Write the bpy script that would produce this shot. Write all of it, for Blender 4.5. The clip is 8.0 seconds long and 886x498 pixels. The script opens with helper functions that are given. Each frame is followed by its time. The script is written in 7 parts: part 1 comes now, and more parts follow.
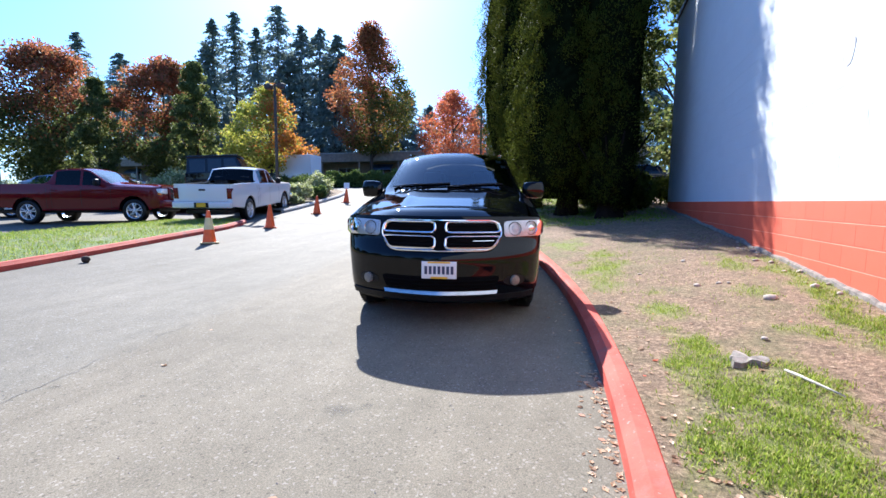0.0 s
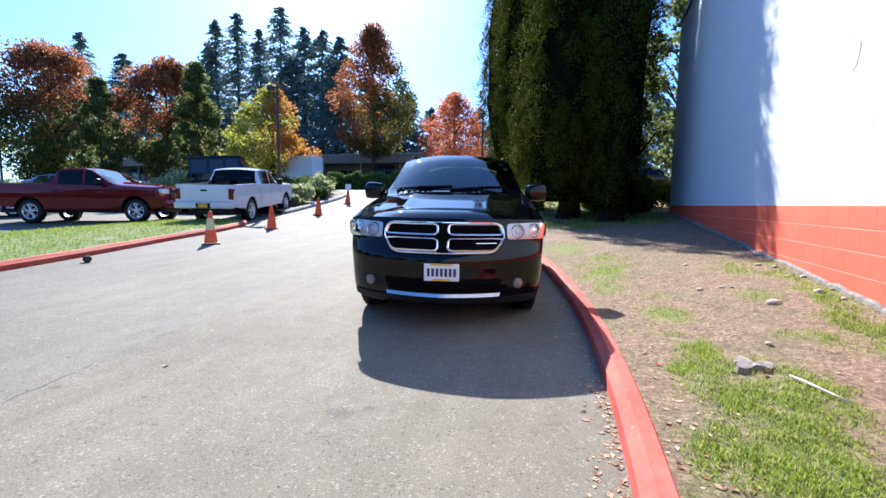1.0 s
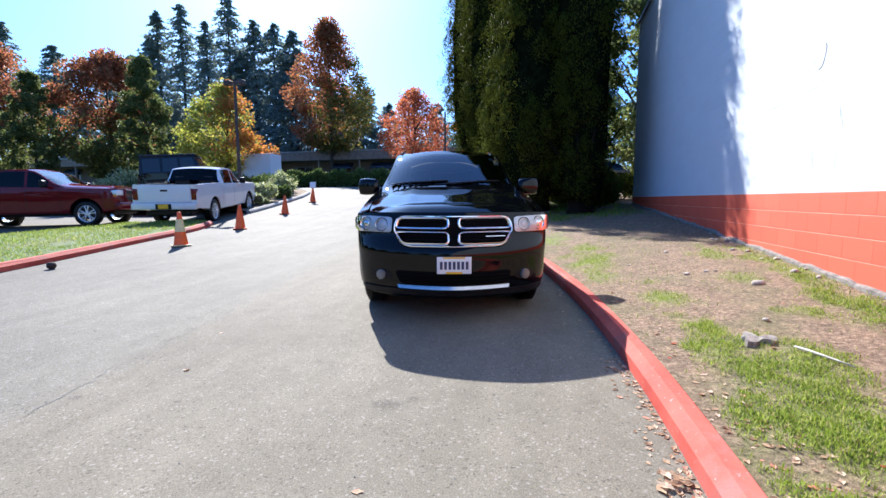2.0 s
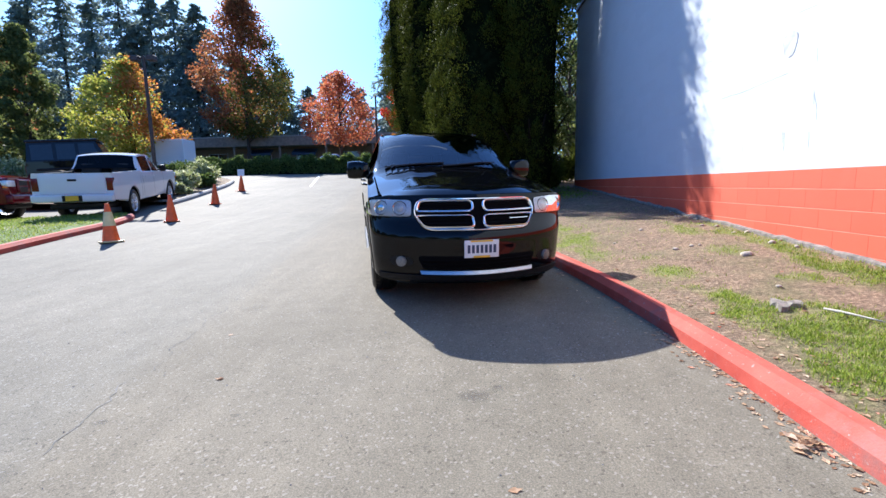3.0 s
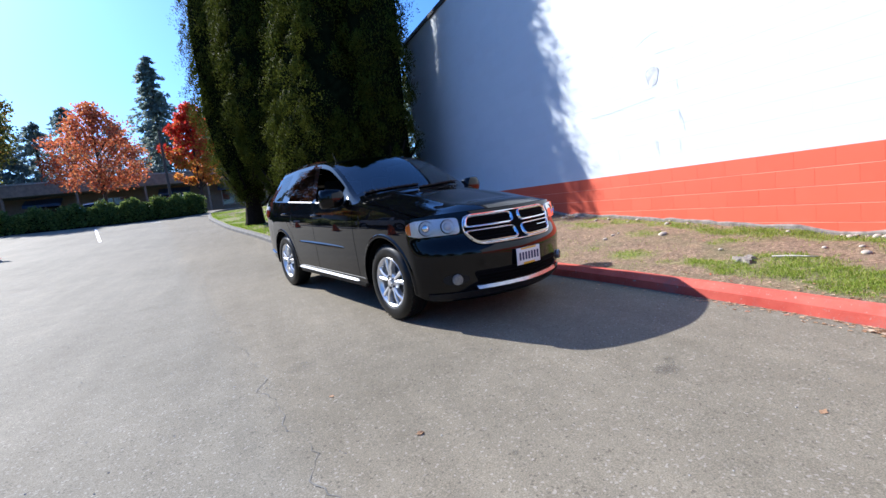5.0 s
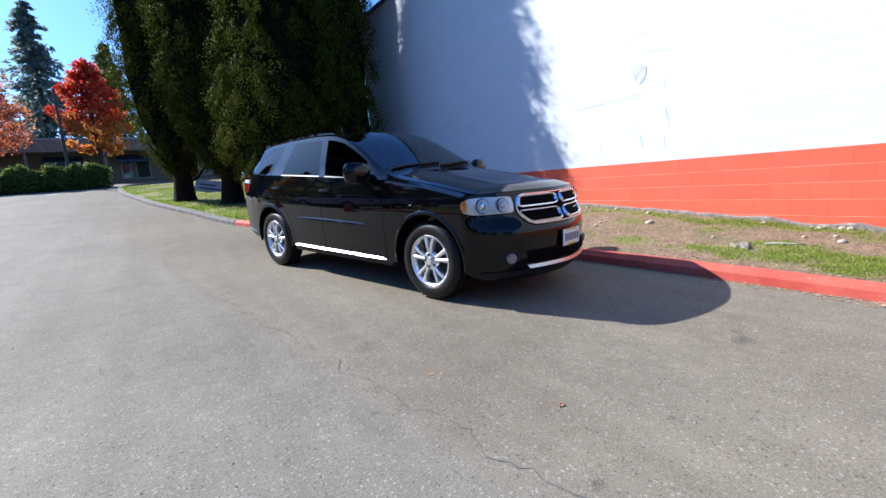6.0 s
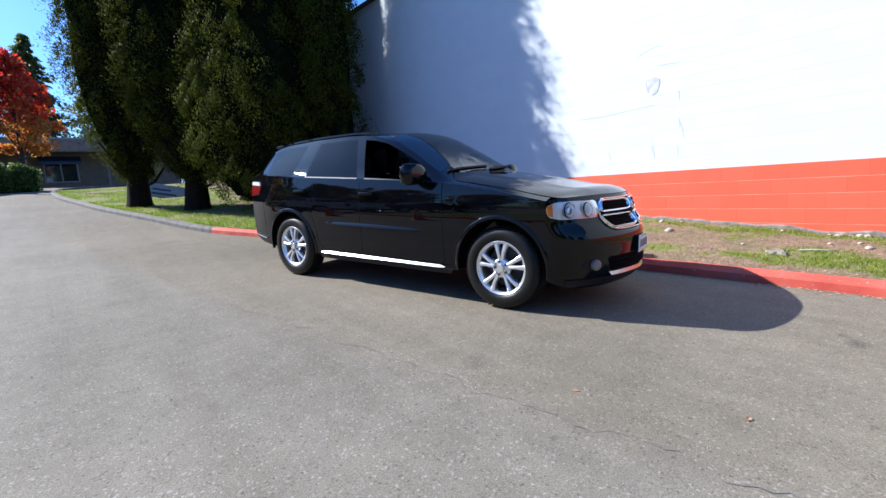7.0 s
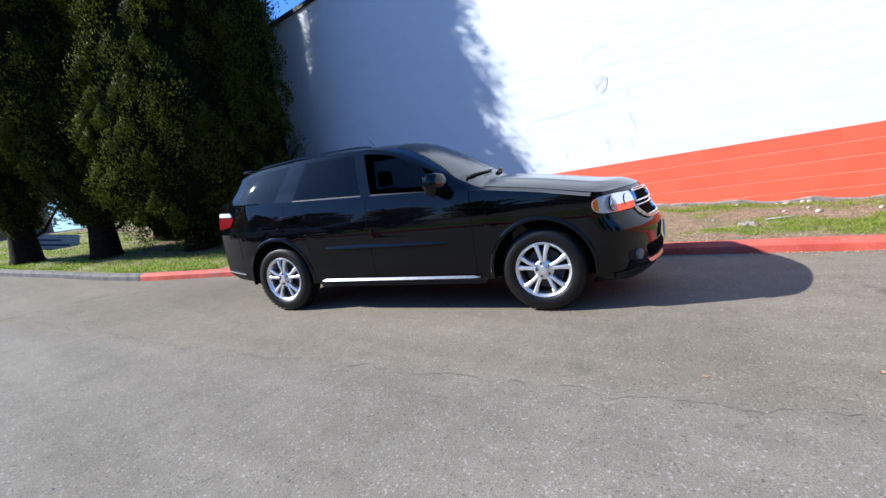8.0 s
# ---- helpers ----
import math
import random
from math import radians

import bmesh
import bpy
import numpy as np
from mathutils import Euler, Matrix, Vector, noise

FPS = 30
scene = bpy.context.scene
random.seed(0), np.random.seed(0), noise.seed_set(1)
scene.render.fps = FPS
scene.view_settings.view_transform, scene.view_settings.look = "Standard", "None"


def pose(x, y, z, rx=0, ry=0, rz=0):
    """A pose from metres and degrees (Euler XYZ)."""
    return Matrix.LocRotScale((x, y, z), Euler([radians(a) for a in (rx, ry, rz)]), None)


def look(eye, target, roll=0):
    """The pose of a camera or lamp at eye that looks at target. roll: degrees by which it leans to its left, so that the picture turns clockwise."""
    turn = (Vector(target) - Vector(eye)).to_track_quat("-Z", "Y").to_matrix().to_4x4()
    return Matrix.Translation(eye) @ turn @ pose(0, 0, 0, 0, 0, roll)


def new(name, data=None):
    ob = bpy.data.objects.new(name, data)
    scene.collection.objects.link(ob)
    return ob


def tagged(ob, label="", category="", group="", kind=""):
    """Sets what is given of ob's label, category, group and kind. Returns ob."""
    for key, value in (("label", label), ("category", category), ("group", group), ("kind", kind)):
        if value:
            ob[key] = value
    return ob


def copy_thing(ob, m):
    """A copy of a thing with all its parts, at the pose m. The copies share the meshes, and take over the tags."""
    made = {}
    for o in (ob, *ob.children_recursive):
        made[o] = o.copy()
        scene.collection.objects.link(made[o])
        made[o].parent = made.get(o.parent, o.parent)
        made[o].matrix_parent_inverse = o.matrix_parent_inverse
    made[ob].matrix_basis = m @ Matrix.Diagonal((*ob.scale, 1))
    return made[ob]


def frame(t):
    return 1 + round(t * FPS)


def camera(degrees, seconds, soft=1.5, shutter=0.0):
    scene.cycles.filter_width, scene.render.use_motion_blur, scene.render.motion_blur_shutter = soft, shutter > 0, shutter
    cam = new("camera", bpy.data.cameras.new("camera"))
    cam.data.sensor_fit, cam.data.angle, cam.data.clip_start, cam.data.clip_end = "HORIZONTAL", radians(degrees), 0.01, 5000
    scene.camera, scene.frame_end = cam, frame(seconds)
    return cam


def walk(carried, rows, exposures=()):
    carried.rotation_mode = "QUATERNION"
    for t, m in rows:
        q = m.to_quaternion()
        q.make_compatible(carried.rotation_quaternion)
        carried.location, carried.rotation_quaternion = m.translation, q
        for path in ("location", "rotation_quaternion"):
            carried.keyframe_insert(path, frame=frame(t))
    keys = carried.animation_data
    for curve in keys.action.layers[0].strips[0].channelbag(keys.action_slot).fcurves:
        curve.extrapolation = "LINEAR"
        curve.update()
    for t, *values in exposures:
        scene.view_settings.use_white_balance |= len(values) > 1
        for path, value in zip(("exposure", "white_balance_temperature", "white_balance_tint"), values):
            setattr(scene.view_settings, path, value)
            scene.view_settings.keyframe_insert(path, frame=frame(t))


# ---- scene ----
cam = camera(88.6, 8.0)
PATH = [
    (0, (0.416, -0.019, 1.302), (-0.196, 1.874, 1.092), 0.52),
    (0.5, (0.404, -0.021, 1.302), (-0.206, 1.872, 1.093), 0.72),
    (1, (0.396, -0.014, 1.303), (-0.219, 1.878, 1.102), 0.92),
    (2.3, (-0.284, -0.249, 1.265), (-0.653, 1.705, 1.047), -0.83),
    (2.5, (-0.462, -0.243, 1.251), (-0.785, 1.719, 1.033), -1.15),
    (3, (-0.978, -0.186, 1.244), (-1.083, 1.793, 0.968), -1.16),
    (3.5, (-1.541, -0.186, 1.240), (-1.382, 1.792, 0.996), -3.34),
    (4, (-2.105, -0.067, 1.245), (-1.754, 1.884, 0.981), -4.38),
    (4.5, (-2.635, 0.073, 1.272), (-2.152, 1.999, 1.028), -3.69),
    (4.7, (-2.868, 0.110, 1.280), (-2.250, 2.000, 1.068), -5.69),
    (5.8, (-4.015, 0.713, 1.304), (-3.012, 2.425, 1.051), -4.55),
    (6, (-4.233, 0.845, 1.312), (-3.153, 2.501, 1.011), -4.43),
    (6.5, (-4.654, 1.294, 1.318), (-3.486, 2.881, 0.972), -4.80),
    (7, (-5.009, 1.762, 1.319), (-3.731, 3.276, 1.046), -3.53),
    (7.5, (-5.360, 2.245, 1.356), (-3.876, 3.549, 1.044), -7.19),
    (8, (-5.636, 2.740, 1.404), (-4.084, 3.975, 1.144), -9.43),
]
walk(cam, [(t, look(eye, target, roll)) for t, eye, target, roll in PATH], [(0.0, 1.62, 5370, 10), (2.0, 1.52, 5370, 10), (4.0, 1.32, 5370, 10), (8.0, 1.26, 5370, 10)])

# ---- daylight ----
SUN_AZ, SUN_EL = radians(32.0), radians(36.0)      # sun stands to the left of +y, ahead of the first view
world = bpy.data.worlds.new("sky")
scene.world = world
world.use_nodes = True
wn = world.node_tree
bg = wn.nodes["Background"]
sky = wn.nodes.new("ShaderNodeTexSky")
sky.sky_type = "NISHITA"
sky.sun_disc = False
sky.sun_elevation = SUN_EL
sky.sun_rotation = -SUN_AZ
sky.ozone_density = 4.0
sky.altitude = 50
sky.dust_density = 0.9
sky.air_density = 1.15
tint = wn.nodes.new("ShaderNodeMix")
tint.data_type, tint.blend_type = "RGBA", "MULTIPLY"
tint.inputs[0].default_value = 1.0
tint.inputs[7].default_value = (0.69, 0.93, 1.29, 1)
wn.links.new(sky.outputs[0], tint.inputs[6])
wn.links.new(tint.outputs[2], bg.inputs[0])
bg.inputs[1].default_value = 0.070
sun_data = bpy.data.lights.new("sun", "SUN")
sun_data.energy = 5.0
sun_data.angle = radians(0.55)
sun_data.color = (1.0, 0.87, 0.70)
sun = new("sun", sun_data)
sun_dir = Vector((-math.sin(SUN_AZ) * math.cos(SUN_EL), math.cos(SUN_AZ) * math.cos(SUN_EL), math.sin(SUN_EL)))
sun.matrix_world = look(tuple(sun_dir * 60), (0, 0, 0))

# ---- materials ----
def material(name, build):
    m = bpy.data.materials.new(name)
    m.use_nodes = True
    nt = m.node_tree
    b = nt.nodes["Principled BSDF"]
    build(nt, b)
    return m


def node(nt, kind, **values):
    n = nt.nodes.new(kind)
    for k, v in values.items():
        n.inputs[k.replace("_", " ")].default_value = v
    return n


def coords(nt, kind="Object"):
    return nt.nodes.new("ShaderNodeTexCoord").outputs[kind]


def noise_tex(nt, vec, scale, detail=4.0, rough=0.6):
    n = node(nt, "ShaderNodeTexNoise", Scale=scale, Detail=detail, Roughness=rough)
    nt.links.new(vec, n.inputs["Vector"])
    return n.outputs["Fac"]


def ramp(nt, fac, stops):
    r = nt.nodes.new("ShaderNodeValToRGB")
    while len(r.color_ramp.elements) < len(stops):
        r.color_ramp.elements.new(0.5)
    for e, (p, c) in zip(r.color_ramp.elements, stops):
        e.position = p
        e.color = (*c, 1) if len(c) == 3 else c
    nt.links.new(fac, r.inputs[0])
    return r.outputs[0]


def mix(nt, fac, a, b, kind="MIX"):
    m = nt.nodes.new("ShaderNodeMix")
    m.data_type, m.blend_type = "RGBA", kind
    for socket, v in ((m.inputs[0], fac), (m.inputs[6], a), (m.inputs[7], b)):
        if hasattr(v, "is_linked"):
            nt.links.new(v, socket)
        elif isinstance(v, (int, float)):
            socket.default_value = v
        else:
            socket.default_value = (*v, 1)
    return m.outputs[2]


def bump(nt, b, height, strength=0.4, distance=0.01):
    n = node(nt, "ShaderNodeBump", Strength=strength, Distance=distance)
    nt.links.new(height, n.inputs["Height"])
    nt.links.new(n.outputs[0], b.inputs["Normal"])


def plain(name, color, rough=0.5, metal=0.0, vary=0.12, scale=8.0, coat=0.0, grain=0.0, spec=0.5):
    """Paint, plastic, rubber or metal with a slight blotchy variation and grain."""
    def build(nt, b):
        v = coords(nt)
        f = noise_tex(nt, v, scale)
        dark = tuple(c * (1 - vary) for c in color)
        light = tuple(min(1, c * (1 + vary)) for c in color)
        nt.links.new(ramp(nt, f, [(0.3, dark), (0.7, light)]), b.inputs["Base Color"])
        b.inputs["Roughness"].default_value = rough
        b.inputs["Metallic"].default_value = metal
        b.inputs["Coat Weight"].default_value = coat
        b.inputs["Coat Roughness"].default_value = 0.03
        b.inputs["Specular IOR Level"].default_value = spec
        if grain:
            bump(nt, b, noise_tex(nt, v, scale * 25, 3), grain, 0.003)
    return material(name, build)


def asphalt_build(nt, b):
    """Old asphalt: pale worn stones in grey binder, broad stains, faint wheel tracks."""
    v = coords(nt)
    fine = noise_tex(nt, v, 130, 3, 0.75)
    stones = nt.nodes.new("ShaderNodeTexVoronoi")
    stones.inputs["Scale"].default_value = 85
    nt.links.new(v, stones.inputs["Vector"])
    big = noise_tex(nt, v, 0.45, 6, 0.62)
    mid = noise_tex(nt, v, 5.0, 6, 0.7)
    c = ramp(nt, fine, [(0.26, (0.095, 0.088, 0.072)), (0.5, (0.17, 0.157, 0.126)), (0.74, (0.28, 0.26, 0.214))])
    chip = ramp(nt, stones.outputs["Color"], [(0.82, (0, 0, 0)), (0.88, (0.5, 0.5, 0.5))])
    c = mix(nt, chip, c, (0.34, 0.325, 0.30))
    pits = ramp(nt, stones.outputs["Color"], [(0.10, (0.5, 0.5, 0.5)), (0.16, (0, 0, 0))])
    c = mix(nt, pits, c, (0.055, 0.05, 0.043))
    c = mix(nt, 0.7, c, ramp(nt, big, [(0.3, (0.385, 0.38, 0.37)), (0.5, (0.5, 0.495, 0.49)), (0.7, (0.62, 0.61, 0.6))]), "OVERLAY")
    c = mix(nt, 0.45, c, ramp(nt, mid, [(0.3, (0.38, 0.38, 0.38)), (0.7, (0.6, 0.6, 0.6))]), "OVERLAY")
    long = nt.nodes.new("ShaderNodeMapping")
    long.inputs["Scale"].default_value = (2.6, 0.22, 1.0)
    nt.links.new(v, long.inputs["Vector"])
    track = noise_tex(nt, long.outputs[0], 1.0, 6, 0.65)
    c = mix(nt, 0.55, c, ramp(nt, track, [(0.32, (0.41, 0.405, 0.4)), (0.55, (0.5, 0.5, 0.5)), (0.72, (0.58, 0.575, 0.565))]), "OVERLAY")
    axes = nt.nodes.new("ShaderNodeSeparateXYZ")
    nt.links.new(v, axes.inputs[0])
    lane = nt.nodes.new("ShaderNodeMath")
    lane.operation = "MULTIPLY_ADD"
    lane.inputs[1].default_value = 0.155
    nt.links.new(axes.outputs["Y"], lane.inputs[0])
    nt.links.new(axes.outputs["X"], lane.inputs[2])
    shift = nt.nodes.new("ShaderNodeMapRange")
    shift.inputs["From Min"].default_value = -2.9
    shift.inputs["From Max"].default_value = -2.55
    nt.links.new(lane.outputs[0], shift.inputs["Value"])
    c = mix(nt, shift.outputs[0], c, mix(nt, 1.0, c, (1.0, 0.965, 0.915), "MULTIPLY"))
    nt.links.new(c, b.inputs["Base Color"])
    b.inputs["Roughness"].default_value = 0.78
    b.inputs["Specular IOR Level"].default_value = 0.10
    bump(nt, b, fine, 0.5, 0.004)


def soil_build(nt, b):
    """Dry trodden soil with chips, moss and thin dead grass."""
    v = coords(nt)
    patch = noise_tex(nt, v, 1.3, 6, 0.65)
    fine = noise_tex(nt, v, 30, 6, 0.72)
    tiny = noise_tex(nt, v, 160, 3, 0.7)
    dirt = ramp(nt, fine, [(0.25, (0.074, 0.047, 0.028)), (0.5, (0.212, 0.142, 0.088)), (0.75, (0.42, 0.31, 0.205))])
    clods = noise_tex(nt, v, 7.5, 6, 0.7)
    dirt = mix(nt, 0.75, dirt, ramp(nt, clods, [(0.32, (0.27, 0.26, 0.25)), (0.5, (0.5, 0.5, 0.5)), (0.68, (0.68, 0.67, 0.66))]), "OVERLAY")
    moss = ramp(nt, fine, [(0.3, (0.07, 0.075, 0.025)), (0.7, (0.2, 0.19, 0.08))])
    c = mix(nt, ramp(nt, patch, [(0.48, (0, 0, 0)), (0.7, (0.7, 0.7, 0.7))]), dirt, moss)
    turf = nt.nodes.new("ShaderNodeAttribute")
    turf.attribute_name = "turf"
    green = ramp(nt, tiny, [(0.3, (0.09, 0.13, 0.015)), (0.7, (0.25, 0.31, 0.04))])
    c = mix(nt, turf.outputs["Fac"], c, green)
    c = mix(nt, 0.8, c, ramp(nt, tiny, [(0.3, (0.18, 0.18, 0.17)), (0.7, (0.78, 0.77, 0.75))]), "OVERLAY")
    nt.links.new(c, b.inputs["Base Color"])
    b.inputs["Roughness"].default_value = 0.95
    bump(nt, b, fine, 1.0, 0.025)


def lawn_build(nt, b):
    v = coords(nt)
    patch = noise_tex(nt, v, 0.8, 5, 0.6)
    fine = noise_tex(nt, v, 60, 4, 0.7)
    c = ramp(nt, fine, [(0.3, (0.05, 0.09, 0.015)), (0.7, (0.2, 0.27, 0.06))])
    c = mix(nt, ramp(nt, patch, [(0.5, (0, 0, 0)), (0.75, (0.7, 0.7, 0.7))]), c, (0.26, 0.21, 0.12))
    nt.links.new(c, b.inputs["Base Color"])
    b.inputs["Roughness"].default_value = 0.9
    bump(nt, b, fine, 1.0, 0.03)


def block_build(low, high, wear):
    def build(nt, b):
        v = nt.nodes.new("ShaderNodeNewGeometry").outputs["Position"]
        info = nt.nodes.new("ShaderNodeObjectInfo")
        isl = nt.nodes.new("ShaderNodeNewGeometry")
        mixr = nt.nodes.new("ShaderNodeMath")
        mixr.operation = "ADD"
        nt.links.new(info.outputs["Random"], mixr.inputs[0])
        nt.links.new(isl.outputs["Random Per Island"], mixr.inputs[1])
        half = nt.nodes.new("ShaderNodeMath")
        half.operation = "MULTIPLY"
        half.inputs[1].default_value = 0.5
        nt.links.new(mixr.outputs[0], half.inputs[0])
        blot = noise_tex(nt, v, 2.2, 5, 0.6)
        fine = noise_tex(nt, v, 120, 4, 0.7)
        c = ramp(nt, half.outputs[0], [(0.2, low), (0.8, high)])
        c = mix(nt, ramp(nt, blot, [(0.55, (0, 0, 0)), (0.85, (0.35, 0.35, 0.35))]), c, wear)
        nt.links.new(c, b.inputs["Base Color"])
        b.inputs["Roughness"].default_value = 0.7
        bump(nt, b, fine, 0.5, 0.004)
    return build


def kerb_build(nt, b):
    """Red paint worn through to concrete in scuffs and chips."""
    v = coords(nt)
    tone = ramp(nt, noise_tex(nt, v, 3.0, 5), [(0.3, (0.40, 0.062, 0.042)), (0.7, (0.55, 0.12, 0.082))])
    scuff = ramp(nt, noise_tex(nt, v, 2.1, 8, 0.72), [(0.52, (0, 0, 0)), (0.68, (0.8, 0.8, 0.8))])
    chips = ramp(nt, noise_tex(nt, v, 34, 4, 0.7), [(0.63, (0, 0, 0)), (0.68, (1, 1, 1))])
    c = mix(nt, scuff, tone, (0.27, 0.14, 0.125))
    c = mix(nt, chips, c, (0.36, 0.25, 0.22))
    nt.links.new(c, b.inputs["Base Color"])
    b.inputs["Roughness"].default_value = 0.75
    b.inputs["Specular IOR Level"].default_value = 0.2
    bump(nt, b, noise_tex(nt, v, 90, 4), 0.5, 0.004)


def leaves(name, stops, through_light=0.25, gloss=0.25):
    """Foliage: each leaf takes its own tone."""
    def build(nt, b):
        g = nt.nodes.new("ShaderNodeNewGeometry")
        nt.links.new(ramp(nt, g.outputs["Random Per Island"], stops), b.inputs["Base Color"])
        b.inputs["Roughness"].default_value = 0.6
        b.inputs["Specular IOR Level"].default_value = gloss
        tr = nt.nodes.new("ShaderNodeBsdfTranslucent")
        c = ramp(nt, g.outputs["Random Per Island"], stops)
        nt.links.new(c, tr.inputs[0])
        mx = nt.nodes.new("ShaderNodeMixShader")
        mx.inputs[0].default_value = through_light
        nt.links.new(b.outputs[0], mx.inputs[1])
        nt.links.new(tr.outputs[0], mx.inputs[2])
        nt.links.new(mx.outputs[0], nt.nodes["Material Output"].inputs[0])
    return material(name, build)


ASPHALT = material("asphalt", asphalt_build)
SOIL = material("bare_soil", soil_build)
LAWN = material("lawn", lawn_build)
BLOCK_ORANGE = material("orange_block", block_build((0.62, 0.088, 0.036), (0.68, 0.105, 0.046), (0.62, 0.13, 0.07)))
BLOCK_WHITE = material("white_block", block_build((0.535, 0.585, 0.635), (0.57, 0.62, 0.67), (0.50, 0.535, 0.565)))
# paler than the orange blocks: sun on the joint ledges is mixed into this colour
MORTAR_SUNLIT = plain("sunlit_orange_mortar", (0.73, 0.26, 0.17), 0.8, vary=0.3, scale=2.5, grain=0.4)
MORTAR_WHITE = plain("white_mortar", (0.46, 0.50, 0.54), 0.8, grain=0.4)
CONCRETE = plain("concrete", (0.32, 0.31, 0.29), 0.85, vary=0.3, scale=9, grain=0.5)
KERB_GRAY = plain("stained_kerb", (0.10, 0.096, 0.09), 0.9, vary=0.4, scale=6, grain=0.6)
KERB_RED = material("red_kerb_paint", kerb_build)
DARK_METAL = plain("dark_metal", (0.05, 0.05, 0.055), 0.5, 0.6)
FOOTING = plain("rough_footing", (0.2, 0.175, 0.15), 0.9, vary=0.45, scale=14, grain=0.8)
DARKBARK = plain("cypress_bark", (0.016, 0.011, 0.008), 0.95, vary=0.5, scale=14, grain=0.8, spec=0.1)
BARK = plain("bark", (0.04, 0.028, 0.021), 0.9, vary=0.4, scale=14, grain=0.8)
ROOF_BROWN = plain("roof_shingle", (0.22, 0.17, 0.135), 0.85, vary=0.25, scale=3, grain=0.5)
STUCCO = plain("tan_stucco", (0.17, 0.125, 0.09), 0.85, vary=0.15, scale=3, grain=0.3)
CYPRESS = leaves("cypress_leaf", [(0.0, (0.042, 0.056, 0.008)), (0.6, (0.07, 0.085, 0.012)), (1.0, (0.10, 0.11, 0.018))], 0.4, 0.03)
# pale and bluish: the haze before the far firs is in the leaf colour
CONIFER_HAZE = leaves("hazed_conifer_leaf", [(0.0, (0.16, 0.21, 0.19)), (1.0, (0.26, 0.31, 0.27))], 0.5)
GREENLEAF = leaves("green_leaf", [(0.0, (0.075, 0.10, 0.03)), (0.7, (0.14, 0.17, 0.05)), (1.0, (0.25, 0.25, 0.08))], 0.55)
YELLOWLEAF = leaves("yellow_leaf", [(0.0, (0.2, 0.26, 0.04)), (0.6, (0.42, 0.42, 0.07)), (1.0, (0.52, 0.42, 0.1))], 0.55)
REDLEAF = leaves("red_leaf", [(0.0, (0.38, 0.11, 0.05)), (0.6, (0.55, 0.15, 0.07)), (1.0, (0.55, 0.28, 0.1))], 0.55)
CRIMSONLEAF = leaves("crimson_leaf", [(0.0, (0.4, 0.03, 0.02)), (0.7, (0.62, 0.06, 0.035)), (1.0, (0.55, 0.2, 0.05))], 0.55)
MIXEDLEAF = leaves("turning_leaf", [(0.0, (0.13, 0.10, 0.04)), (0.4, (0.26, 0.12, 0.05)), (0.75, (0.42, 0.13, 0.07)), (1.0, (0.5, 0.21, 0.08))], 0.55)
HEDGELEAF = leaves("hedge_leaf", [(0.0, (0.05, 0.085, 0.018)), (0.7, (0.12, 0.17, 0.04)), (1.0, (0.22, 0.26, 0.07))], 0.4)
SAGELEAF = leaves("pale_shrub_leaf", [(0.0, (0.20, 0.23, 0.09)), (0.6, (0.38, 0.41, 0.17)), (1.0, (0.58, 0.58, 0.40))], 0.5)
MIXEDRED = leaves("rust_leaf", [(0.0, (0.16, 0.10, 0.04)), (0.4, (0.32, 0.12, 0.05)), (0.8, (0.46, 0.16, 0.07)), (1.0, (0.46, 0.26, 0.09))], 0.55)
GREENTURN = leaves("dull_green_leaf", [(0.0, (0.07, 0.09, 0.02)), (0.6, (0.13, 0.14, 0.03)), (0.85, (0.24, 0.19, 0.04)), (1.0, (0.38, 0.17, 0.05))], 0.5)
ORANGELEAF = leaves("orange_leaf", [(0.0, (0.3, 0.19, 0.03)), (0.5, (0.52, 0.23, 0.04)), (1.0, (0.6, 0.2, 0.07))], 0.55)
GRASSLEAF = leaves("grass_blade", [(0.0, (0.13, 0.19, 0.02)), (0.55, (0.26, 0.34, 0.04)), (0.85, (0.38, 0.43, 0.09)), (1.0, (0.45, 0.38, 0.2))], 0.45)
DULLGRASS = leaves("rough_grass_blade", [(0.0, (0.11, 0.19, 0.012)), (0.55, (0.20, 0.31, 0.022)), (0.85, (0.31, 0.39, 0.05)), (1.0, (0.42, 0.36, 0.16))], 0.45)
DRYLEAF = leaves("dry_leaf", [(0.0, (0.24, 0.13, 0.07)), (0.5, (0.45, 0.29, 0.17)), (0.85, (0.6, 0.46, 0.32)), (1.0, (0.5, 0.1, 0.04))], 0.25)


def glass_build(tint, gloss=0.0):
    def build(nt, b):
        tr = nt.nodes.new("ShaderNodeBsdfTransparent")
        tr.inputs[0].default_value = (*tint, 1)
        gl = nt.nodes.new("ShaderNodeBsdfGlossy")
        gl.inputs["Roughness"].default_value = 0.015
        fr = nt.nodes.new("ShaderNodeFresnel")
        fr.inputs[0].default_value = 1.5 + gloss
        mx = nt.nodes.new("ShaderNodeMixShader")
        nt.links.new(fr.outputs[0], mx.inputs[0])
        nt.links.new(tr.outputs[0], mx.inputs[1])
        nt.links.new(gl.outputs[0], mx.inputs[2])
        nt.links.new(mx.outputs[0], nt.nodes["Material Output"].inputs[0])
    return build


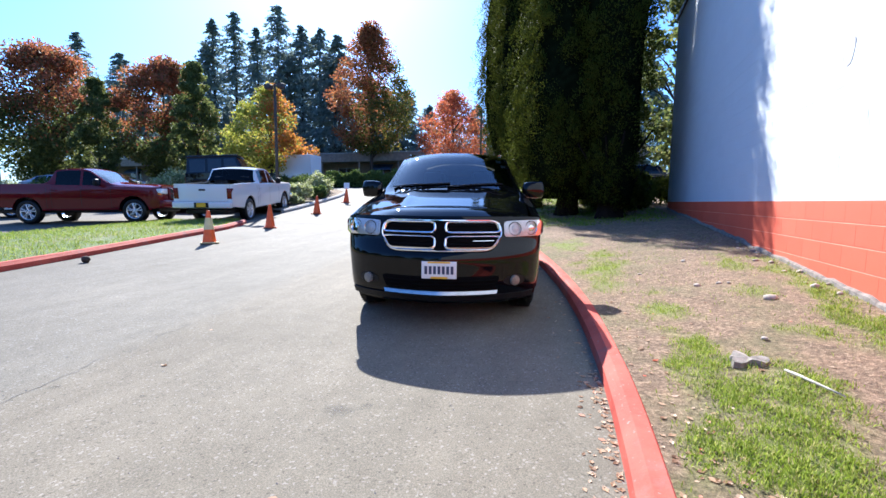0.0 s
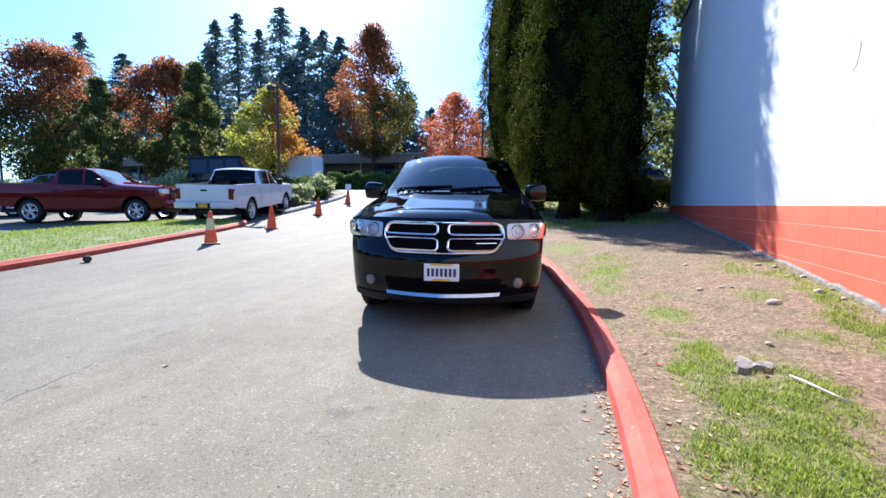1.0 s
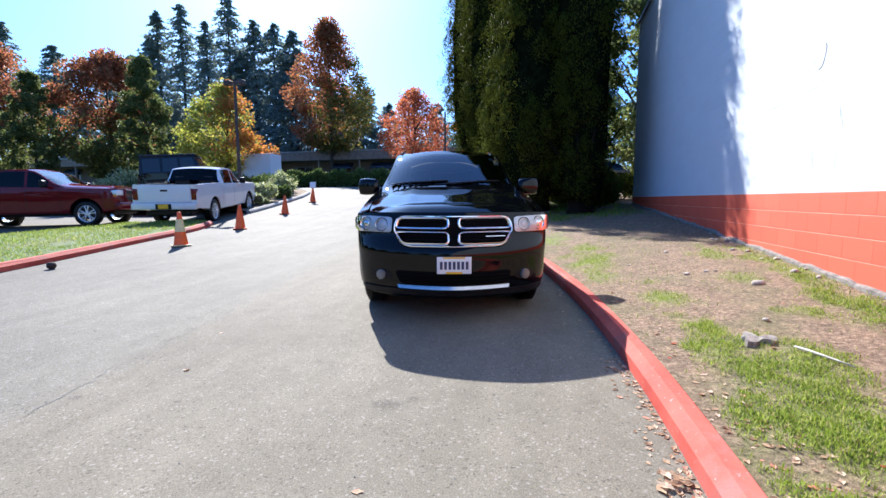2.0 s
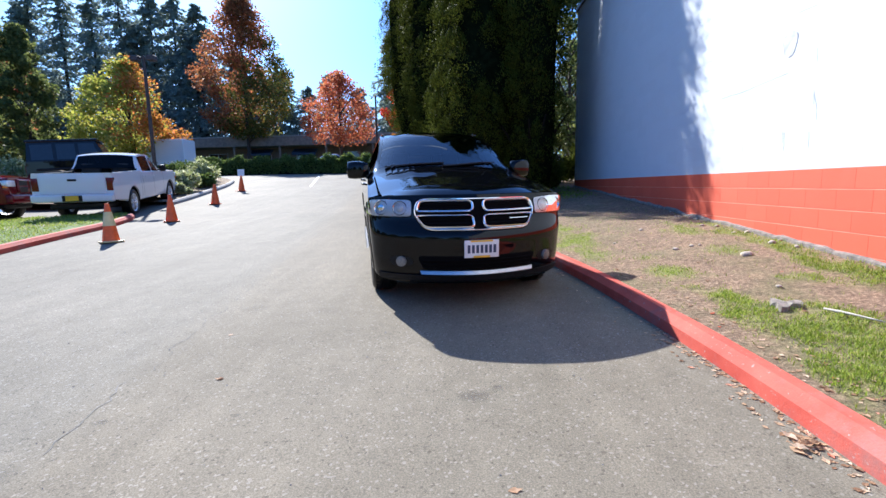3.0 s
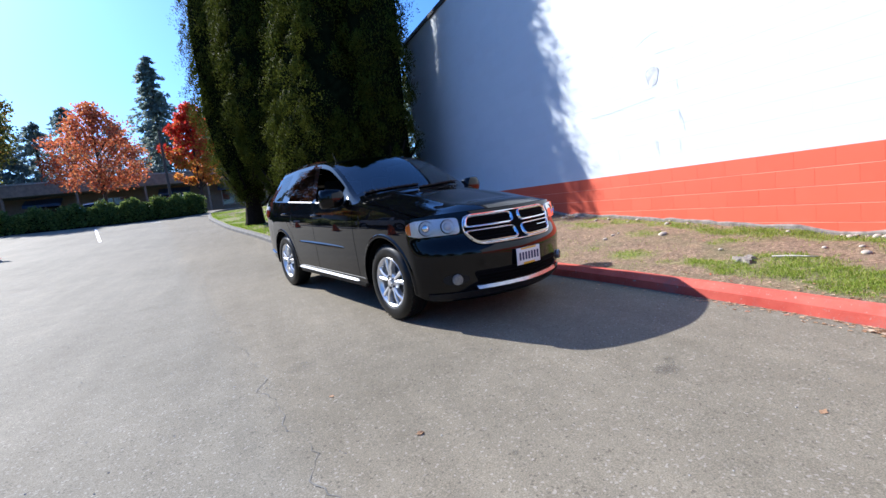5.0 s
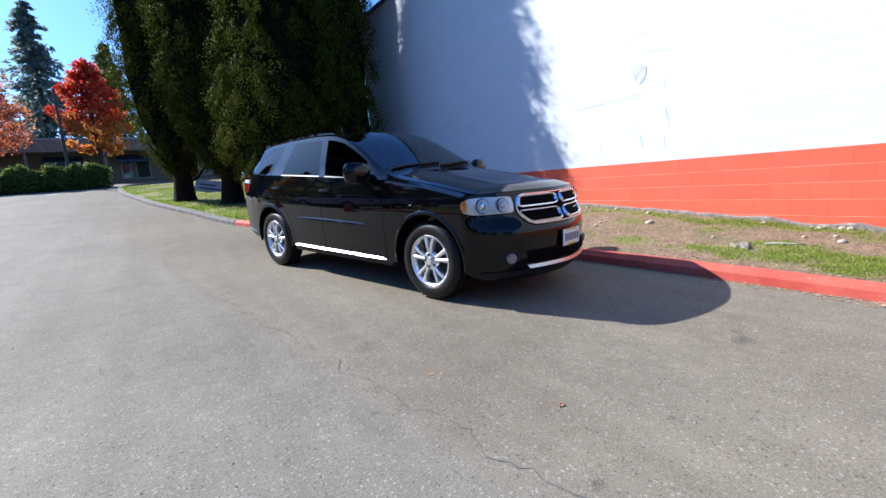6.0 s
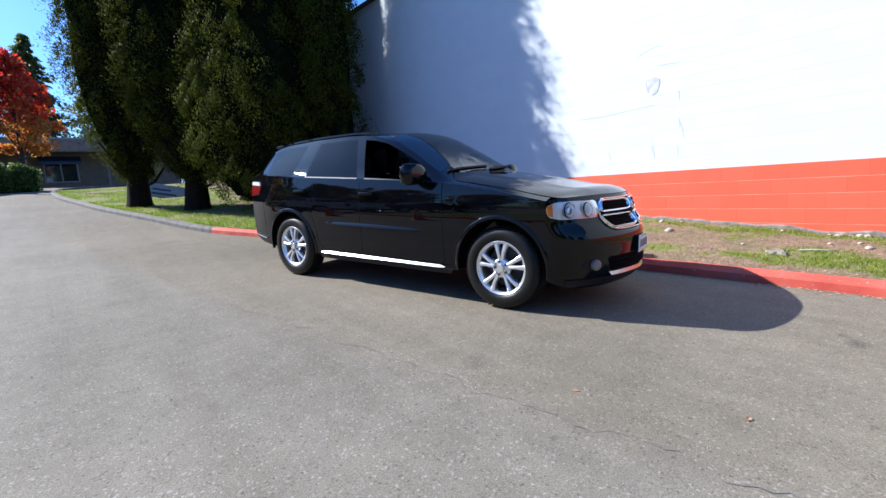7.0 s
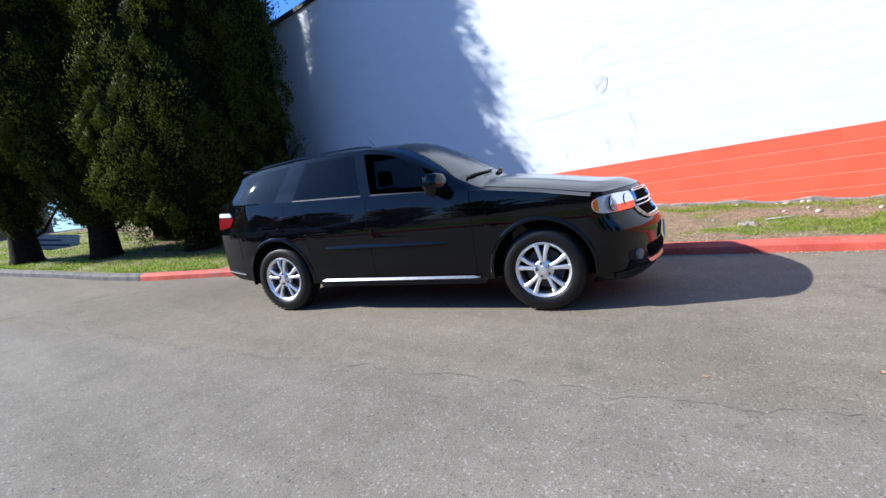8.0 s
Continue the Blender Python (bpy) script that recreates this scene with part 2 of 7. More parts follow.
def paint(name, color, rough=0.08, flake=0.0, film=0.012):
    """Car paint: a dark or light base under a clear coat, with a film of dust."""
    def build(nt, b):
        v = coords(nt)
        dust = noise_tex(nt, v, 3.0, 6, 0.65)
        nt.links.new(mix(nt, ramp(nt, dust, [(0.45, (0, 0, 0)), (0.9, (film, film, film))]), color, (0.3, 0.28, 0.25)), b.inputs["Base Color"])
        b.inputs["Roughness"].default_value = 0.5
        b.inputs["Specular IOR Level"].default_value = 0.0
        b.inputs["Coat Weight"].default_value = 1.0
        b.inputs["Coat Roughness"].default_value = 0.02
        b.inputs["Coat IOR"].default_value = 1.38
        b.inputs["Metallic"].default_value = flake
    return material(name, build)


def tyre_build(nt, b):
    v = coords(nt)
    f = noise_tex(nt, v, 30, 4)
    nt.links.new(ramp(nt, f, [(0.3, (0.003, 0.003, 0.003)), (0.8, (0.008, 0.008, 0.0078))]), b.inputs["Base Color"])
    b.inputs["Roughness"].default_value = 0.42
    b.inputs["Specular IOR Level"].default_value = 0.3
    bump(nt, b, f, 0.3, 0.002)


BLACK = paint("black_car_paint", (0.0015, 0.0018, 0.003), 0.06, 0.0, 0.004)
WHITEP = paint("white_car_paint", (0.72, 0.73, 0.75), 0.2)
MAROON = paint("maroon_car_paint", (0.12, 0.006, 0.010), 0.12)
SILVERP = paint("silver_car_paint", (0.35, 0.37, 0.4), 0.2, 0.6)
NAVYP = paint("dark_car_paint", (0.006, 0.007, 0.010), 0.1)
CHROME = plain("chrome", (0.86, 0.87, 0.89), 0.06, 1.0, vary=0.04, spec=0.5)
ALLOY = plain("polished_alloy", (0.82, 0.83, 0.85), 0.3, 0.85, vary=0.06, scale=20)
TYRE = material("tyre_rubber", tyre_build)
TRIM = plain("black_plastic", (0.009, 0.009, 0.01), 0.5, vary=0.3, scale=30, grain=0.2, spec=0.25)
SATIN = plain("satin_window_trim", (0.06, 0.062, 0.068), 0.5, 1.0, vary=0.1, scale=30)
SILL = plain("dull_bright_sill", (0.21, 0.215, 0.225), 0.35, 1.0, vary=0.15, scale=30)
BRIGHT = plain("brushed_bright_trim", (0.46, 0.47, 0.49), 0.3, 1.0, vary=0.12, scale=30)
PITCH = plain("dark_recess", (0.003, 0.003, 0.0035), 0.9, spec=0.08)
CLOTH = plain("dark_cloth", (0.02, 0.02, 0.022), 0.9, vary=0.3, scale=40)
DASH = plain("grey_dashboard", (0.16, 0.16, 0.15), 0.8, vary=0.2, scale=30)
TINT = material("tinted_glass", glass_build((0.05, 0.06, 0.075), -0.14))
CLEAR = material("windscreen_glass", glass_build((0.36, 0.41, 0.42), 0.5))
LENS = material("lamp_lens", glass_build((0.95, 0.95, 0.95), -0.22))
LAMP_SILVER = plain("lamp_reflector", (0.68, 0.70, 0.74), 0.3, 0.35, vary=0.1)
FOG_SILVER = plain("fog_lamp_reflector", (0.30, 0.31, 0.33), 0.35, 0.5, vary=0.2, scale=60)
AMBER = plain("amber_lens", (0.75, 0.2, 0.02), 0.15, coat=0.8)
REDLENS = plain("red_lens", (0.13, 0.002, 0.003), 0.2, coat=0.35, spec=0.3)
PLATE_WHITE = plain("plate_white", (0.75, 0.77, 0.8), 0.4, vary=0.05)
PLATE_BLUE = plain("plate_blue", (0.03, 0.045, 0.10), 0.5)
PLATE_YELLOW = plain("plate_yellow", (0.75, 0.45, 0.03), 0.4)

# ---- the lie of the land ----
PROFILE_Y = (-60, -10, 0, 2.5, 4.6, 7.5, 11, 14, 18, 24, 30, 36, 60, 400)
PROFILE_Z = (-1.4, -0.28, 0.02, 0.075, 0.16, 0.28, 0.45, 0.62, 1.0, 1.6, 2.2, 2.6, 3.0, 3.4)


def road_z(y):
    """Height of the driveway, which climbs away; the same right across."""
    return float(np.mean(np.interp((y - 0.8, y - 0.4, y, y + 0.4, y + 0.8), PROFILE_Y, PROFILE_Z)))


def ease(a, b, x):
    k = min(1.0, max(0.0, (x - a) / (b - a)))
    return k * k * (3 - 2 * k)


def lot_z(x, y):
    """The parking lot lies a little lower than the driveway."""
    return road_z(y) - 0.15 * ease(-11, -16, x) * ease(25, 15, y)


def along(pairs, y):
    return float(np.interp(y, [p[0] for p in pairs], [p[1] for p in pairs]))


KERB_LINE = ((-14, 0.9), (-4, 0.74), (0, 0.67), (1.9, 0.62), (2.8, 0.57), (3.5, 0.49), (4.65, 0.33), (6.0, 0.04),
             (7.5, -0.36), (9.8, -1.12), (12.2, -2.0), (13.2, -2.35), (16.6, -3.06), (20.2, -3.96), (25.3, -4.85), (28.3, -5.05))
WALL_X, WALL_END = 2.63, 15.3
FOOT = ((-14, 0.22), (0, 0.25), (2, 0.29), (3.4, 0.34), (7, 0.42), (12, 0.47), (20, 0.3))
KERB_W, KERB_H = 0.165, 0.135


def kerb_x(y):
    return float(np.mean([along(KERB_LINE, y + d) for d in (-0.5, -0.25, 0, 0.25, 0.5)]))


def verge_z(x, y):
    k = min(1.0, max(0.0, (x - kerb_x(y) - KERB_W) / (WALL_X - kerb_x(y) - KERB_W)))
    lump = 0.02 * noise.noise(Vector((x * 2.1, y * 2.1, 3))) + 0.012 * noise.noise(Vector((x * 6, y * 6, 8)))
    return road_z(y) + KERB_H - 0.01 + (along(FOOT, y) - KERB_H) * k ** 1.15 + lump * min(1, k * 6)


def mesh_object(name, bm, mat, parent=None, smooth=False, label=""):
    me = bpy.data.meshes.new(name)
    bm.to_mesh(me)
    bm.free()
    if smooth:
        for p in me.polygons:
            p.use_smooth = True
    if mat is not None:
        me.materials.append(mat)
    ob = new(name, me)
    if parent is not None:
        ob.parent = parent
    if label:
        ob["label"] = label
    return ob


def part(name, bm, mat, parent, label="", smooth=False):
    return mesh_object(name, bm, mat, parent, smooth, label)


def raw(name, verts, faces, mat, parent=None, smooth=False):
    me = bpy.data.meshes.new(name)
    me.from_pydata([tuple(v) for v in verts], [], faces)
    me.validate()
    if smooth:
        for p in me.polygons:
            p.use_smooth = True
    me.materials.append(mat)
    ob = new(name, me)
    if parent is not None:
        ob.parent = parent
    return ob


def sheet(xs, ys, height):
    """A grid over rows of x (a function of y and k) and y, at height(x, y)."""
    bm = bmesh.new()
    rows = []
    for y in ys:
        row = xs(y)
        rows.append([bm.verts.new((x, y, height(x, y))) for x in row])
    for a, b in zip(rows, rows[1:]):
        for i in range(len(a) - 1):
            bm.faces.new((a[i], a[i + 1], b[i + 1], b[i]))
    return bm


def steps(a, b, n):
    return [a + (b - a) * i / n for i in range(n + 1)]


def box(bm, x0, y0, z0, x1, y1, z1, bevel=0.0, seg=1):
    r = bmesh.ops.create_cube(bm, size=1)
    bmesh.ops.scale(bm, vec=(x1 - x0, y1 - y0, z1 - z0), verts=r["verts"])
    bmesh.ops.translate(bm, vec=((x0 + x1) / 2, (y0 + y1) / 2, (z0 + z1) / 2), verts=r["verts"])
    if bevel:
        es = {e for v in r["verts"] for e in v.link_edges}
        bmesh.ops.bevel(bm, geom=list(es), offset=bevel, segments=seg, affect="EDGES", profile=0.5)
    return bm


def cyl(bm, r1, r2, depth, m, seg=20):
    bmesh.ops.create_cone(bm, cap_ends=True, segments=seg, radius1=r1, radius2=r2, depth=depth, matrix=m)
    return bm


def strip(line, width, height, offset_z, n_between=4, taper=0.05):
    """A kerb along (x, y) points: a box-like bar whose first edge is the line and which lies to its right."""
    pts = []
    for (x0, y0), (x1, y1) in zip(line, line[1:]):
        for i in range(n_between):
            pts.append(Vector((x0 + (x1 - x0) * i / n_between, y0 + (y1 - y0) * i / n_between)))
    pts.append(Vector(line[-1]))
    sm = [pts[0]] + [(pts[i - 1] + 2 * pts[i] + pts[i + 1]) / 4 for i in range(1, len(pts) - 1)] + [pts[-1]]
    bm = bmesh.new()
    rings = []
    for i, p in enumerate(sm):
        d = (sm[min(i + 1, len(sm) - 1)] - sm[max(i - 1, 0)]).normalized()
        side = Vector((d.y, -d.x))
        z = offset_z(p.x, p.y)
        wob = 0.006 * noise.noise(Vector((p.x * 3, p.y * 3, 0)))
        ring = []
        for off, h in ((0, -0.1), (taper * 0.3, height * 0.6), (taper, height - 0.022), (taper + 0.022, height + wob), (width - 0.02, height + wob), (width, height - 0.02), (width, -0.1)):
            q = p + side * off
            ring.append(bm.verts.new((q.x, q.y, z + h)))
        rings.append(ring)
    for a, b in zip(rings, rings[1:]):
        for i in range(len(a) - 1):
            bm.faces.new((a[i], b[i], b[i + 1], a[i + 1]))
    bm.faces.new(rings[0])
    bm.faces.new(list(reversed(rings[-1])))
    bmesh.ops.recalc_face_normals(bm, faces=bm.faces)
    return bm


# ground to the horizon, and the asphalt on it
far = [-900, -500, -300, -200, -140, -100, -80] + steps(-70, 70, 28)[0:] + [80, 100, 140, 200, 300, 500, 900]
ground = mesh_object("ground", sheet(lambda y: far, [-900, -500, -300, -150, -80, -60] + steps(-50, 70, 40) + [90, 130, 200, 300, 500, 900],
                                     lambda x, y: lot_z(x, y) - 0.12), LAWN, smooth=True)
tagged(ground, "grassy and bare ground round the parking lot", "ground", kind="structure")
road = mesh_object("road", sheet(lambda y: steps(-60, 14, 74), steps(-40, 46, 120), lot_z), ASPHALT, smooth=True)
tagged(road, "worn grey asphalt driveway and parking lot", "road", kind="structure")

# grass verge between kerb and wall
def verge_row(y):
    a = kerb_x(y) + KERB_W - 0.01
    b = WALL_X + 0.12 if y < WALL_END else 13.0
    return steps(a, b, 40)


verge = mesh_object("verge", sheet(verge_row, steps(-14, 28.6, 250), lambda x, y: verge_z(min(x, WALL_X + 0.1), y)), SOIL, smooth=True)
tagged(verge, "worn verge of bare soil and patchy grass", "verge", kind="structure")

red = [(kerb_x(y), y) for y in steps(-14, 13.2, 54)]
kerb_red = mesh_object("kerb", strip(red, KERB_W, KERB_H, lambda x, y: road_z(y)), KERB_RED)
tagged(kerb_red, "red-painted concrete kerb, scuffed along its edge", "kerb", kind="structure")
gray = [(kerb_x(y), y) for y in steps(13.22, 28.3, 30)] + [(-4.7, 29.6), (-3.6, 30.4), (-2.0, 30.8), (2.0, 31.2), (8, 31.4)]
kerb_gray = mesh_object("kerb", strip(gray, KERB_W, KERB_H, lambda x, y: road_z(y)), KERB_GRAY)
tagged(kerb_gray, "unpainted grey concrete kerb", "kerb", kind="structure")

# left-hand grass island with its red kerb
LEFT = [(-7.2, -6.0), (-7.6, 0.0), (-8.15, 4.4), (-8.47, 5.9), (-9.1, 8.3), (-9.5, 10.4), (-9.95, 11.6), (-10.35, 12.25)]
left_kerb = mesh_object("kerb", strip([(x, y) for x, y in reversed(LEFT)], KERB_W, KERB_H, lambda x, y: road_z(y)), KERB_RED)
tagged(left_kerb, "red-painted kerb round a grass strip", "kerb", kind="structure")
LEFT_IN = [(y, x - KERB_W) for x, y in LEFT]
LEFT_OUT = [(-6, -15.6), (8.2, -15.3), (9.5, -15.0), (10.8, -14.4), (12.25, -13.4)]


def island_row(y):
    return steps(along(LEFT_OUT, y), along(LEFT_IN, y), 24)


island = mesh_object("grass_strip", sheet(island_row, steps(-6, 12.25, 60),
                                          lambda x, y: lot_z(x, y) + 0.12 + 0.02 * noise.noise(Vector((x * 2, y * 2, 1)))), LAWN, smooth=True)
tagged(island, "strip of green lawn beside the parking lot", "lawn", kind="structure")

# planted island at the bend
BEND = [(-11.4, 15.6), (-11.65, 17.0), (-12.2, 19.4), (-12.9, 22.4), (-13.9, 25.0), (-15.6, 27.0), (-18.5, 28.2), (-23, 28.6)]
bend_kerb = mesh_object("kerb", strip(list(reversed(BEND)), KERB_W, KERB_H, lambda x, y: road_z(y)), CONCRETE)
tagged(bend_kerb, "pale concrete kerb round a planted bed", "kerb", kind="structure")
bed = mesh_object("planting_bed", sheet(lambda y: steps(-24, along([(b, a - KERB_W) for a, b in BEND], y), 12), steps(15.6, 28.4, 40),
                                        lambda x, y: road_z(y) + 0.12 + 0.05 * noise.noise(Vector((x, y, 2)))), SOIL, smooth=True)
tagged(bed, "planting bed of dark soil at the bend", "planting bed", kind="structure")

# ---- the block building ----
BAND_TOP, ROOF_Z, WALL_Y0 = 1.34, 6.6, -12.0
bm = bmesh.new()
box(bm, WALL_X, WALL_Y0, -0.6, WALL_X + 0.3, WALL_END, BAND_TOP)
wall_low = mesh_object("wall_low", bm, MORTAR_SUNLIT)
tagged(wall_low, "orange-painted lower courses of a concrete block wall", "wall", kind="structure")
bm = bmesh.new()
box(bm, WALL_X + 0.0012, WALL_Y0, BAND_TOP, WALL_X + 0.3, WALL_END, ROOF_Z)
wall_high = mesh_object("wall_high", bm, MORTAR_WHITE)
tagged(wall_high, "white-painted concrete block wall of a large building", "wall", kind="structure")
bm = bmesh.new()
box(bm, WALL_X + 0.3, WALL_END - 0.3, -0.6, 22, WALL_END, ROOF_Z)
box(bm, WALL_X + 0.3, WALL_Y0, -0.6, 22, WALL_Y0 + 0.3, ROOF_Z)
box(bm, 21.7, WALL_Y0 + 0.3, -0.6, 22, WALL_END - 0.3, ROOF_Z)
wall_rest = mesh_object("wall_rest", bm, MORTAR_WHITE)
tagged(wall_rest, "white-painted far walls of the building", "wall", kind="structure")
bm = bmesh.new()
box(bm, WALL_X - 0.05, WALL_Y0 - 0.05, ROOF_Z, 22.05, WALL_END + 0.05, ROOF_Z + 0.12, 0.01)
roof = mesh_object("roof", bm, DARK_METAL)
tagged(roof, "dark metal roof edge of the block building", "roof", kind="structure")

# ---- vehicles ----
def table(*pairs):
    xs = [p[0] for p in pairs]
    zs = [p[1] for p in pairs]
    return lambda x: float(np.interp(x, xs, zs))


def smooth_table(*pairs):
    f = table(*pairs)
    return lambda x: (f(x - 0.08) + f(x - 0.04) + f(x) + f(x + 0.04) + f(x + 0.08)) / 5


def finish(bm, name, mat, parent, angle=32, label="", turn=True):
    bmesh.ops.remove_doubles(bm, verts=bm.verts, dist=0.0004)
    if turn:
        bmesh.ops.recalc_face_normals(bm, faces=bm.faces)
        if any(e.is_boundary for e in bm.edges):
            outward = 0.0
            for f in bm.faces:
                c = f.calc_center_median()
                outward += f.calc_area() * f.normal.dot(c - Vector((c.x - 0.3 * (c.x > 0.3), 0, 0.7)))
            if outward < 0:
                bmesh.ops.reverse_faces(bm, faces=bm.faces)
    ob = part(name, bm, mat, parent, label, smooth=True)
    ob.data.set_sharp_from_angle(angle=radians(angle))
    return ob


class Shape:
    """The surfaces of a car body: x forward from the front axle, y to the left, z up from the ground."""


def stations(shape, x0, x1, breaks, arches, radius):
    xs = set(breaks) | {x0, x1}
    for xc in arches:
        for a in range(0, 181, 9):
            xs.add(xc + radius * math.cos(radians(a)))
        xs.add(xc + radius + 0.004)
        xs.add(xc - radius - 0.004)
    n = int((x0 - x1) / 0.1)
    for i in range(n):
        x = x0 + (x1 - x0) * i / n
        if min(abs(x - q) for q in xs) > 0.045:
            xs.add(x)
    return sorted((x for x in xs if x1 <= x <= x0), reverse=True)


LOW_T = (0.0, 0.06, 0.2, 0.38, 0.56, 0.72, 0.86, 0.95, 1.0)
SIDE_T = (0.028, 0.3, 0.6, 0.9, 1.0)
TOP_F = (0.94, 0.85, 0.7, 0.5, 0.25, 0.0)


def section(s, x):
    """Half section at x, from the sill to the middle of the roof."""
    zb, zbelt, zrail, yr = s.bottom(x), s.belt(x), s.rail(x), s.rail_y(x)
    rows = [(x, s.side(x, zb) * 0.74, zb + 0.02)]
    rows += [(x, s.side(x, zb + (zbelt - zb) * t), zb + (zbelt - zb) * t) for t in LOW_T]
    yb = s.side(x, zbelt) - 0.01
    for t in SIDE_T:
        xx = x + s.shear(x) * t
        zr_ = s.rail(xx)
        rows.append((xx, yb + (s.rail_y(xx) - yb) * t ** 1.12, zbelt + (zr_ - zbelt) * t))
    xx = x + s.shear(x)
    zr_, yr, zc = s.rail(xx), s.rail_y(xx), s.crown(xx)
    for f in TOP_F:
        rows.append((xx, yr * f, zr_ + (zc - zr_) * (1 - f ** 2.6)))
    return rows


def loft(s, xs, tag, parent, mats, close_front=True, close_rear=True):
    """Skins both sides over the stations; tag(x, row, sign) names the part that each face belongs to."""
    secs = [section(s, x) for x in xs]
    n = len(secs[0])
    builds = {}

    def vert(entry, p):
        key = (round(p[0], 5), round(p[1], 5), round(p[2], 5))
        if key not in entry[1]:
            entry[1][key] = entry[0].verts.new(p)
        return entry[1][key]

    def face(name, pts):
        entry = builds.setdefault(name, (bmesh.new(), {}))
        vs = []
        for p in pts:
            v = vert(entry, p)
            if v not in vs:
                vs.append(v)
        if len(vs) > 2:
            try:
                entry[0].faces.new(vs)
            except ValueError:
                pass

    for i in range(len(xs) - 1):
        xm = (xs[i] + xs[i + 1]) / 2
        for j in range(n - 1):
            for sign in (1, -1):
                name = tag(xm, j, sign)
                if not name:
                    continue
                q = [secs[i][j], secs[i + 1][j], secs[i + 1][j + 1], secs[i][j + 1]]
                q = [(a, b * sign, c) for a, b, c in q]
                face(name, q if sign > 0 else q[::-1])
    for end, wanted in ((0, close_front), (-1, close_rear)):
        if wanted:
            sec = secs[end]
            for j in range(n - 1):
                a, b = sec[j], sec[j + 1]
                q = [(a[0], a[1], a[2]), (b[0], b[1], b[2]), (b[0], -b[1], b[2]), (a[0], -a[1], a[2])]
                face("body", q if end == 0 else q[::-1])
    made = {}
    for name, (bm, _) in builds.items():
        mat = mats.get(name.split(":")[0])
        bm.normal_update()
        made[name] = finish(bm, name.split(":")[0], mat, parent, turn=False)
    return made


def lathe(profile, seg=40, axis="y"):
    """Turns (radius, along) pairs about the y axis."""
    bm = bmesh.new()
    rings = []
    for r, y in profile:
        rings.append([bm.verts.new((r * math.cos(2 * math.pi * k / seg), y, r * math.sin(2 * math.pi * k / seg))) for k in range(seg)])
    for a, b in zip(rings, rings[1:]):
        for k in range(seg):
            bm.faces.new((a[k], a[(k + 1) % seg], b[(k + 1) % seg], b[k]))
    return bm


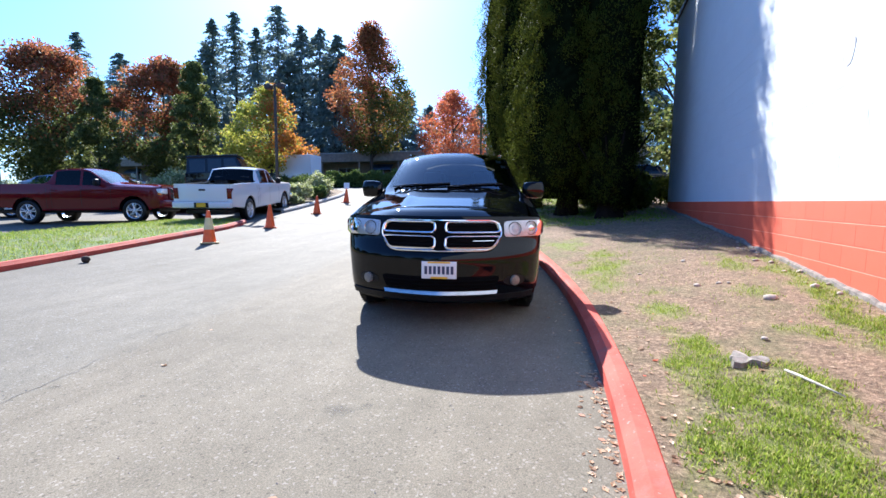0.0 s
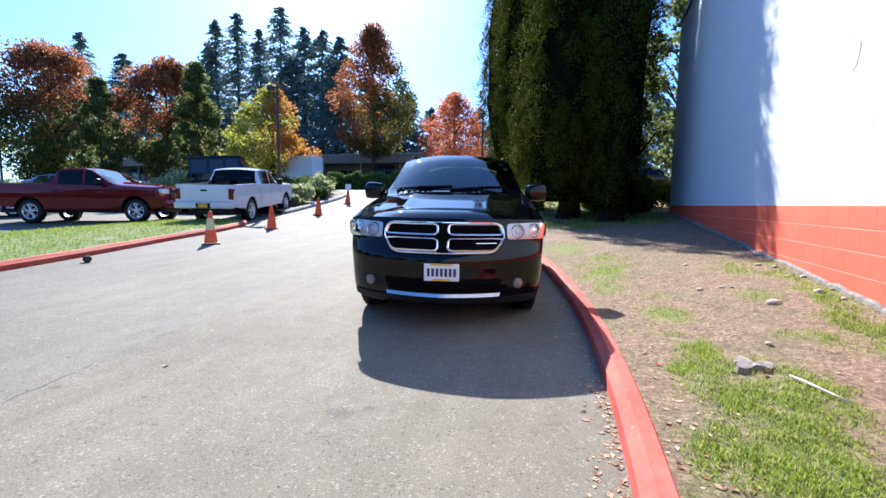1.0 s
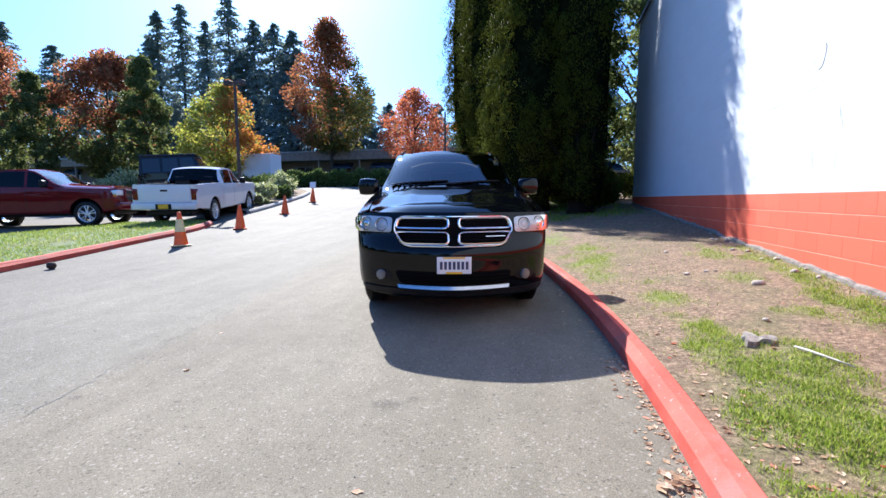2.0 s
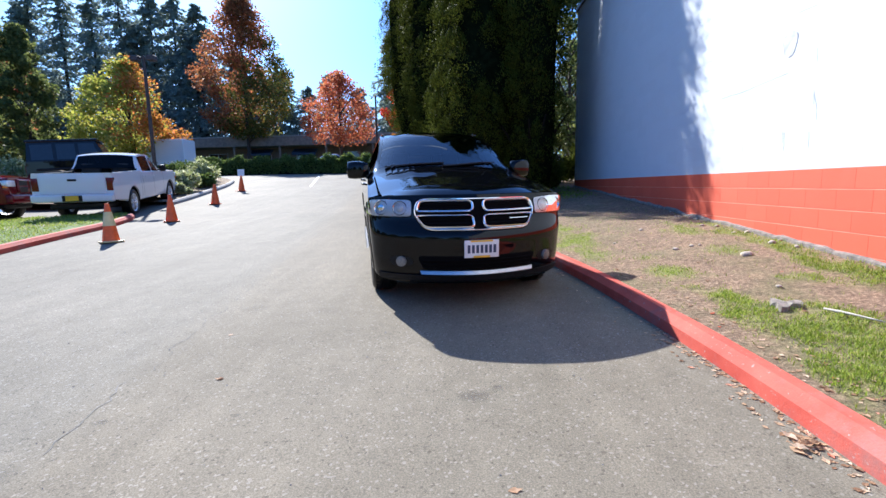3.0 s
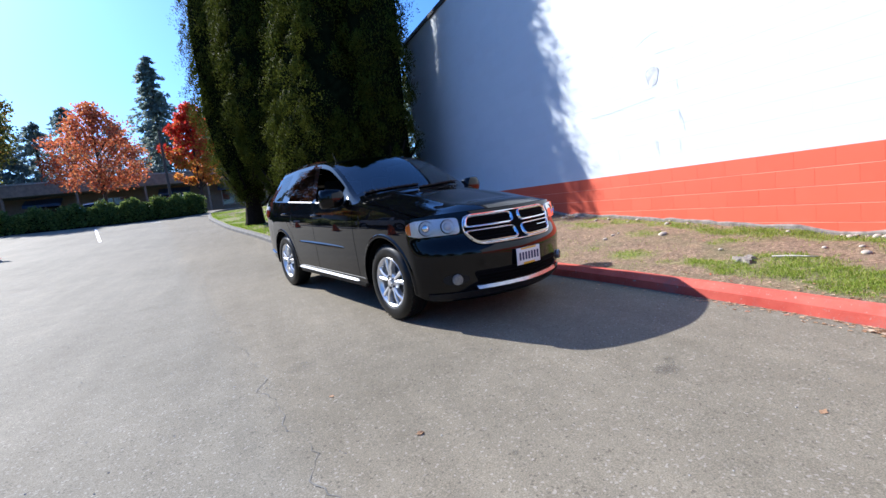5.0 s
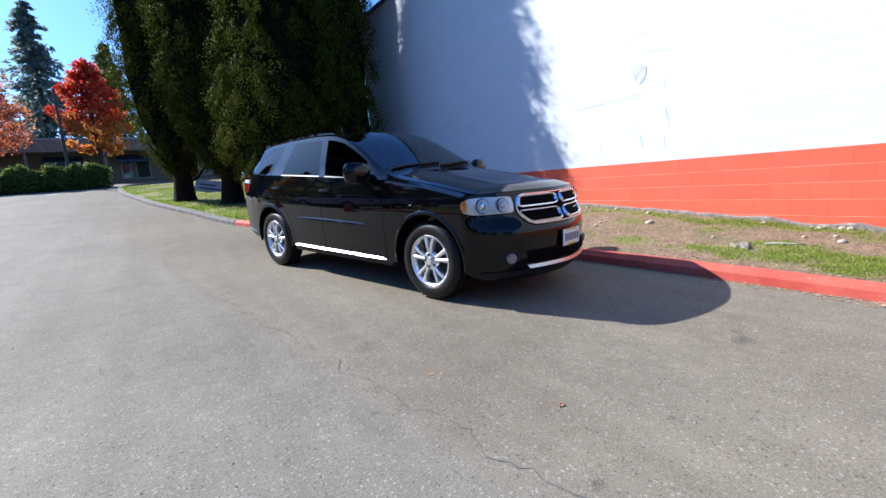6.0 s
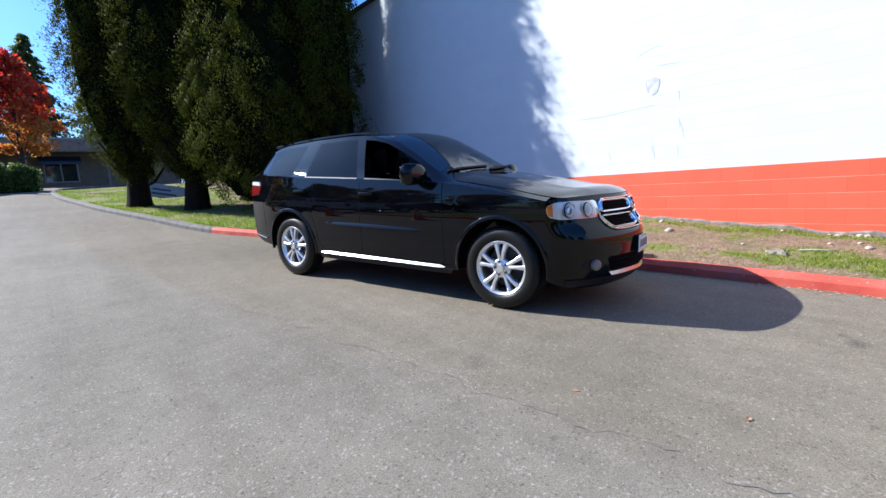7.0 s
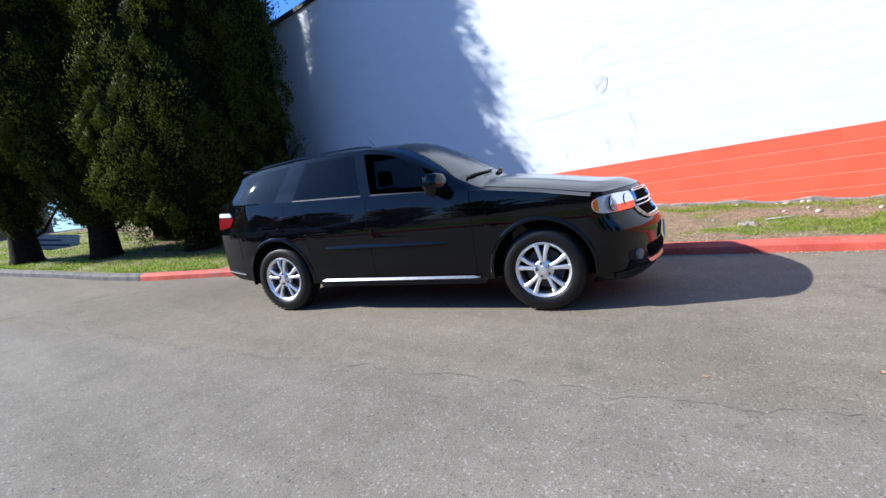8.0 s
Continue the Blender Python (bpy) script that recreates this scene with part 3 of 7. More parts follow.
def make_wheel(parent, radius, rim, width, spokes=5, twin=True, name="wheel"):
    """Wheel about the y axis whose face looks along -y; the tyre's outer wall at y = 0."""
    wheel = part(name, lathe([(rim - 0.02, width - 0.02), (rim + 0.03, width - 0.005), (radius - 0.05, width), (radius - 0.012, width - 0.03),
                              (radius, width - 0.06), (radius, width * 0.65), (radius - 0.006, width * 0.64), (radius - 0.006, width * 0.6), (radius, width * 0.59),
                              (radius, width * 0.42), (radius - 0.006, width * 0.41), (radius - 0.006, width * 0.37), (radius, width * 0.36),
                              (radius, 0.055), (radius - 0.01, 0.028), (radius - 0.04, 0.006), (radius - 0.07, 0.0), (rim + 0.035, 0.002), (rim + 0.012, 0.012), (rim - 0.004, 0.03)]), TYRE, parent, smooth=True)
    wheel.data.set_sharp_from_angle(angle=radians(40))
    # tread blocks round the shoulder, too small to pick apart
    bm = bmesh.new()
    for k in range(46):
        a = 2 * math.pi * k / 46
        m = Matrix.Rotation(a, 4, "Y") @ Matrix.Translation((radius - 0.001, 0.05, 0))
        r = bmesh.ops.create_cube(bm, size=1, matrix=m @ Matrix.Diagonal((0.005, 0.045, 0.020, 1)))
    tagged(part("tread", bm, TYRE, wheel), kind="stuff")
    bm = lathe([(rim - 0.012, width - 0.05), (rim - 0.02, 0.09), (rim - 0.022, 0.03), (rim - 0.002, 0.018), (rim + 0.006, 0.012), (rim + 0.006, 0.022), (rim - 0.008, 0.03)])
    part("rim", bm, ALLOY, wheel, smooth=True)
    bm = bmesh.new()
    cyl(bm, rim * 0.72, rim * 0.72, 0.03, Matrix.Translation((0, 0.13, 0)) @ Matrix.Rotation(math.pi / 2, 4, "X"), 28)
    part("brake_disc", bm, DARK_METAL, wheel)
    bm = bmesh.new()
    pair = (-0.165, 0.165) if twin else (0.0,)
    for k in range(spokes):
        base = 2 * math.pi * (k + 0.25) / spokes
        for off in pair:
            r0, r1 = 0.07, rim - 0.008
            a0, a1 = base + off * 0.9, base + off * 1.35
            w0, w1 = 0.016, 0.023
            ring = []
            for r, a, w, y in ((r0, a0, w0, 0.022), ((r0 + r1) / 2, (a0 + a1) / 2, w0 * 0.95, 0.012), (r1, a1, w1, 0.022)):
                c = Vector((r * math.cos(a), 0, r * math.sin(a)))
                t = Vector((-math.sin(a), 0, math.cos(a)))
                ring.append([bm.verts.new(c + t * dx + Vector((0, y + dy, 0))) for dx, dy in ((-w, 0.05), (-w, 0.008), (-w * 0.5, 0), (w * 0.5, 0), (w, 0.008), (w, 0.05))])
            for p, q in zip(ring, ring[1:]):
                for i in range(6):
                    bm.faces.new((p[i], p[(i + 1) % 6], q[(i + 1) % 6], q[i]))
    finish(bm, "spokes", ALLOY, wheel)
    bm = bmesh.new()
    cyl(bm, 0.036, 0.032, 0.03, Matrix.Translation((0, 0.022, 0)) @ Matrix.Rotation(math.pi / 2, 4, "X"), 24)
    part("hub_cap", bm, ALLOY, wheel)
    bm = lathe([(0.03, 0.034), (0.085, 0.03), (0.09, 0.036), (0.09, 0.07)], 30)
    part("hub", bm, ALLOY, wheel, smooth=True)
    for k in range(5):
        a = 2 * math.pi * (k + 0.5) / 5
        bm = bmesh.new()
        cyl(bm, 0.012, 0.010, 0.025, Matrix.Translation((0.062 * math.cos(a), 0.026, 0.062 * math.sin(a))) @ Matrix.Rotation(math.pi / 2, 4, "X"), 6)
        part("lug_nut", bm, DARK_METAL, wheel)
    return wheel


def wheels(parent, places, radius, rim, width, twin=True):
    first = None
    for x, y in places:
        if first is None:
            first = make_wheel(parent, radius, rim, width, 5, twin)
            w = first
        else:
            w = copy_thing(first, Matrix.Identity(4))
        w.matrix_basis = pose(x, y, radius - 0.004, 0, 0, 0 if y < 0 else 180)
    return first


def round_outline(points, r=0.03, n=4):
    """Rounds the corners of a closed outline."""
    out = []
    k = len(points)
    for i in range(k):
        p, a, b = Vector(points[i]), Vector(points[i - 1]), Vector(points[(i + 1) % k])
        ra = min(r, (a - p).length * 0.45)
        rb = min(r, (b - p).length * 0.45)
        s, e = p + (a - p).normalized() * ra, p + (b - p).normalized() * rb
        for j in range(n + 1):
            t = j / n
            out.append(s * (1 - t) ** 2 + p * 2 * t * (1 - t) + e * t * t)
    return out


def densify(points, step=0.03):
    out = []
    k = len(points)
    for i in range(k):
        a, b = Vector(points[i]), Vector(points[(i + 1) % k])
        m = max(1, int((b - a).length / step))
        out += [a + (b - a) * j / m for j in range(m)]
    return out


def band(outline, inset, at, low, high):
    """A raised frame along a closed outline; at(u, v, off) maps onto the surface."""
    bm = bmesh.new()
    c = sum((Vector(p) for p in outline), Vector((0, 0))) / len(outline)
    k = len(outline)
    rings = []
    for i in range(k):
        p, a, b = Vector(outline[i]), Vector(outline[i - 1]), Vector(outline[(i + 1) % k])
        t = (b - a).normalized()
        nrm = Vector((-t.y, t.x))
        if nrm.dot(c - p) < 0:
            nrm = -nrm
        rings.append([bm.verts.new(at(*(p + nrm * d), off)) for d, off in ((0, low), (inset * 0.12, high * 0.8), (inset * 0.4, high), (inset * 0.75, high * 0.85), (inset, low))])
    for i in range(k):
        p, q = rings[i], rings[(i + 1) % k]
        for j in range(4):
            bm.faces.new((p[j], q[j], q[j + 1], p[j + 1]))
    return bm


def patch(outline, at, off, thick=0.006, step=0.04):
    """A thin plate with the given outline laid on a surface."""
    us = [p[0] for p in outline]
    vs = [p[1] for p in outline]
    bm = bmesh.new()
    flat = [bm.verts.new((p[0], p[1], 0)) for p in outline]
    bm.faces.new(flat)
    for axis, lo, hi in ((0, min(us), max(us)), (1, min(vs), max(vs))):
        n = int((hi - lo) / step)
        for i in range(1, n + 1):
            co = [0, 0, 0]
            no = [0, 0, 0]
            co[axis] = lo + (hi - lo) * i / (n + 1)
            no[axis] = 1
            bmesh.ops.bisect_plane(bm, geom=bm.verts[:] + bm.edges[:] + bm.faces[:], plane_co=co, plane_no=no)
    r = bmesh.ops.extrude_face_region(bm, geom=bm.faces[:])
    top = {v for v in r["geom"] if isinstance(v, bmesh.types.BMVert)}
    for v in bm.verts:
        v.co = Vector(at(v.co.x, v.co.y, off + (thick if v in top else 0.0)))
    bmesh.ops.recalc_face_normals(bm, faces=bm.faces)
    return bm


def ribbon(points, width, lift=0.0015, ragged=False):
    """A narrow strip through points given as (position, normal, across)."""
    bm = bmesh.new()
    prev = None
    for p, nrm, across in points:
        p, nrm, across = Vector(p), Vector(nrm), Vector(across)
        if ragged:
            across = across * max(0.12, 0.6 + 1.1 * noise.noise(p * 7.0))
        pair = [bm.verts.new(p + nrm * lift - across * width / 2), bm.verts.new(p + nrm * lift + across * width / 2)]
        if prev:
            bm.faces.new((prev[0], prev[1], pair[1], pair[0]))
        prev = pair
    return bm


def arch_bottom(sill, arches, radius, zc, front_lip=None):
    def f(x):
        for xc in arches:
            d = abs(x - xc)
            if d <= radius:
                return zc + math.sqrt(max(0.0, radius * radius - d * d))
        return sill(x)
    return f


# ---- the black sport utility vehicle at the kerb ----
suv = new("sport_utility_vehicle")
tagged(suv, "glossy black seven-seat sport utility vehicle parked at the red kerb", "car")
fwd = Vector((0.235, -0.972, (road_z(4.786) - road_z(7.743)) / 3.042)).normalized()
left = Vector((0, 0, 1)).cross(fwd).normalized()
upw = fwd.cross(left)
suv.matrix_world = Matrix(((fwd.x, left.x, upw.x, -1.091), (fwd.y, left.y, upw.y, 4.786), (fwd.z, left.z, upw.z, road_z(4.786) - 0.004), (0, 0, 0, 1)))

S = Shape()
side_profile = smooth_table((0.2, 0.905), (0.36, 0.925), (0.48, 0.938), (0.66, 0.947), (0.74, 0.957), (0.95, 0.958), (1.06, 0.952), (1.12, 0.938), (1.2, 0.915), (1.35, 0.885))
side_plan = smooth_table((-3.98, 0.9), (-3.8, 0.945), (-3.5, 0.985), (-3.1, 1.0), (0.5, 1.0), (0.6, 1.0))
S.side = lambda x, z: side_profile(z) * side_plan(x)
S.bottom = arch_bottom(table((-4.0, 0.50), (-3.8, 0.40), (-3.49, 0.36), (-3.4, 0.33), (0.5, 0.31)), (0.0, -3.042), 0.472, 0.385)
S.belt = smooth_table((-4.0, 1.30), (-3.6, 1.285), (-2.74, 1.255), (-1.75, 1.22), (-0.9, 1.185), (-0.5, 1.155), (0.0, 1.085), (0.45, 1.0), (0.6, 0.98))
S.rail = smooth_table((-4.0, 1.33), (-3.86, 1.38), (-3.66, 1.62), (-3.3, 1.675), (-2.7, 1.705), (-2.1, 1.715), (-1.75, 1.70), (-1.5, 1.655), (-1.2, 1.505), (-0.9, 1.335), (-0.74, 1.245), (-0.6, 1.19), (-0.5, 1.175), (0.0, 1.11), (0.45, 1.02))
S.rail_y = smooth_table((-4.0, 0.72), (-3.85, 0.70), (-3.6, 0.665), (-2.6, 0.695), (-1.9, 0.70), (-1.5, 0.715), (-1.1, 0.765), (-0.75, 0.835), (-0.5, 0.86), (0.45, 0.86))
S.crown = smooth_table((-4.0, 1.34), (-3.9, 1.40), (-3.7, 1.70), (-3.5, 1.725), (-2.9, 1.755), (-2.2, 1.768), (-1.8, 1.76), (-1.46, 1.745), (-1.34, 1.712), (-1.1, 1.585), (-0.9, 1.468), (-0.72, 1.357), (-0.57, 1.258), (-0.5, 1.25), (-0.4, 1.238), (0.0, 1.18), (0.45, 1.10))
S.shear = table((-4.0, 0.0), (-3.75, 0.03), (-3.6, 0.07), (-3.02, 0.19), (-2.74, 0.15), (-2.3, 0.0), (-1.82, -0.14), (-1.7, -0.13), (-1.3, 0.0), (0, 0))
WINDOWS = ((-1.70, -0.99, "front"), (-2.74, -1.82, "rear"), (-3.6, -3.02, "quarter"))


def suv_tag(x, j, sign):
    lows = len(LOW_T)
    if j < lows:
        door = None
        if j >= 2 and -1.76 < x < -0.62:
            door = "door:front%d" % sign
        elif j >= 2 and -2.88 < x < -1.76:
            door = "door:rear%d" % sign
        return door or "body"
    if j < lows + len(SIDE_T):
        k = j - lows
        for a, b, n in WINDOWS:
            if a < x < b:
                if k == 0:
                    return "window_trim:%s%d" % (n, sign) if n != "quarter" else "body"
                if k in (1, 2, 3):
                    if n == "front" and sign < 0:
                        return ""
                    if n == "front" and x > -1.15 and k == 3:
                        return "body"
                    return "side_window:%s%d" % (n, sign)
        if -1.82 < x < -1.70 or -3.02 < x < -2.74:
            return "pillar:%d%d" % (int(x < -2), sign)
        return "body"
    f = TOP_F[j - lows - len(SIDE_T)] if j - lows - len(SIDE_T) < len(TOP_F) else 0
    if x > -0.5:
        return "" if j > lows + len(SIDE_T) - 1 else "body"
    if -1.44 + 0.04 * f < x < -0.62 - 0.14 * f * f and j > lows + len(SIDE_T):
        return "windscreen"
    if -3.86 < x < -3.70 and f <= 0.9:
        return "rear_window"
    return "body"


xs = stations(S, 0.45, -3.96, (-0.5, -0.53, -0.62, -0.99, -1.44, -1.62, -1.70, -1.76, -1.82, -2.74, -2.88, -3.02, -3.6, -3.7, -3.86), (0.0, -3.042), 0.472)
loft(S, xs, suv_tag, suv, {"body": BLACK, "door": BLACK, "window_trim": SATIN, "side_window": TINT, "pillar": BLACK, "windscreen": CLEAR, "rear_window": TINT}, close_front=False)


# front end: a surface over the way round the nose (s from -1 right to 1 left) and the height
nose_set = smooth_table((0.2, -0.13), (0.28, -0.07), (0.34, -0.02), (0.38, -0.005), (0.5, -0.02), (0.62, 0.0), (0.7, 0.005), (0.74, -0.02), (0.86, -0.03), (0.95, -0.05), (1.0, -0.085), (1.05, -0.14))


def nose(s, z, off=0.0):
    def raw_point(s, z):
        sn = math.sin(max(-1.0, min(1.0, s)) * math.pi / 2)
        w = side_profile(z)
        e = (1 - abs(sn) ** 1.6) ** 0.57
        x = 0.45 + 0.48 * e + nose_set(z) * (e ** 0.8) + 0.08 * (0.9 - ease(0.66, 0.84, z)) * e ** 0.3
        return Vector((x, w * sn, z))
    p = raw_point(s, z)
    if not off:
        return p
    du = raw_point(min(1, s + 0.01), z) - raw_point(max(-1, s - 0.01), z)
    dv = raw_point(s, z + 0.01) - raw_point(s, z - 0.01)
    return p + du.cross(dv).normalized() * off


def lip_z(s):
    return 1.03 - 0.03 * abs(s) ** 3


GRILLE = [(-0.375, 1.0), (0.375, 1.0), (0.41, 0.87), (0.335, 0.72), (-0.335, 0.72), (-0.41, 0.87)]
bm = bmesh.new()
rows = []
svals = [-1 + i / 32 for i in range(65)]
zt = steps(0, 1, 34)
for s in svals:
    bot = 0.235 + 0.075 * abs(s) ** 4
    rows.append([bm.verts.new(nose(s, bot + (lip_z(s) - bot) * t)) for t in zt])
for a, b in zip(rows, rows[1:]):
    for i in range(len(zt) - 1):
        bm.faces.new((a[i], b[i], b[i + 1], a[i + 1]))
under = [bm.verts.new((v[0].co.x - 0.25 * math.cos(s * 1.4), v[0].co.y * 0.9, 0.24)) for s, v in zip(svals, rows)]
for i in range(len(svals) - 1):
    bm.faces.new((rows[i][0], under[i], under[i + 1], rows[i + 1][0]))
finish(bm, "front_bumper", BLACK, suv, 40)

# bonnet
bm = bmesh.new()
rows = []
for i in range(41):
    v = -1 + i / 20
    col = []
    for k in range(25):
        u = k / 24
        ymax = 0.845 if u < 0.6 else 0.845 - 0.03 * ((u - 0.6) / 0.4) ** 2
        y = v * ymax
        s_front = math.asin(max(-1, min(1, y / 0.957))) / (math.pi / 2)
        lip = nose(s_front, lip_z(s_front))
        x = -0.50 + (lip.x + 0.50 - 0.004) * u
        edge = S.belt(x) + 0.028
        mid = S.crown(x)
        z = edge + (mid - edge) * (1 - abs(v) ** 3.2)
        z += 0.012 * max(0.0, 1 - abs(abs(v) - 0.52) / 0.1) * min(1, (1 - u) * 3)
        drop = max(0.0, (u - 0.86) / 0.14)
        z = z * (1 - drop ** 1.6) + (lip.z + 0.004) * drop ** 1.6
        col.append(bm.verts.new((x, y, z)))
    rows.append(col)
for a, b in zip(rows, rows[1:]):
    for k in range(24):
        bm.faces.new((a[k], b[k], b[k + 1], a[k + 1]))
finish(bm, "bonnet", BLACK, suv, 40)

# grille: dark mesh behind four chromed frames
part("grille_mesh", patch(densify(round_outline(GRILLE, 0.06)), nose, 0.004, 0.004), PITCH, suv)
QUADS = ([(-0.362, 0.985), (-0.022, 0.985), (-0.022, 0.88), (-0.395, 0.88)], [(0.362, 0.985), (0.022, 0.985), (0.022, 0.88), (0.395, 0.88)],
         [(-0.402, 0.862), (-0.022, 0.862), (-0.022, 0.735), (-0.335, 0.735)], [(0.402, 0.862), (0.022, 0.862), (0.022, 0.735), (0.335, 0.735)])
for q in QUADS:
    big = [(x * 1.0, z) for x, z in q]
    finish(band(densify(round_outline(big, 0.045, 5), 0.02), 0.021, nose, 0.006, 0.030), "grille_frame", CHROME, suv, 50)
finish(band(densify(round_outline(GRILLE, 0.07, 5), 0.02), 0.014, nose, 0.002, 0.016), "grille_surround", CHROME, suv, 50)
for z in (0.775, 0.805, 0.835, 0.91, 0.945):
    for a, b in ((-0.36, -0.03), (0.03, 0.36)):
        part("grille_bar", patch([(a, z - 0.004), (b, z - 0.004), (b, z + 0.004), (a, z + 0.004)], nose, 0.008, 0.012, 0.06), PITCH, suv)
part("grille_badge", patch([(0.2, 0.803), (0.335, 0.803), (0.335, 0.809), (0.2, 0.809)], nose, 0.02, 0.004), CHROME, suv)

# lower intake, bright strip, fog lamps
part("lower_intake", patch(densify(round_outline([(-0.40, 0.50), (0.40, 0.50), (0.36, 0.375), (-0.36, 0.375)], 0.04)), nose, 0.002, 0.004), PITCH, suv)
for z in (0.40, 0.43, 0.46):
    part("intake_bar", patch([(-0.36, z - 0.006), (0.36, z - 0.006), (0.36, z + 0.006), (-0.36, z + 0.006)], nose, 0.006, 0.014, 0.06), PITCH, suv)
part("bumper_strip", patch(densify([(-0.385, 0.368), (0.385, 0.368), (0.37, 0.345), (-0.37, 0.345)]), lambda s, z, off: nose(s, z, off + (0.368 - z) * 0.9), 0.002, 0.01, 0.012), BRIGHT, suv, "bright metal lower bumper strip")
part("bumper_lip", patch(densify([(-0.8, 0.325), (0.8, 0.325), (0.78, 0.27), (-0.78, 0.27)]), nose, 0.003, 0.012, 0.05), TRIM, suv)
for sign in (-1, 1):
    recess = [(sign * (0.535 + 0.105 * math.cos(a)), 0.445 + 0.05 * math.sin(a)) for a in steps(0, 2 * math.pi, 24)[:-1]]
    part("fog_lamp_recess", patch(recess, nose, 0.001, 0.003), TRIM, suv)
    c = nose(sign * 0.522, 0.447)
    nrm = (nose(sign * 0.522, 0.447, 0.1) - c).normalized()
    m = Matrix.Translation(c + nrm * 0.012) @ nrm.to_track_quat("Z", "Y").to_matrix().to_4x4()
    bm = bmesh.new()
    cyl(bm, 0.046, 0.046, 0.03, m, 28)
    fog = part("fog_lamp", bm, FOG_SILVER, suv, smooth=False)
    bm = bmesh.new()
    bmesh.ops.create_uvsphere(bm, u_segments=20, v_segments=10, radius=0.044, matrix=m @ Matrix.Translation((0, 0, 0.012)) @ Matrix.Diagonal((1, 1, 0.35, 1)))
    part("lens", bm, LENS, fog, smooth=True)
    # headlamp: reflector plate, two round units, amber marker, clear cover
    H = [(sign * u, v) for u, v in ((0.415, 0.985), (0.62, 0.992), (0.82, 0.987), (0.955, 0.955), (0.975, 0.915), (0.93, 0.865), (0.78, 0.842), (0.42, 0.845))]
    lamp = part("headlamp", patch(densify(round_outline(H, 0.03)), nose, 0.001, 0.004, 0.03), LAMP_SILVER, suv)
    for u, v, r in ((0.505, 0.916, 0.06), (0.685, 0.918, 0.062)):
        c = nose(sign * u, v)
        nrm = ((nose(sign * u, v, 0.1) - c).normalized() + Vector((0.7, 0, 0))).normalized()
        m = Matrix.Translation(c + nrm * 0.004) @ nrm.to_track_quat("Z", "Y").to_matrix().to_4x4()
        bm = bmesh.new()
        bmesh.ops.create_cone(bm, cap_ends=False, segments=28, radius1=r * 0.74, radius2=r, depth=0.03, matrix=m)
        part("reflector_ring", bm, CHROME, lamp, smooth=True)
        bm = bmesh.new()
        for k in range(28):
            a, b = 2 * math.pi * k / 28, 2 * math.pi * (k + 1) / 28
            bm.faces.new([bm.verts.new(m @ Vector((q * math.cos(t), q * math.sin(t), h))) for q, t, h in ((r, a, 0.015), (r, b, 0.015), (r * 1.1, b, 0.004), (r * 1.1, a, 0.004))])
        part("lamp_bezel", bm, TRIM, lamp)
        bm = bmesh.new()
        bmesh.ops.create_uvsphere(bm, u_segments=20, v_segments=10, radius=r * 0.62, matrix=m @ Matrix.Diagonal((1, 1, 0.4, 1)))
        part("bulb_lens", bm, LAMP_SILVER if u < 0.6 else CHROME, lamp, smooth=True)
    amber = [(sign * u, v) for u, v in ((0.87, 0.975), (0.95, 0.95), (0.968, 0.915), (0.93, 0.875), (0.87, 0.865))]
    part("side_marker", patch(amber, nose, 0.005, 0.004, 0.03), AMBER, lamp)
    part("lamp_cover", patch(densify(round_outline([(u * 1.0, v) for u, v in H], 0.03)), nose, 0.022, 0.003, 0.03), LENS, lamp)

# number plate with its frame; the characters stand as bars
plate = new("number_plate")
plate.parent = suv
at = nose(0, 0.568)
plate.matrix_basis = Matrix.Translation((at.x + 0.018, 0.0, 0.568))
bm = bmesh.new()
box(bm, 0, -0.157, -0.078, 0.008, 0.157, 0.078, 0.004)
part("plate_frame", bm, PLATE_WHITE, plate)
for y0, y1, z0, z1 in ((-0.075, 0.075, -0.077, -0.060), (-0.10, 0.10, 0.062, 0.077)):
    bm = bmesh.new()
    box(bm, 0.0085, y0, z0, 0.0105, y1, z1)
    part("frame_sticker", bm, PLATE_YELLOW, plate)
bm = bmesh.new()
box(bm, 0.0085, -0.15, -0.056, 0.0115, 0.15, 0.06, 0.001)
part("plate_face", bm, PLATE_WHITE, plate)
for k in range(7):
    y = -0.117 + 0.039 * k
    bm = bmesh.new()
    box(bm, 0.0116, y - 0.0125, -0.036, 0.0128, y + 0.0125, 0.036)
    part("character_bar", bm, PLATE_BLUE, plate)

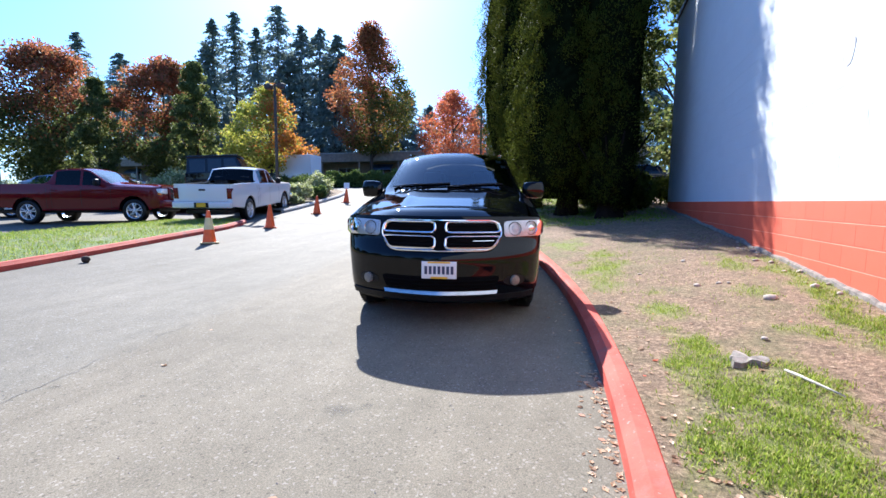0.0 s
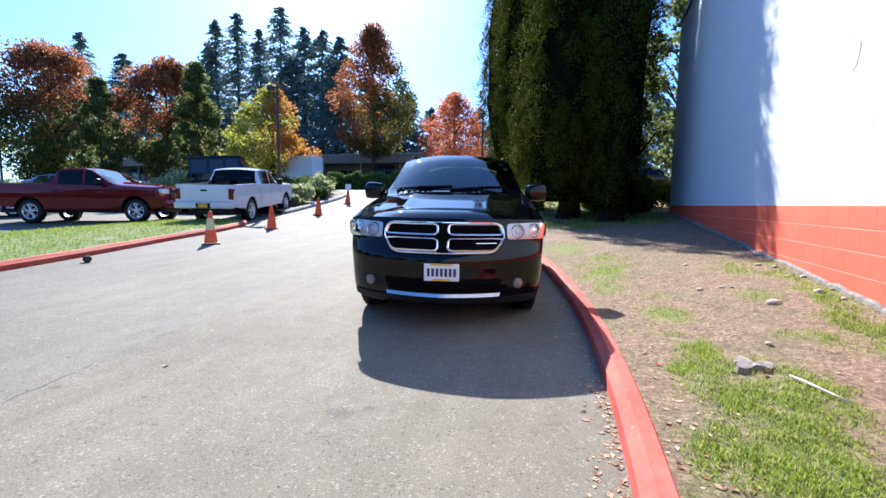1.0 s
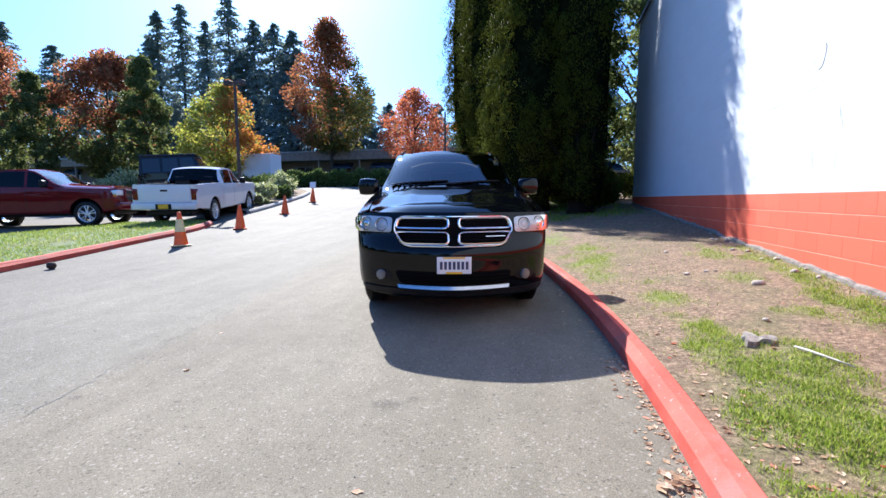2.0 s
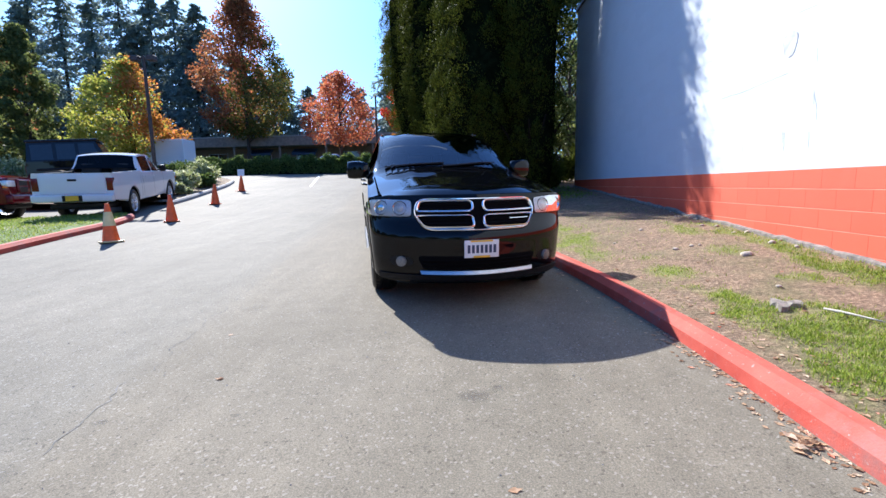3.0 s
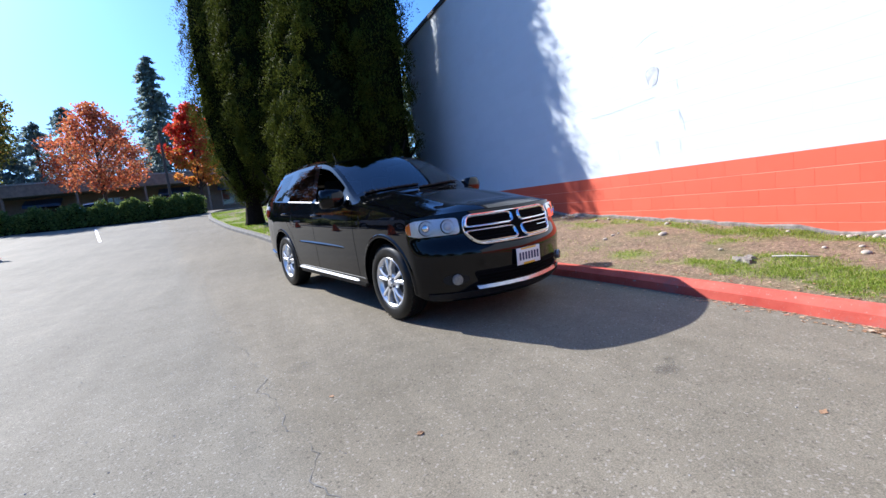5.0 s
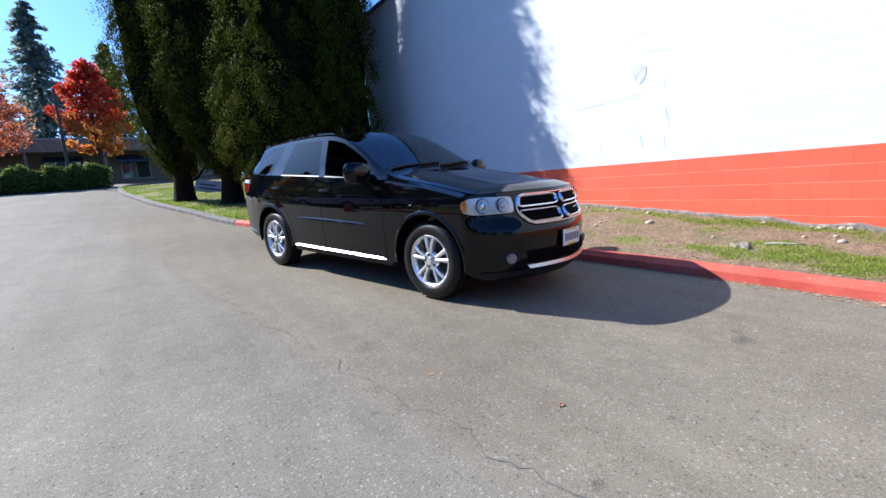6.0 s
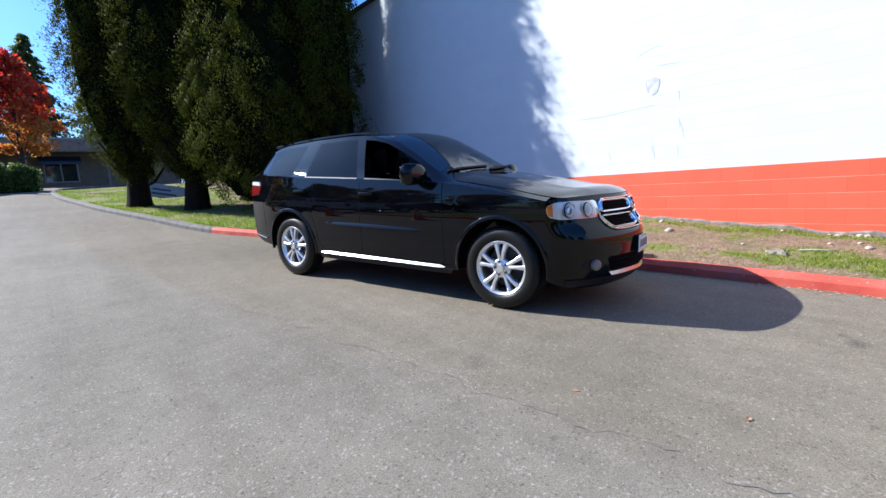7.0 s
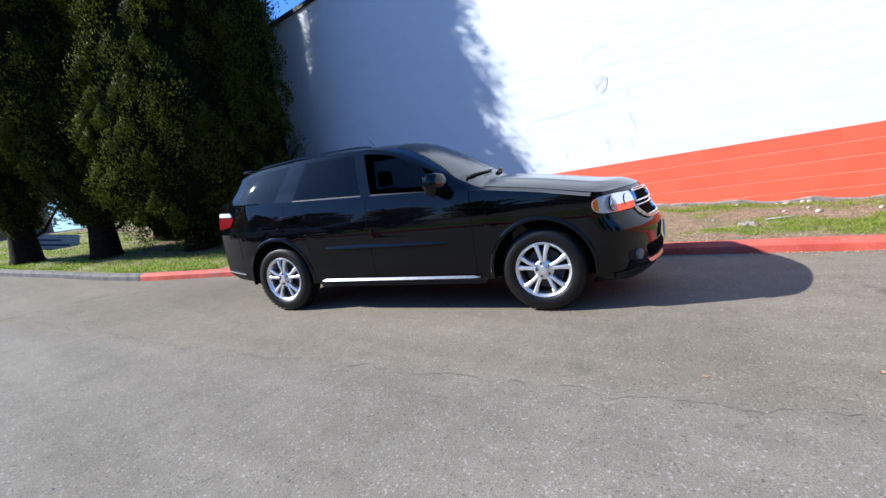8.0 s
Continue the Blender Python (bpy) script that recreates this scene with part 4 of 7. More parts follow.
# wheels, liners, floor
wheels(suv, ((0.0, -0.935), (-3.042, -0.935), (0.0, 0.935), (-3.042, 0.935)), 0.385, 0.247, 0.255)
for xc in (0.0, -3.042):
    for sign in (-1, 1):
        bm = bmesh.new()
        prev = None
        for a in range(-5, 186, 10):
            x, z = xc + 0.452 * math.cos(radians(a)), 0.385 + 0.452 * math.sin(radians(a))
            pair = [bm.verts.new((x, sign * 0.915, z)), bm.verts.new((x, sign * 0.62, z))]
            if prev:
                bm.faces.new((prev[0], prev[1], pair[1], pair[0]))
            prev = pair
        part("wheel_liner", bm, PITCH, suv, smooth=True)
        # raised lip round the arch
        bm = bmesh.new()
        prev = None
        for a in range(-8, 189, 7):
            ca, sa = math.cos(radians(a)), math.sin(radians(a))
            ring = []
            for r, dy in ((0.452, -0.02), (0.453, 0.009), (0.462, 0.013), (0.478, 0.009), (0.494, -0.003)):
                x, z = xc + r * ca, 0.385 + r * sa
                ring.append(bm.verts.new((x, sign * (S.side(x, max(0.25, z)) + dy), z)))
            if prev:
                for q in range(4):
                    bm.faces.new((prev[q], prev[q + 1], ring[q + 1], ring[q]))
            prev = ring
        finish(bm, "wheel_arch", BLACK, suv, 60)
bm = bmesh.new()
box(bm, -3.8, -0.66, 0.27, 0.62, 0.66, 0.45, 0.03)
part("underbody", bm, PITCH, suv)
bm = bmesh.new()
box(bm, -0.62, -0.60, 0.40, 0.66, 0.60, 0.93, 0.03)
part("engine_bay", bm, PITCH, suv)
bm = bmesh.new()
box(bm, -3.75, -0.60, 0.40, -2.55, 0.60, 0.95, 0.03)
part("rear_floor", bm, PITCH, suv)

for sign in (-1, 1):
    def flank(x, z, off, sign=sign):
        return Vector((x, sign * (S.side(x, z) + off), z))
    # bright sill strip and its dark board
    part("sill_strip", patch(densify([(-2.45, 0.354), (-2.40, 0.372), (-0.66, 0.360), (-0.58, 0.345), (-0.66, 0.338), (-2.40, 0.348)], 0.1), lambda x, z, off, flank=flank: flank(x, z, off + (0.375 - z) * 0.9), 0.004, 0.012, 0.012), SILL, suv)
    part("sill_board", patch([(-2.52, 0.335), (-0.52, 0.325), (-0.56, 0.27), (-2.48, 0.28)], flank, -0.05, 0.05, 0.2), TRIM, suv)
    # raised moulding along the doors
    bm = bmesh.new()
    prev = None
    for x in steps(-2.36, -0.88, 30):
        k = math.sin(math.pi * min(1, max(0, (x + 2.36) / 1.48))) ** 0.35
        zm = 0.712 - 0.022 * (x + 2.36) / 1.48
        ring = [bm.verts.new(flank(x, zm + dz * k, off * k)) for dz, off in ((0.028, -0.002), (0.012, 0.016), (-0.004, 0.022), (-0.016, 0.019), (-0.026, -0.002))]
        if prev:
            for q in range(4):
                bm.faces.new((prev[q], prev[q + 1], ring[q + 1], ring[q]))
        prev = ring
    finish(bm, "door_moulding", BLACK, suv, 20)
    for x, z in ((-1.64, 1.063), (-2.79, 1.092)):
        bm = bmesh.new()
        c = flank(x, z, 0.028)
        box(bm, c.x - 0.10, c.y - 0.012, c.z - 0.014, c.x + 0.10, c.y + 0.012, c.z + 0.014, 0.01, 3)
        handle = part("door_handle", bm, BLACK, suv, smooth=True)
        for dx in (-0.09, 0.09):
            bm = bmesh.new()
            q = flank(x + dx, z, 0.006)
            box(bm, q.x - 0.018, q.y - 0.02, q.z - 0.013, q.x + 0.018, q.y + 0.02, q.z + 0.013, 0.008, 2)
            # one mount in bright alloy stands in for the glint on the black handle
            part("handle_mount", bm, ALLOY if dx < 0 else BLACK, handle, smooth=True)
    # shut lines
    lines = ([(-0.62, z) for z in steps(0.38, 1.17, 14)], [(-1.76, z) for z in steps(0.38, 1.2, 14)],
             [(x, z) for x, z in ((-2.45, 0.4), (-2.52, 0.5), (-2.53, 0.62), (-2.58, 0.76), (-2.66, 0.88), (-2.8, 1.0), (-2.86, 1.12), (-2.88, 1.23))],
             [(-3.62, z) for z in steps(0.62, 0.95, 6)])
    for ln in lines:
        pts = []
        for x, z in ln:
            pts.append((flank(x, z, 0.0), (0, sign, 0), (1, 0, 0)))
        part("shut_line", ribbon(pts, 0.006), PITCH, suv)
    # outside mirror
    bm = bmesh.new()
    bmesh.ops.create_cube(bm, size=1)
    bmesh.ops.subdivide_edges(bm, edges=bm.edges[:], cuts=4, use_grid_fill=True)
    for v in bm.verts:
        d = v.co * 2
        d = Vector((d.x * math.sqrt(1 - d.y * d.y / 3 - d.z * d.z / 3), d.y * math.sqrt(1 - d.x * d.x / 4 - d.z * d.z / 4), d.z * math.sqrt(1 - d.x * d.x / 4 - d.y * d.y / 4)))
        v.co = Vector((d.x * 0.075 + 0.02 * d.y * -1, d.y * 0.138, d.z * 0.106 * (1 + 0.08 * d.y)))
        v.co.y = v.co.y * sign + sign * 1.03
        v.co.x += -0.90
        v.co.z += 1.255
    mirror = finish(bm, "wing_mirror", BLACK, suv, 60)
    bm = bmesh.new()
    box(bm, -0.972, sign * 1.03 - 0.11, 1.175, -0.968, sign * 1.03 + 0.11, 1.325, 0.002)
    part("mirror_glass", bm, CHROME, mirror)
    bm = bmesh.new()
    box(bm, -0.94, min(sign * 0.86, sign * 0.98), 1.165, -0.84, max(sign * 0.86, sign * 0.98), 1.21, 0.015, 2)
    part("mirror_arm", bm, TRIM, mirror, smooth=True)
    # roof rail
    bm = bmesh.new()
    prev = None
    for x in steps(-3.35, -1.75, 20):
        up = 0.006 if -3.3 < x < -1.8 else 0.0
        y, z = sign * (S.rail_y(x) - 0.045), S.rail(x) + 0.022
        ring = [bm.verts.new((x, y + dy, z + dz * (up + 0.012))) for dy, dz in ((-0.016, 0), (-0.012, 1), (0.012, 1), (0.016, 0))]
        if prev:
            for q in range(3):
                bm.faces.new((prev[q], prev[q + 1], ring[q + 1], ring[q]))
        prev = ring
    finish(bm, "roof_rail", BLACK, suv, 50)
    # rear lamp
    def rear_at(u, v, off, sign=sign):
        return Vector((u - off * 0.3, sign * (S.side(u, v) + off), v))
    lampr = part("tail_lamp", patch(densify(round_outline([(-3.96, 1.16), (-3.66, 1.15), (-3.72, 1.05), (-3.96, 1.02)], 0.02)), rear_at, 0.002, 0.012), REDLENS, suv)
    part("reversing_lens", patch(densify(round_outline([(-3.96, 1.22), (-3.74, 1.21), (-3.70, 1.162), (-3.96, 1.172)], 0.02)), rear_at, 0.002, 0.012), LAMP_SILVER, lampr)
    part("rear_strip", patch(densify([(-3.93, 0.505), (-3.62, 0.465), (-3.62, 0.45), (-3.93, 0.49)]), rear_at, 0.004, 0.012), CHROME, suv)
bm = bmesh.new()
box(bm, -3.99, -0.80, 0.42, -3.86, 0.80, 0.66, 0.05, 3)
part("rear_bumper", bm, BLACK, suv, smooth=True)
bm = bmesh.new()
box(bm, -3.755, -0.56, 1.672, -3.58, 0.56, 1.704, 0.012, 2)
part("roof_spoiler", bm, BLACK, suv, smooth=True)

# aerial, wipers, stickers inside the screen
bm = bmesh.new()
cyl(bm, 0.004, 0.002, 0.13, Matrix.Translation((-1.85, -0.5, 1.80)) @ Matrix.Rotation(radians(-38), 4, "Y"), 8)
part("aerial", bm, TRIM, suv)
for y0, y1 in ((-0.68, -0.05), (0.0, 0.6)):
    bm = bmesh.new()
    for k in range(10):
        y = y0 + (y1 - y0) * k / 9
        x = -0.60 - 0.10 * (abs(y) / 0.7) ** 2 - 0.06 * k / 9
        f = abs(y) / max(0.1, S.rail_y(x))
        z = S.rail(x) + (S.crown(x) - S.rail(x)) * (1 - f ** 2.6) + 0.012
        box(bm, x - 0.012, y - 0.04, z - 0.005, x + 0.012, y + 0.04, z + 0.008)
    part("wiper", bm, TRIM, suv)

for x, y in ((-1.34, 0.60), (-1.24, 0.66)):
    f = abs(y) / S.rail_y(x)
    z = S.rail(x) + (S.crown(x) - S.rail(x)) * (1 - f ** 2.6) - 0.004
    bm = bmesh.new()
    bm.faces.new([bm.verts.new(p) for p in ((x - 0.03, y - 0.03, z + 0.011), (x + 0.03, y - 0.03, z - 0.02), (x + 0.03, y + 0.03, z - 0.026), (x - 0.03, y + 0.03, z + 0.005))])
    part("windscreen_sticker", bm, PLATE_WHITE, suv)

# cabin: dashboard, steering wheel, seats
bm = bmesh.new()
box(bm, -1.15, -0.74, 0.75, -0.72, 0.74, 1.18, 0.06, 3)
part("dashboard", bm, DASH, suv, smooth=True)
bm = bmesh.new()
box(bm, -3.7, -0.82, 0.42, -0.6, 0.82, 0.5, 0.02)
part("cabin_floor", bm, CLOTH, suv)
for x in (-1.95, -2.85):
    for y in (-0.38, 0.38):
        bm = bmesh.new()
        box(bm, x - 0.27, y - 0.25, 0.6, x + 0.27, y + 0.25, 0.8, 0.06, 3)
        box(bm, x - 0.36, y - 0.24, 0.72, x - 0.2, y + 0.24, 1.28, 0.06, 3)
        seat = part("seat", bm, CLOTH, suv, smooth=True)
        bm = bmesh.new()
        box(bm, x - 0.36, y - 0.13, 1.3, x - 0.25, y + 0.13, 1.5, 0.045, 3)
        part("headrest", bm, CLOTH, seat, smooth=True)
bm = bmesh.new()
prev = None
cen, tilt = Vector((-1.33, 0.38, 1.08)), Matrix.Rotation(radians(-65), 3, "Y")
rings = []
for k in range(24):
    a = 2 * math.pi * k / 24
    d = tilt @ Vector((math.cos(a), math.sin(a), 0))
    nrm = tilt @ Vector((0, 0, 1))
    rings.append([bm.verts.new(cen + d * (0.18 + 0.014 * math.cos(b)) + nrm * 0.014 * math.sin(b)) for b in steps(0, 2 * math.pi, 6)[:-1]])
for k in range(24):
    a, b = rings[k], rings[(k + 1) % 24]
    for q in range(6):
        bm.faces.new((a[q], a[(q + 1) % 6], b[(q + 1) % 6], b[q]))
part("steering_wheel", bm, TRIM, suv, smooth=True)

# ---- pickup trucks in the lot ----
P = Shape()
pick_profile = smooth_table((0.3, 0.93), (0.6, 0.985), (0.95, 1.0), (1.15, 0.985), (1.35, 0.95))
P.side = lambda x, z: pick_profile(z) * table((-4.95, 0.975), (-4.7, 1.0), (0.6, 1.0), (0.85, 0.96), (0.95, 0.90))(x)
P.bottom = arch_bottom(table((-4.95, 0.62), (-4.1, 0.55), (-3.0, 0.45), (0.4, 0.45), (0.95, 0.5)), (0.0, -3.57), 0.5, 0.42)
P.belt = smooth_table((-4.95, 1.36), (-2.85, 1.36), (-2.7, 1.31), (-0.9, 1.27), (-0.6, 1.25), (0.9, 1.2))
P.rail = smooth_table((-4.95, 1.37), (-2.95, 1.37), (-2.82, 1.42), (-2.66, 1.82), (-2.3, 1.865), (-1.7, 1.86), (-1.45, 1.80), (-0.95, 1.41), (-0.8, 1.34), (-0.6, 1.3), (0.9, 1.23))
P.rail_y = smooth_table((-4.95, 0.93), (-2.9, 0.93), (-2.7, 0.81), (-1.5, 0.80), (-0.85, 0.88), (0.9, 0.86))
P.crown = smooth_table((-4.95, 1.37), (-2.9, 1.37), (-2.82, 1.46), (-2.68, 1.87), (-2.2, 1.93), (-1.6, 1.91), (-0.75, 1.41), (-0.6, 1.385), (0.6, 1.33), (0.9, 1.25))
P.shear = table((-3, 0), (0, 0))


def pick_tag(x, j, sign):
    lows = len(LOW_T)
    if j < lows:
        if j >= 2 and -1.72 < x < -0.72:
            return "door:front%d" % sign
        if j >= 2 and -2.72 < x < -1.72:
            return "door:rear%d" % sign
        return "body"
    if x < -2.86:
        return "body" if j < lows + len(SIDE_T) else ""
    if j < lows + len(SIDE_T):
        k = j - lows
        if k in (1, 2, 3):
            if -1.68 < x < -1.08:
                return "side_window:front%d" % sign
            if -2.58 < x < -1.76:
                return "side_window:rear%d" % sign
        return "body"
    if -1.5 < x < -0.78 and j > lows + len(SIDE_T):
        return "windscreen"
    if -2.86 < x < -2.63 and j > lows + len(SIDE_T):
        return "rear_window"
    return "body"


def pickup(name, label, mat, matrix):
    ob = new(name)
    tagged(ob, label, "pickup truck")
    ob.matrix_world = matrix
    xs = stations(P, 0.95, -4.95, (-0.72, -0.78, -1.08, -1.5, -1.68, -1.72, -1.76, -2.58, -2.63, -2.68, -2.72, -2.79, -2.86), (0.0, -3.57), 0.5)
    loft(P, xs, pick_tag, ob, {"body": mat, "door": mat, "side_window": TINT, "windscreen": CLEAR, "rear_window": TINT})
    wheels(ob, ((0.0, -0.97), (-3.57, -0.97), (0.0, 0.97), (-3.57, 0.97)), 0.41, 0.265, 0.27, True)
    bm = bmesh.new()
    box(bm, -4.86, -0.82, 0.86, -2.92, 0.82, 0.9)
    part("bed_floor", bm, TRIM, ob)
    for sign in (-1, 1):
        bm = bmesh.new()
        box(bm, -4.86, sign * 0.83 - 0.02, 0.9, -2.92, sign * 0.83 + 0.02, 1.352)
        part("bed_wall", bm, TRIM, ob)
        bm = bmesh.new()
        box(bm, -4.965, min(sign * 0.80, sign * 0.965), 0.88, -4.80, max(sign * 0.80, sign * 0.965), 1.24, 0.02, 2)
        part("tail_lamp", bm, REDLENS, ob, smooth=True)
        bm = bmesh.new()
        box(bm, 0.72, min(sign * 0.55, sign * 0.955), 0.98, 0.965, max(sign * 0.55, sign * 0.955), 1.16, 0.03, 2)
        lamp = part("headlamp", bm, LAMP_SILVER, ob, smooth=True)
        bm = bmesh.new()
        box(bm, 0.84, min(sign * 0.86, sign * 0.966), 0.94, 0.93, max(sign * 0.86, sign * 0.966), 1.02, 0.02, 2)
        part("side_marker", bm, AMBER, lamp, smooth=True)
        bm = bmesh.new()
        box(bm, -1.16, sign * 1.12 - 0.1, 1.27, -1.04, sign * 1.12 + 0.1, 1.5, 0.04, 3)
        mir = part("wing_mirror", bm, TRIM, ob, smooth=True)
        bm = bmesh.new()
        box(bm, -1.13, min(sign * 0.9, sign * 1.06), 1.3, -1.08, max(sign * 0.9, sign * 1.06), 1.35, 0.01)
        part("mirror_arm", bm, TRIM, mir)
        for x in (-1.62, -2.62):
            bm = bmesh.new()
            y = sign * (P.side(x, 1.15) + 0.02)
            box(bm, x - 0.1, y - 0.015, 1.13, x + 0.1, y + 0.015, 1.165, 0.012, 2)
            part("door_handle", bm, mat, ob, smooth=True)
        for x in (-0.72, -1.72, -2.72, -2.88):
            pts = [((x, sign * P.side(x, z), z), (0, sign, 0), (1, 0, 0)) for z in steps(0.55, 1.26, 10)]
            part("shut_line", ribbon(pts, 0.012, 0.002), TRIM, ob)
        for xc in (0.0, -3.57):
            bm = bmesh.new()
            prev = None
            for a in range(-5, 186, 12):
                x, z = xc + 0.497 * math.cos(radians(a)), 0.42 + 0.497 * math.sin(radians(a))
                pair = [bm.verts.new((x, sign * 0.95, z)), bm.verts.new((x, sign * 0.62, z))]
                if prev:
                    bm.faces.new((prev[0], prev[1], pair[1], pair[0]))
                prev = pair
            part("wheel_liner", bm, TRIM, ob, smooth=True)
    bm = bmesh.new()
    box(bm, -4.975, -0.78, 0.80, -4.93, 0.78, 1.34, 0.02, 2)
    gate = part("tailgate", bm, mat, ob, smooth=True)
    bm = bmesh.new()
    box(bm, -4.99, -0.11, 1.15, -4.97, 0.11, 1.21, 0.01, 2)
    part("gate_handle", bm, TRIM, gate)
    bm = bmesh.new()
    box(bm, -5.10, -0.98, 0.58, -4.92, 0.98, 0.79, 0.05, 3)
    rear = part("rear_bumper", bm, mat if mat is WHITEP else CHROME, ob, smooth=True)
    bm = bmesh.new()
    box(bm, -5.11, -0.24, 0.6, -5.09, 0.24, 0.77, 0.01)
    part("plate_recess", bm, TRIM, rear)
    bm = bmesh.new()
    box(bm, -5.122, -0.155, 0.62, -5.112, 0.155, 0.76, 0.004)
    part("rear_plate", bm, PLATE_YELLOW, rear, "yellow dealer plate")
    bm = bmesh.new()
    box(bm, 0.86, -0.98, 0.5, 1.06, 0.98, 0.76, 0.06, 3)
    part("front_bumper", bm, CHROME if mat is not MAROON else mat, ob, smooth=True)
    bm = bmesh.new()
    box(bm, 0.93, -0.52, 0.80, 1.0, 0.52, 1.2, 0.03, 2)
    part("grille", bm, CHROME if mat is not MAROON else mat, ob, smooth=True)
    for y in (-0.26, 0.26):
        for z in (0.9, 1.09):
            bm = bmesh.new()
            box(bm, 0.995, y - 0.2, z - 0.075, 1.006, y + 0.2, z + 0.075, 0.004)
            part("grille_mesh", bm, TRIM, ob)
    bm = bmesh.new()
    box(bm, -4.8, -0.7, 0.36, 0.7, 0.7, 0.5, 0.03)
    part("underbody", bm, TRIM, ob)
    bm = bmesh.new()
    box(bm, -1.25, -0.8, 0.8, -0.85, 0.8, 1.26, 0.06, 2)
    part("dashboard", bm, CLOTH, ob, smooth=True)
    for x in (-1.9, -2.6):
        for y in (-0.42, 0.42):
            bm = bmesh.new()
            box(bm, x - 0.2, y - 0.27, 0.8, x - 0.02, y + 0.27, 1.6, 0.06, 2)
            part("seat", bm, CLOTH, ob, smooth=True)
    return ob


def parked(x, y, hx, hy, pitch_z=0.0):
    """Pose of a vehicle whose front axle stands at x, y and which heads along hx, hy."""
    f = Vector((hx, hy, 0)).normalized()
    slope = (lot_z(x, y) - lot_z(x - f.x * 3, y - f.y * 3)) / 3
    f = Vector((f.x, f.y, slope)).normalized()
    l = Vector((0, 0, 1)).cross(f).normalized()
    u = f.cross(l)
    return Matrix(((f.x, l.x, u.x, x), (f.y, l.y, u.y, y), (f.z, l.z, u.z, lot_z(x, y) - 0.004), (0, 0, 0, 1)))


pickup("white_pickup", "white crew-cab pickup truck with a yellow dealer plate", WHITEP, parked(-13.15, 16.45, -0.305, 0.952) @ Matrix.Scale(0.985, 4))
pickup("maroon_pickup", "dark maroon crew-cab pickup truck in the parking lot", MAROON, parked(-15.68, 13.2, 0.94, 0.342) @ Matrix.Scale(1.05, 4))


# ---- other parked cars ----
def make_car(name, label, mat, matrix, scale=(1, 1, 1), boxy=0.0):
    C = Shape()
    prof = smooth_table((0.2, 0.80), (0.5, 0.87), (0.75, 0.88), (0.95, 0.85), (1.1, 0.8))
    C.side = lambda x, z: prof(z) * table((-3.6, 0.88), (-3.2, 1), (0.4, 1), (0.75, 0.85))(x)
    C.bottom = arch_bottom(table((-3.6, 0.4), (-3.0, 0.25), (0.4, 0.22), (0.8, 0.3)), (0.0, -2.7), 0.38, 0.32)
    C.belt = smooth_table((-3.6, 0.95), (-2.5, 0.98), (-0.6, 0.92), (0.0, 0.84), (0.78, 0.68))
    tail = 0.45 * boxy
    C.rail = smooth_table((-3.6, 0.97 + tail * 0.6), (-3.4, 1.0 + tail), (-2.9, 1.12 + tail), (-2.4, 1.34 + 0.12 * boxy), (-1.6, 1.40 + 0.3 * boxy), (-1.2, 1.36 + 0.3 * boxy), (-0.5, 1.0), (-0.3, 0.92), (0.78, 0.70))
    C.rail_y = smooth_table((-3.6, 0.7), (-2.4, 0.56 + 0.1 * boxy), (-1.2, 0.58 + 0.08 * boxy), (-0.4, 0.72), (0.78, 0.7))
    C.crown = smooth_table((-3.6, 1.0 + tail * 0.6), (-3.4, 1.04 + tail), (-2.9, 1.16 + tail), (-2.4, 1.40 + 0.14 * boxy), (-1.6, 1.46 + 0.3 * boxy), (-1.2, 1.42 + 0.3 * boxy), (-0.35, 1.0), (0.0, 0.94), (0.78, 0.74))
    C.shear = table((-3, 0), (0, 0))

    def tag(x, j, sign):
        lows = len(LOW_T)
        if j < lows:
            return "body"
        if j < lows + len(SIDE_T):
            k = j - lows
            if k in (1, 2, 3):
                if -1.5 < x < -0.75:
                    return "side_window:front%d" % sign
                if -2.45 - 0.5 * boxy < x < -1.58:
                    return "side_window:rear%d" % sign
            return "body"
        if j > lows + len(SIDE_T):
            if -1.2 < x < -0.42:
                return "windscreen"
            if -3.1 < x < -2.5 and not boxy:
                return "rear_window"
        return "body"

    ob = new(name)
    tagged(ob, label, "car")
    ob.matrix_world = matrix @ Matrix.Diagonal((*scale, 1))
    loft(C, stations(C, 0.78, -3.6, (-0.42, -0.75, -1.2, -1.5, -1.58, -2.45, -2.5, -2.95, -3.1), (0.0, -2.7), 0.38), tag, ob, {"body": mat, "side_window": TINT, "windscreen": TINT, "rear_window": TINT})
    wheels(ob, ((0.0, -0.86), (-2.7, -0.86), (0.0, 0.86), (-2.7, 0.86)), 0.33, 0.21, 0.2)
    for sign in (-1, 1):
        bm = bmesh.new()
        box(bm, 0.55, min(sign * 0.42, sign * 0.72), 0.58, 0.80, max(sign * 0.42, sign * 0.72), 0.68, 0.03, 2)
        part("headlamp", bm, LAMP_SILVER, ob, smooth=True)
        bm = bmesh.new()
        box(bm, -3.63, min(sign * 0.5, sign * 0.78), 0.72, -3.5, max(sign * 0.5, sign * 0.78), 0.88, 0.03, 2)
        part("tail_lamp", bm, REDLENS, ob, smooth=True)
        bm = bmesh.new()
        box(bm, -0.75, sign * 0.92 - 0.08, 0.93, -0.65, sign * 0.92 + 0.08, 1.05, 0.03, 2)
        part("wing_mirror", bm, mat, ob, smooth=True)
    bm = bmesh.new()
    box(bm, -3.4, -0.6, 0.2, 0.55, 0.6, 0.4, 0.03)
    part("underbody", bm, TRIM, ob)
    return ob


def quad(bm, *pts):
    return bm.faces.new([bm.verts.new(p) for p in pts])


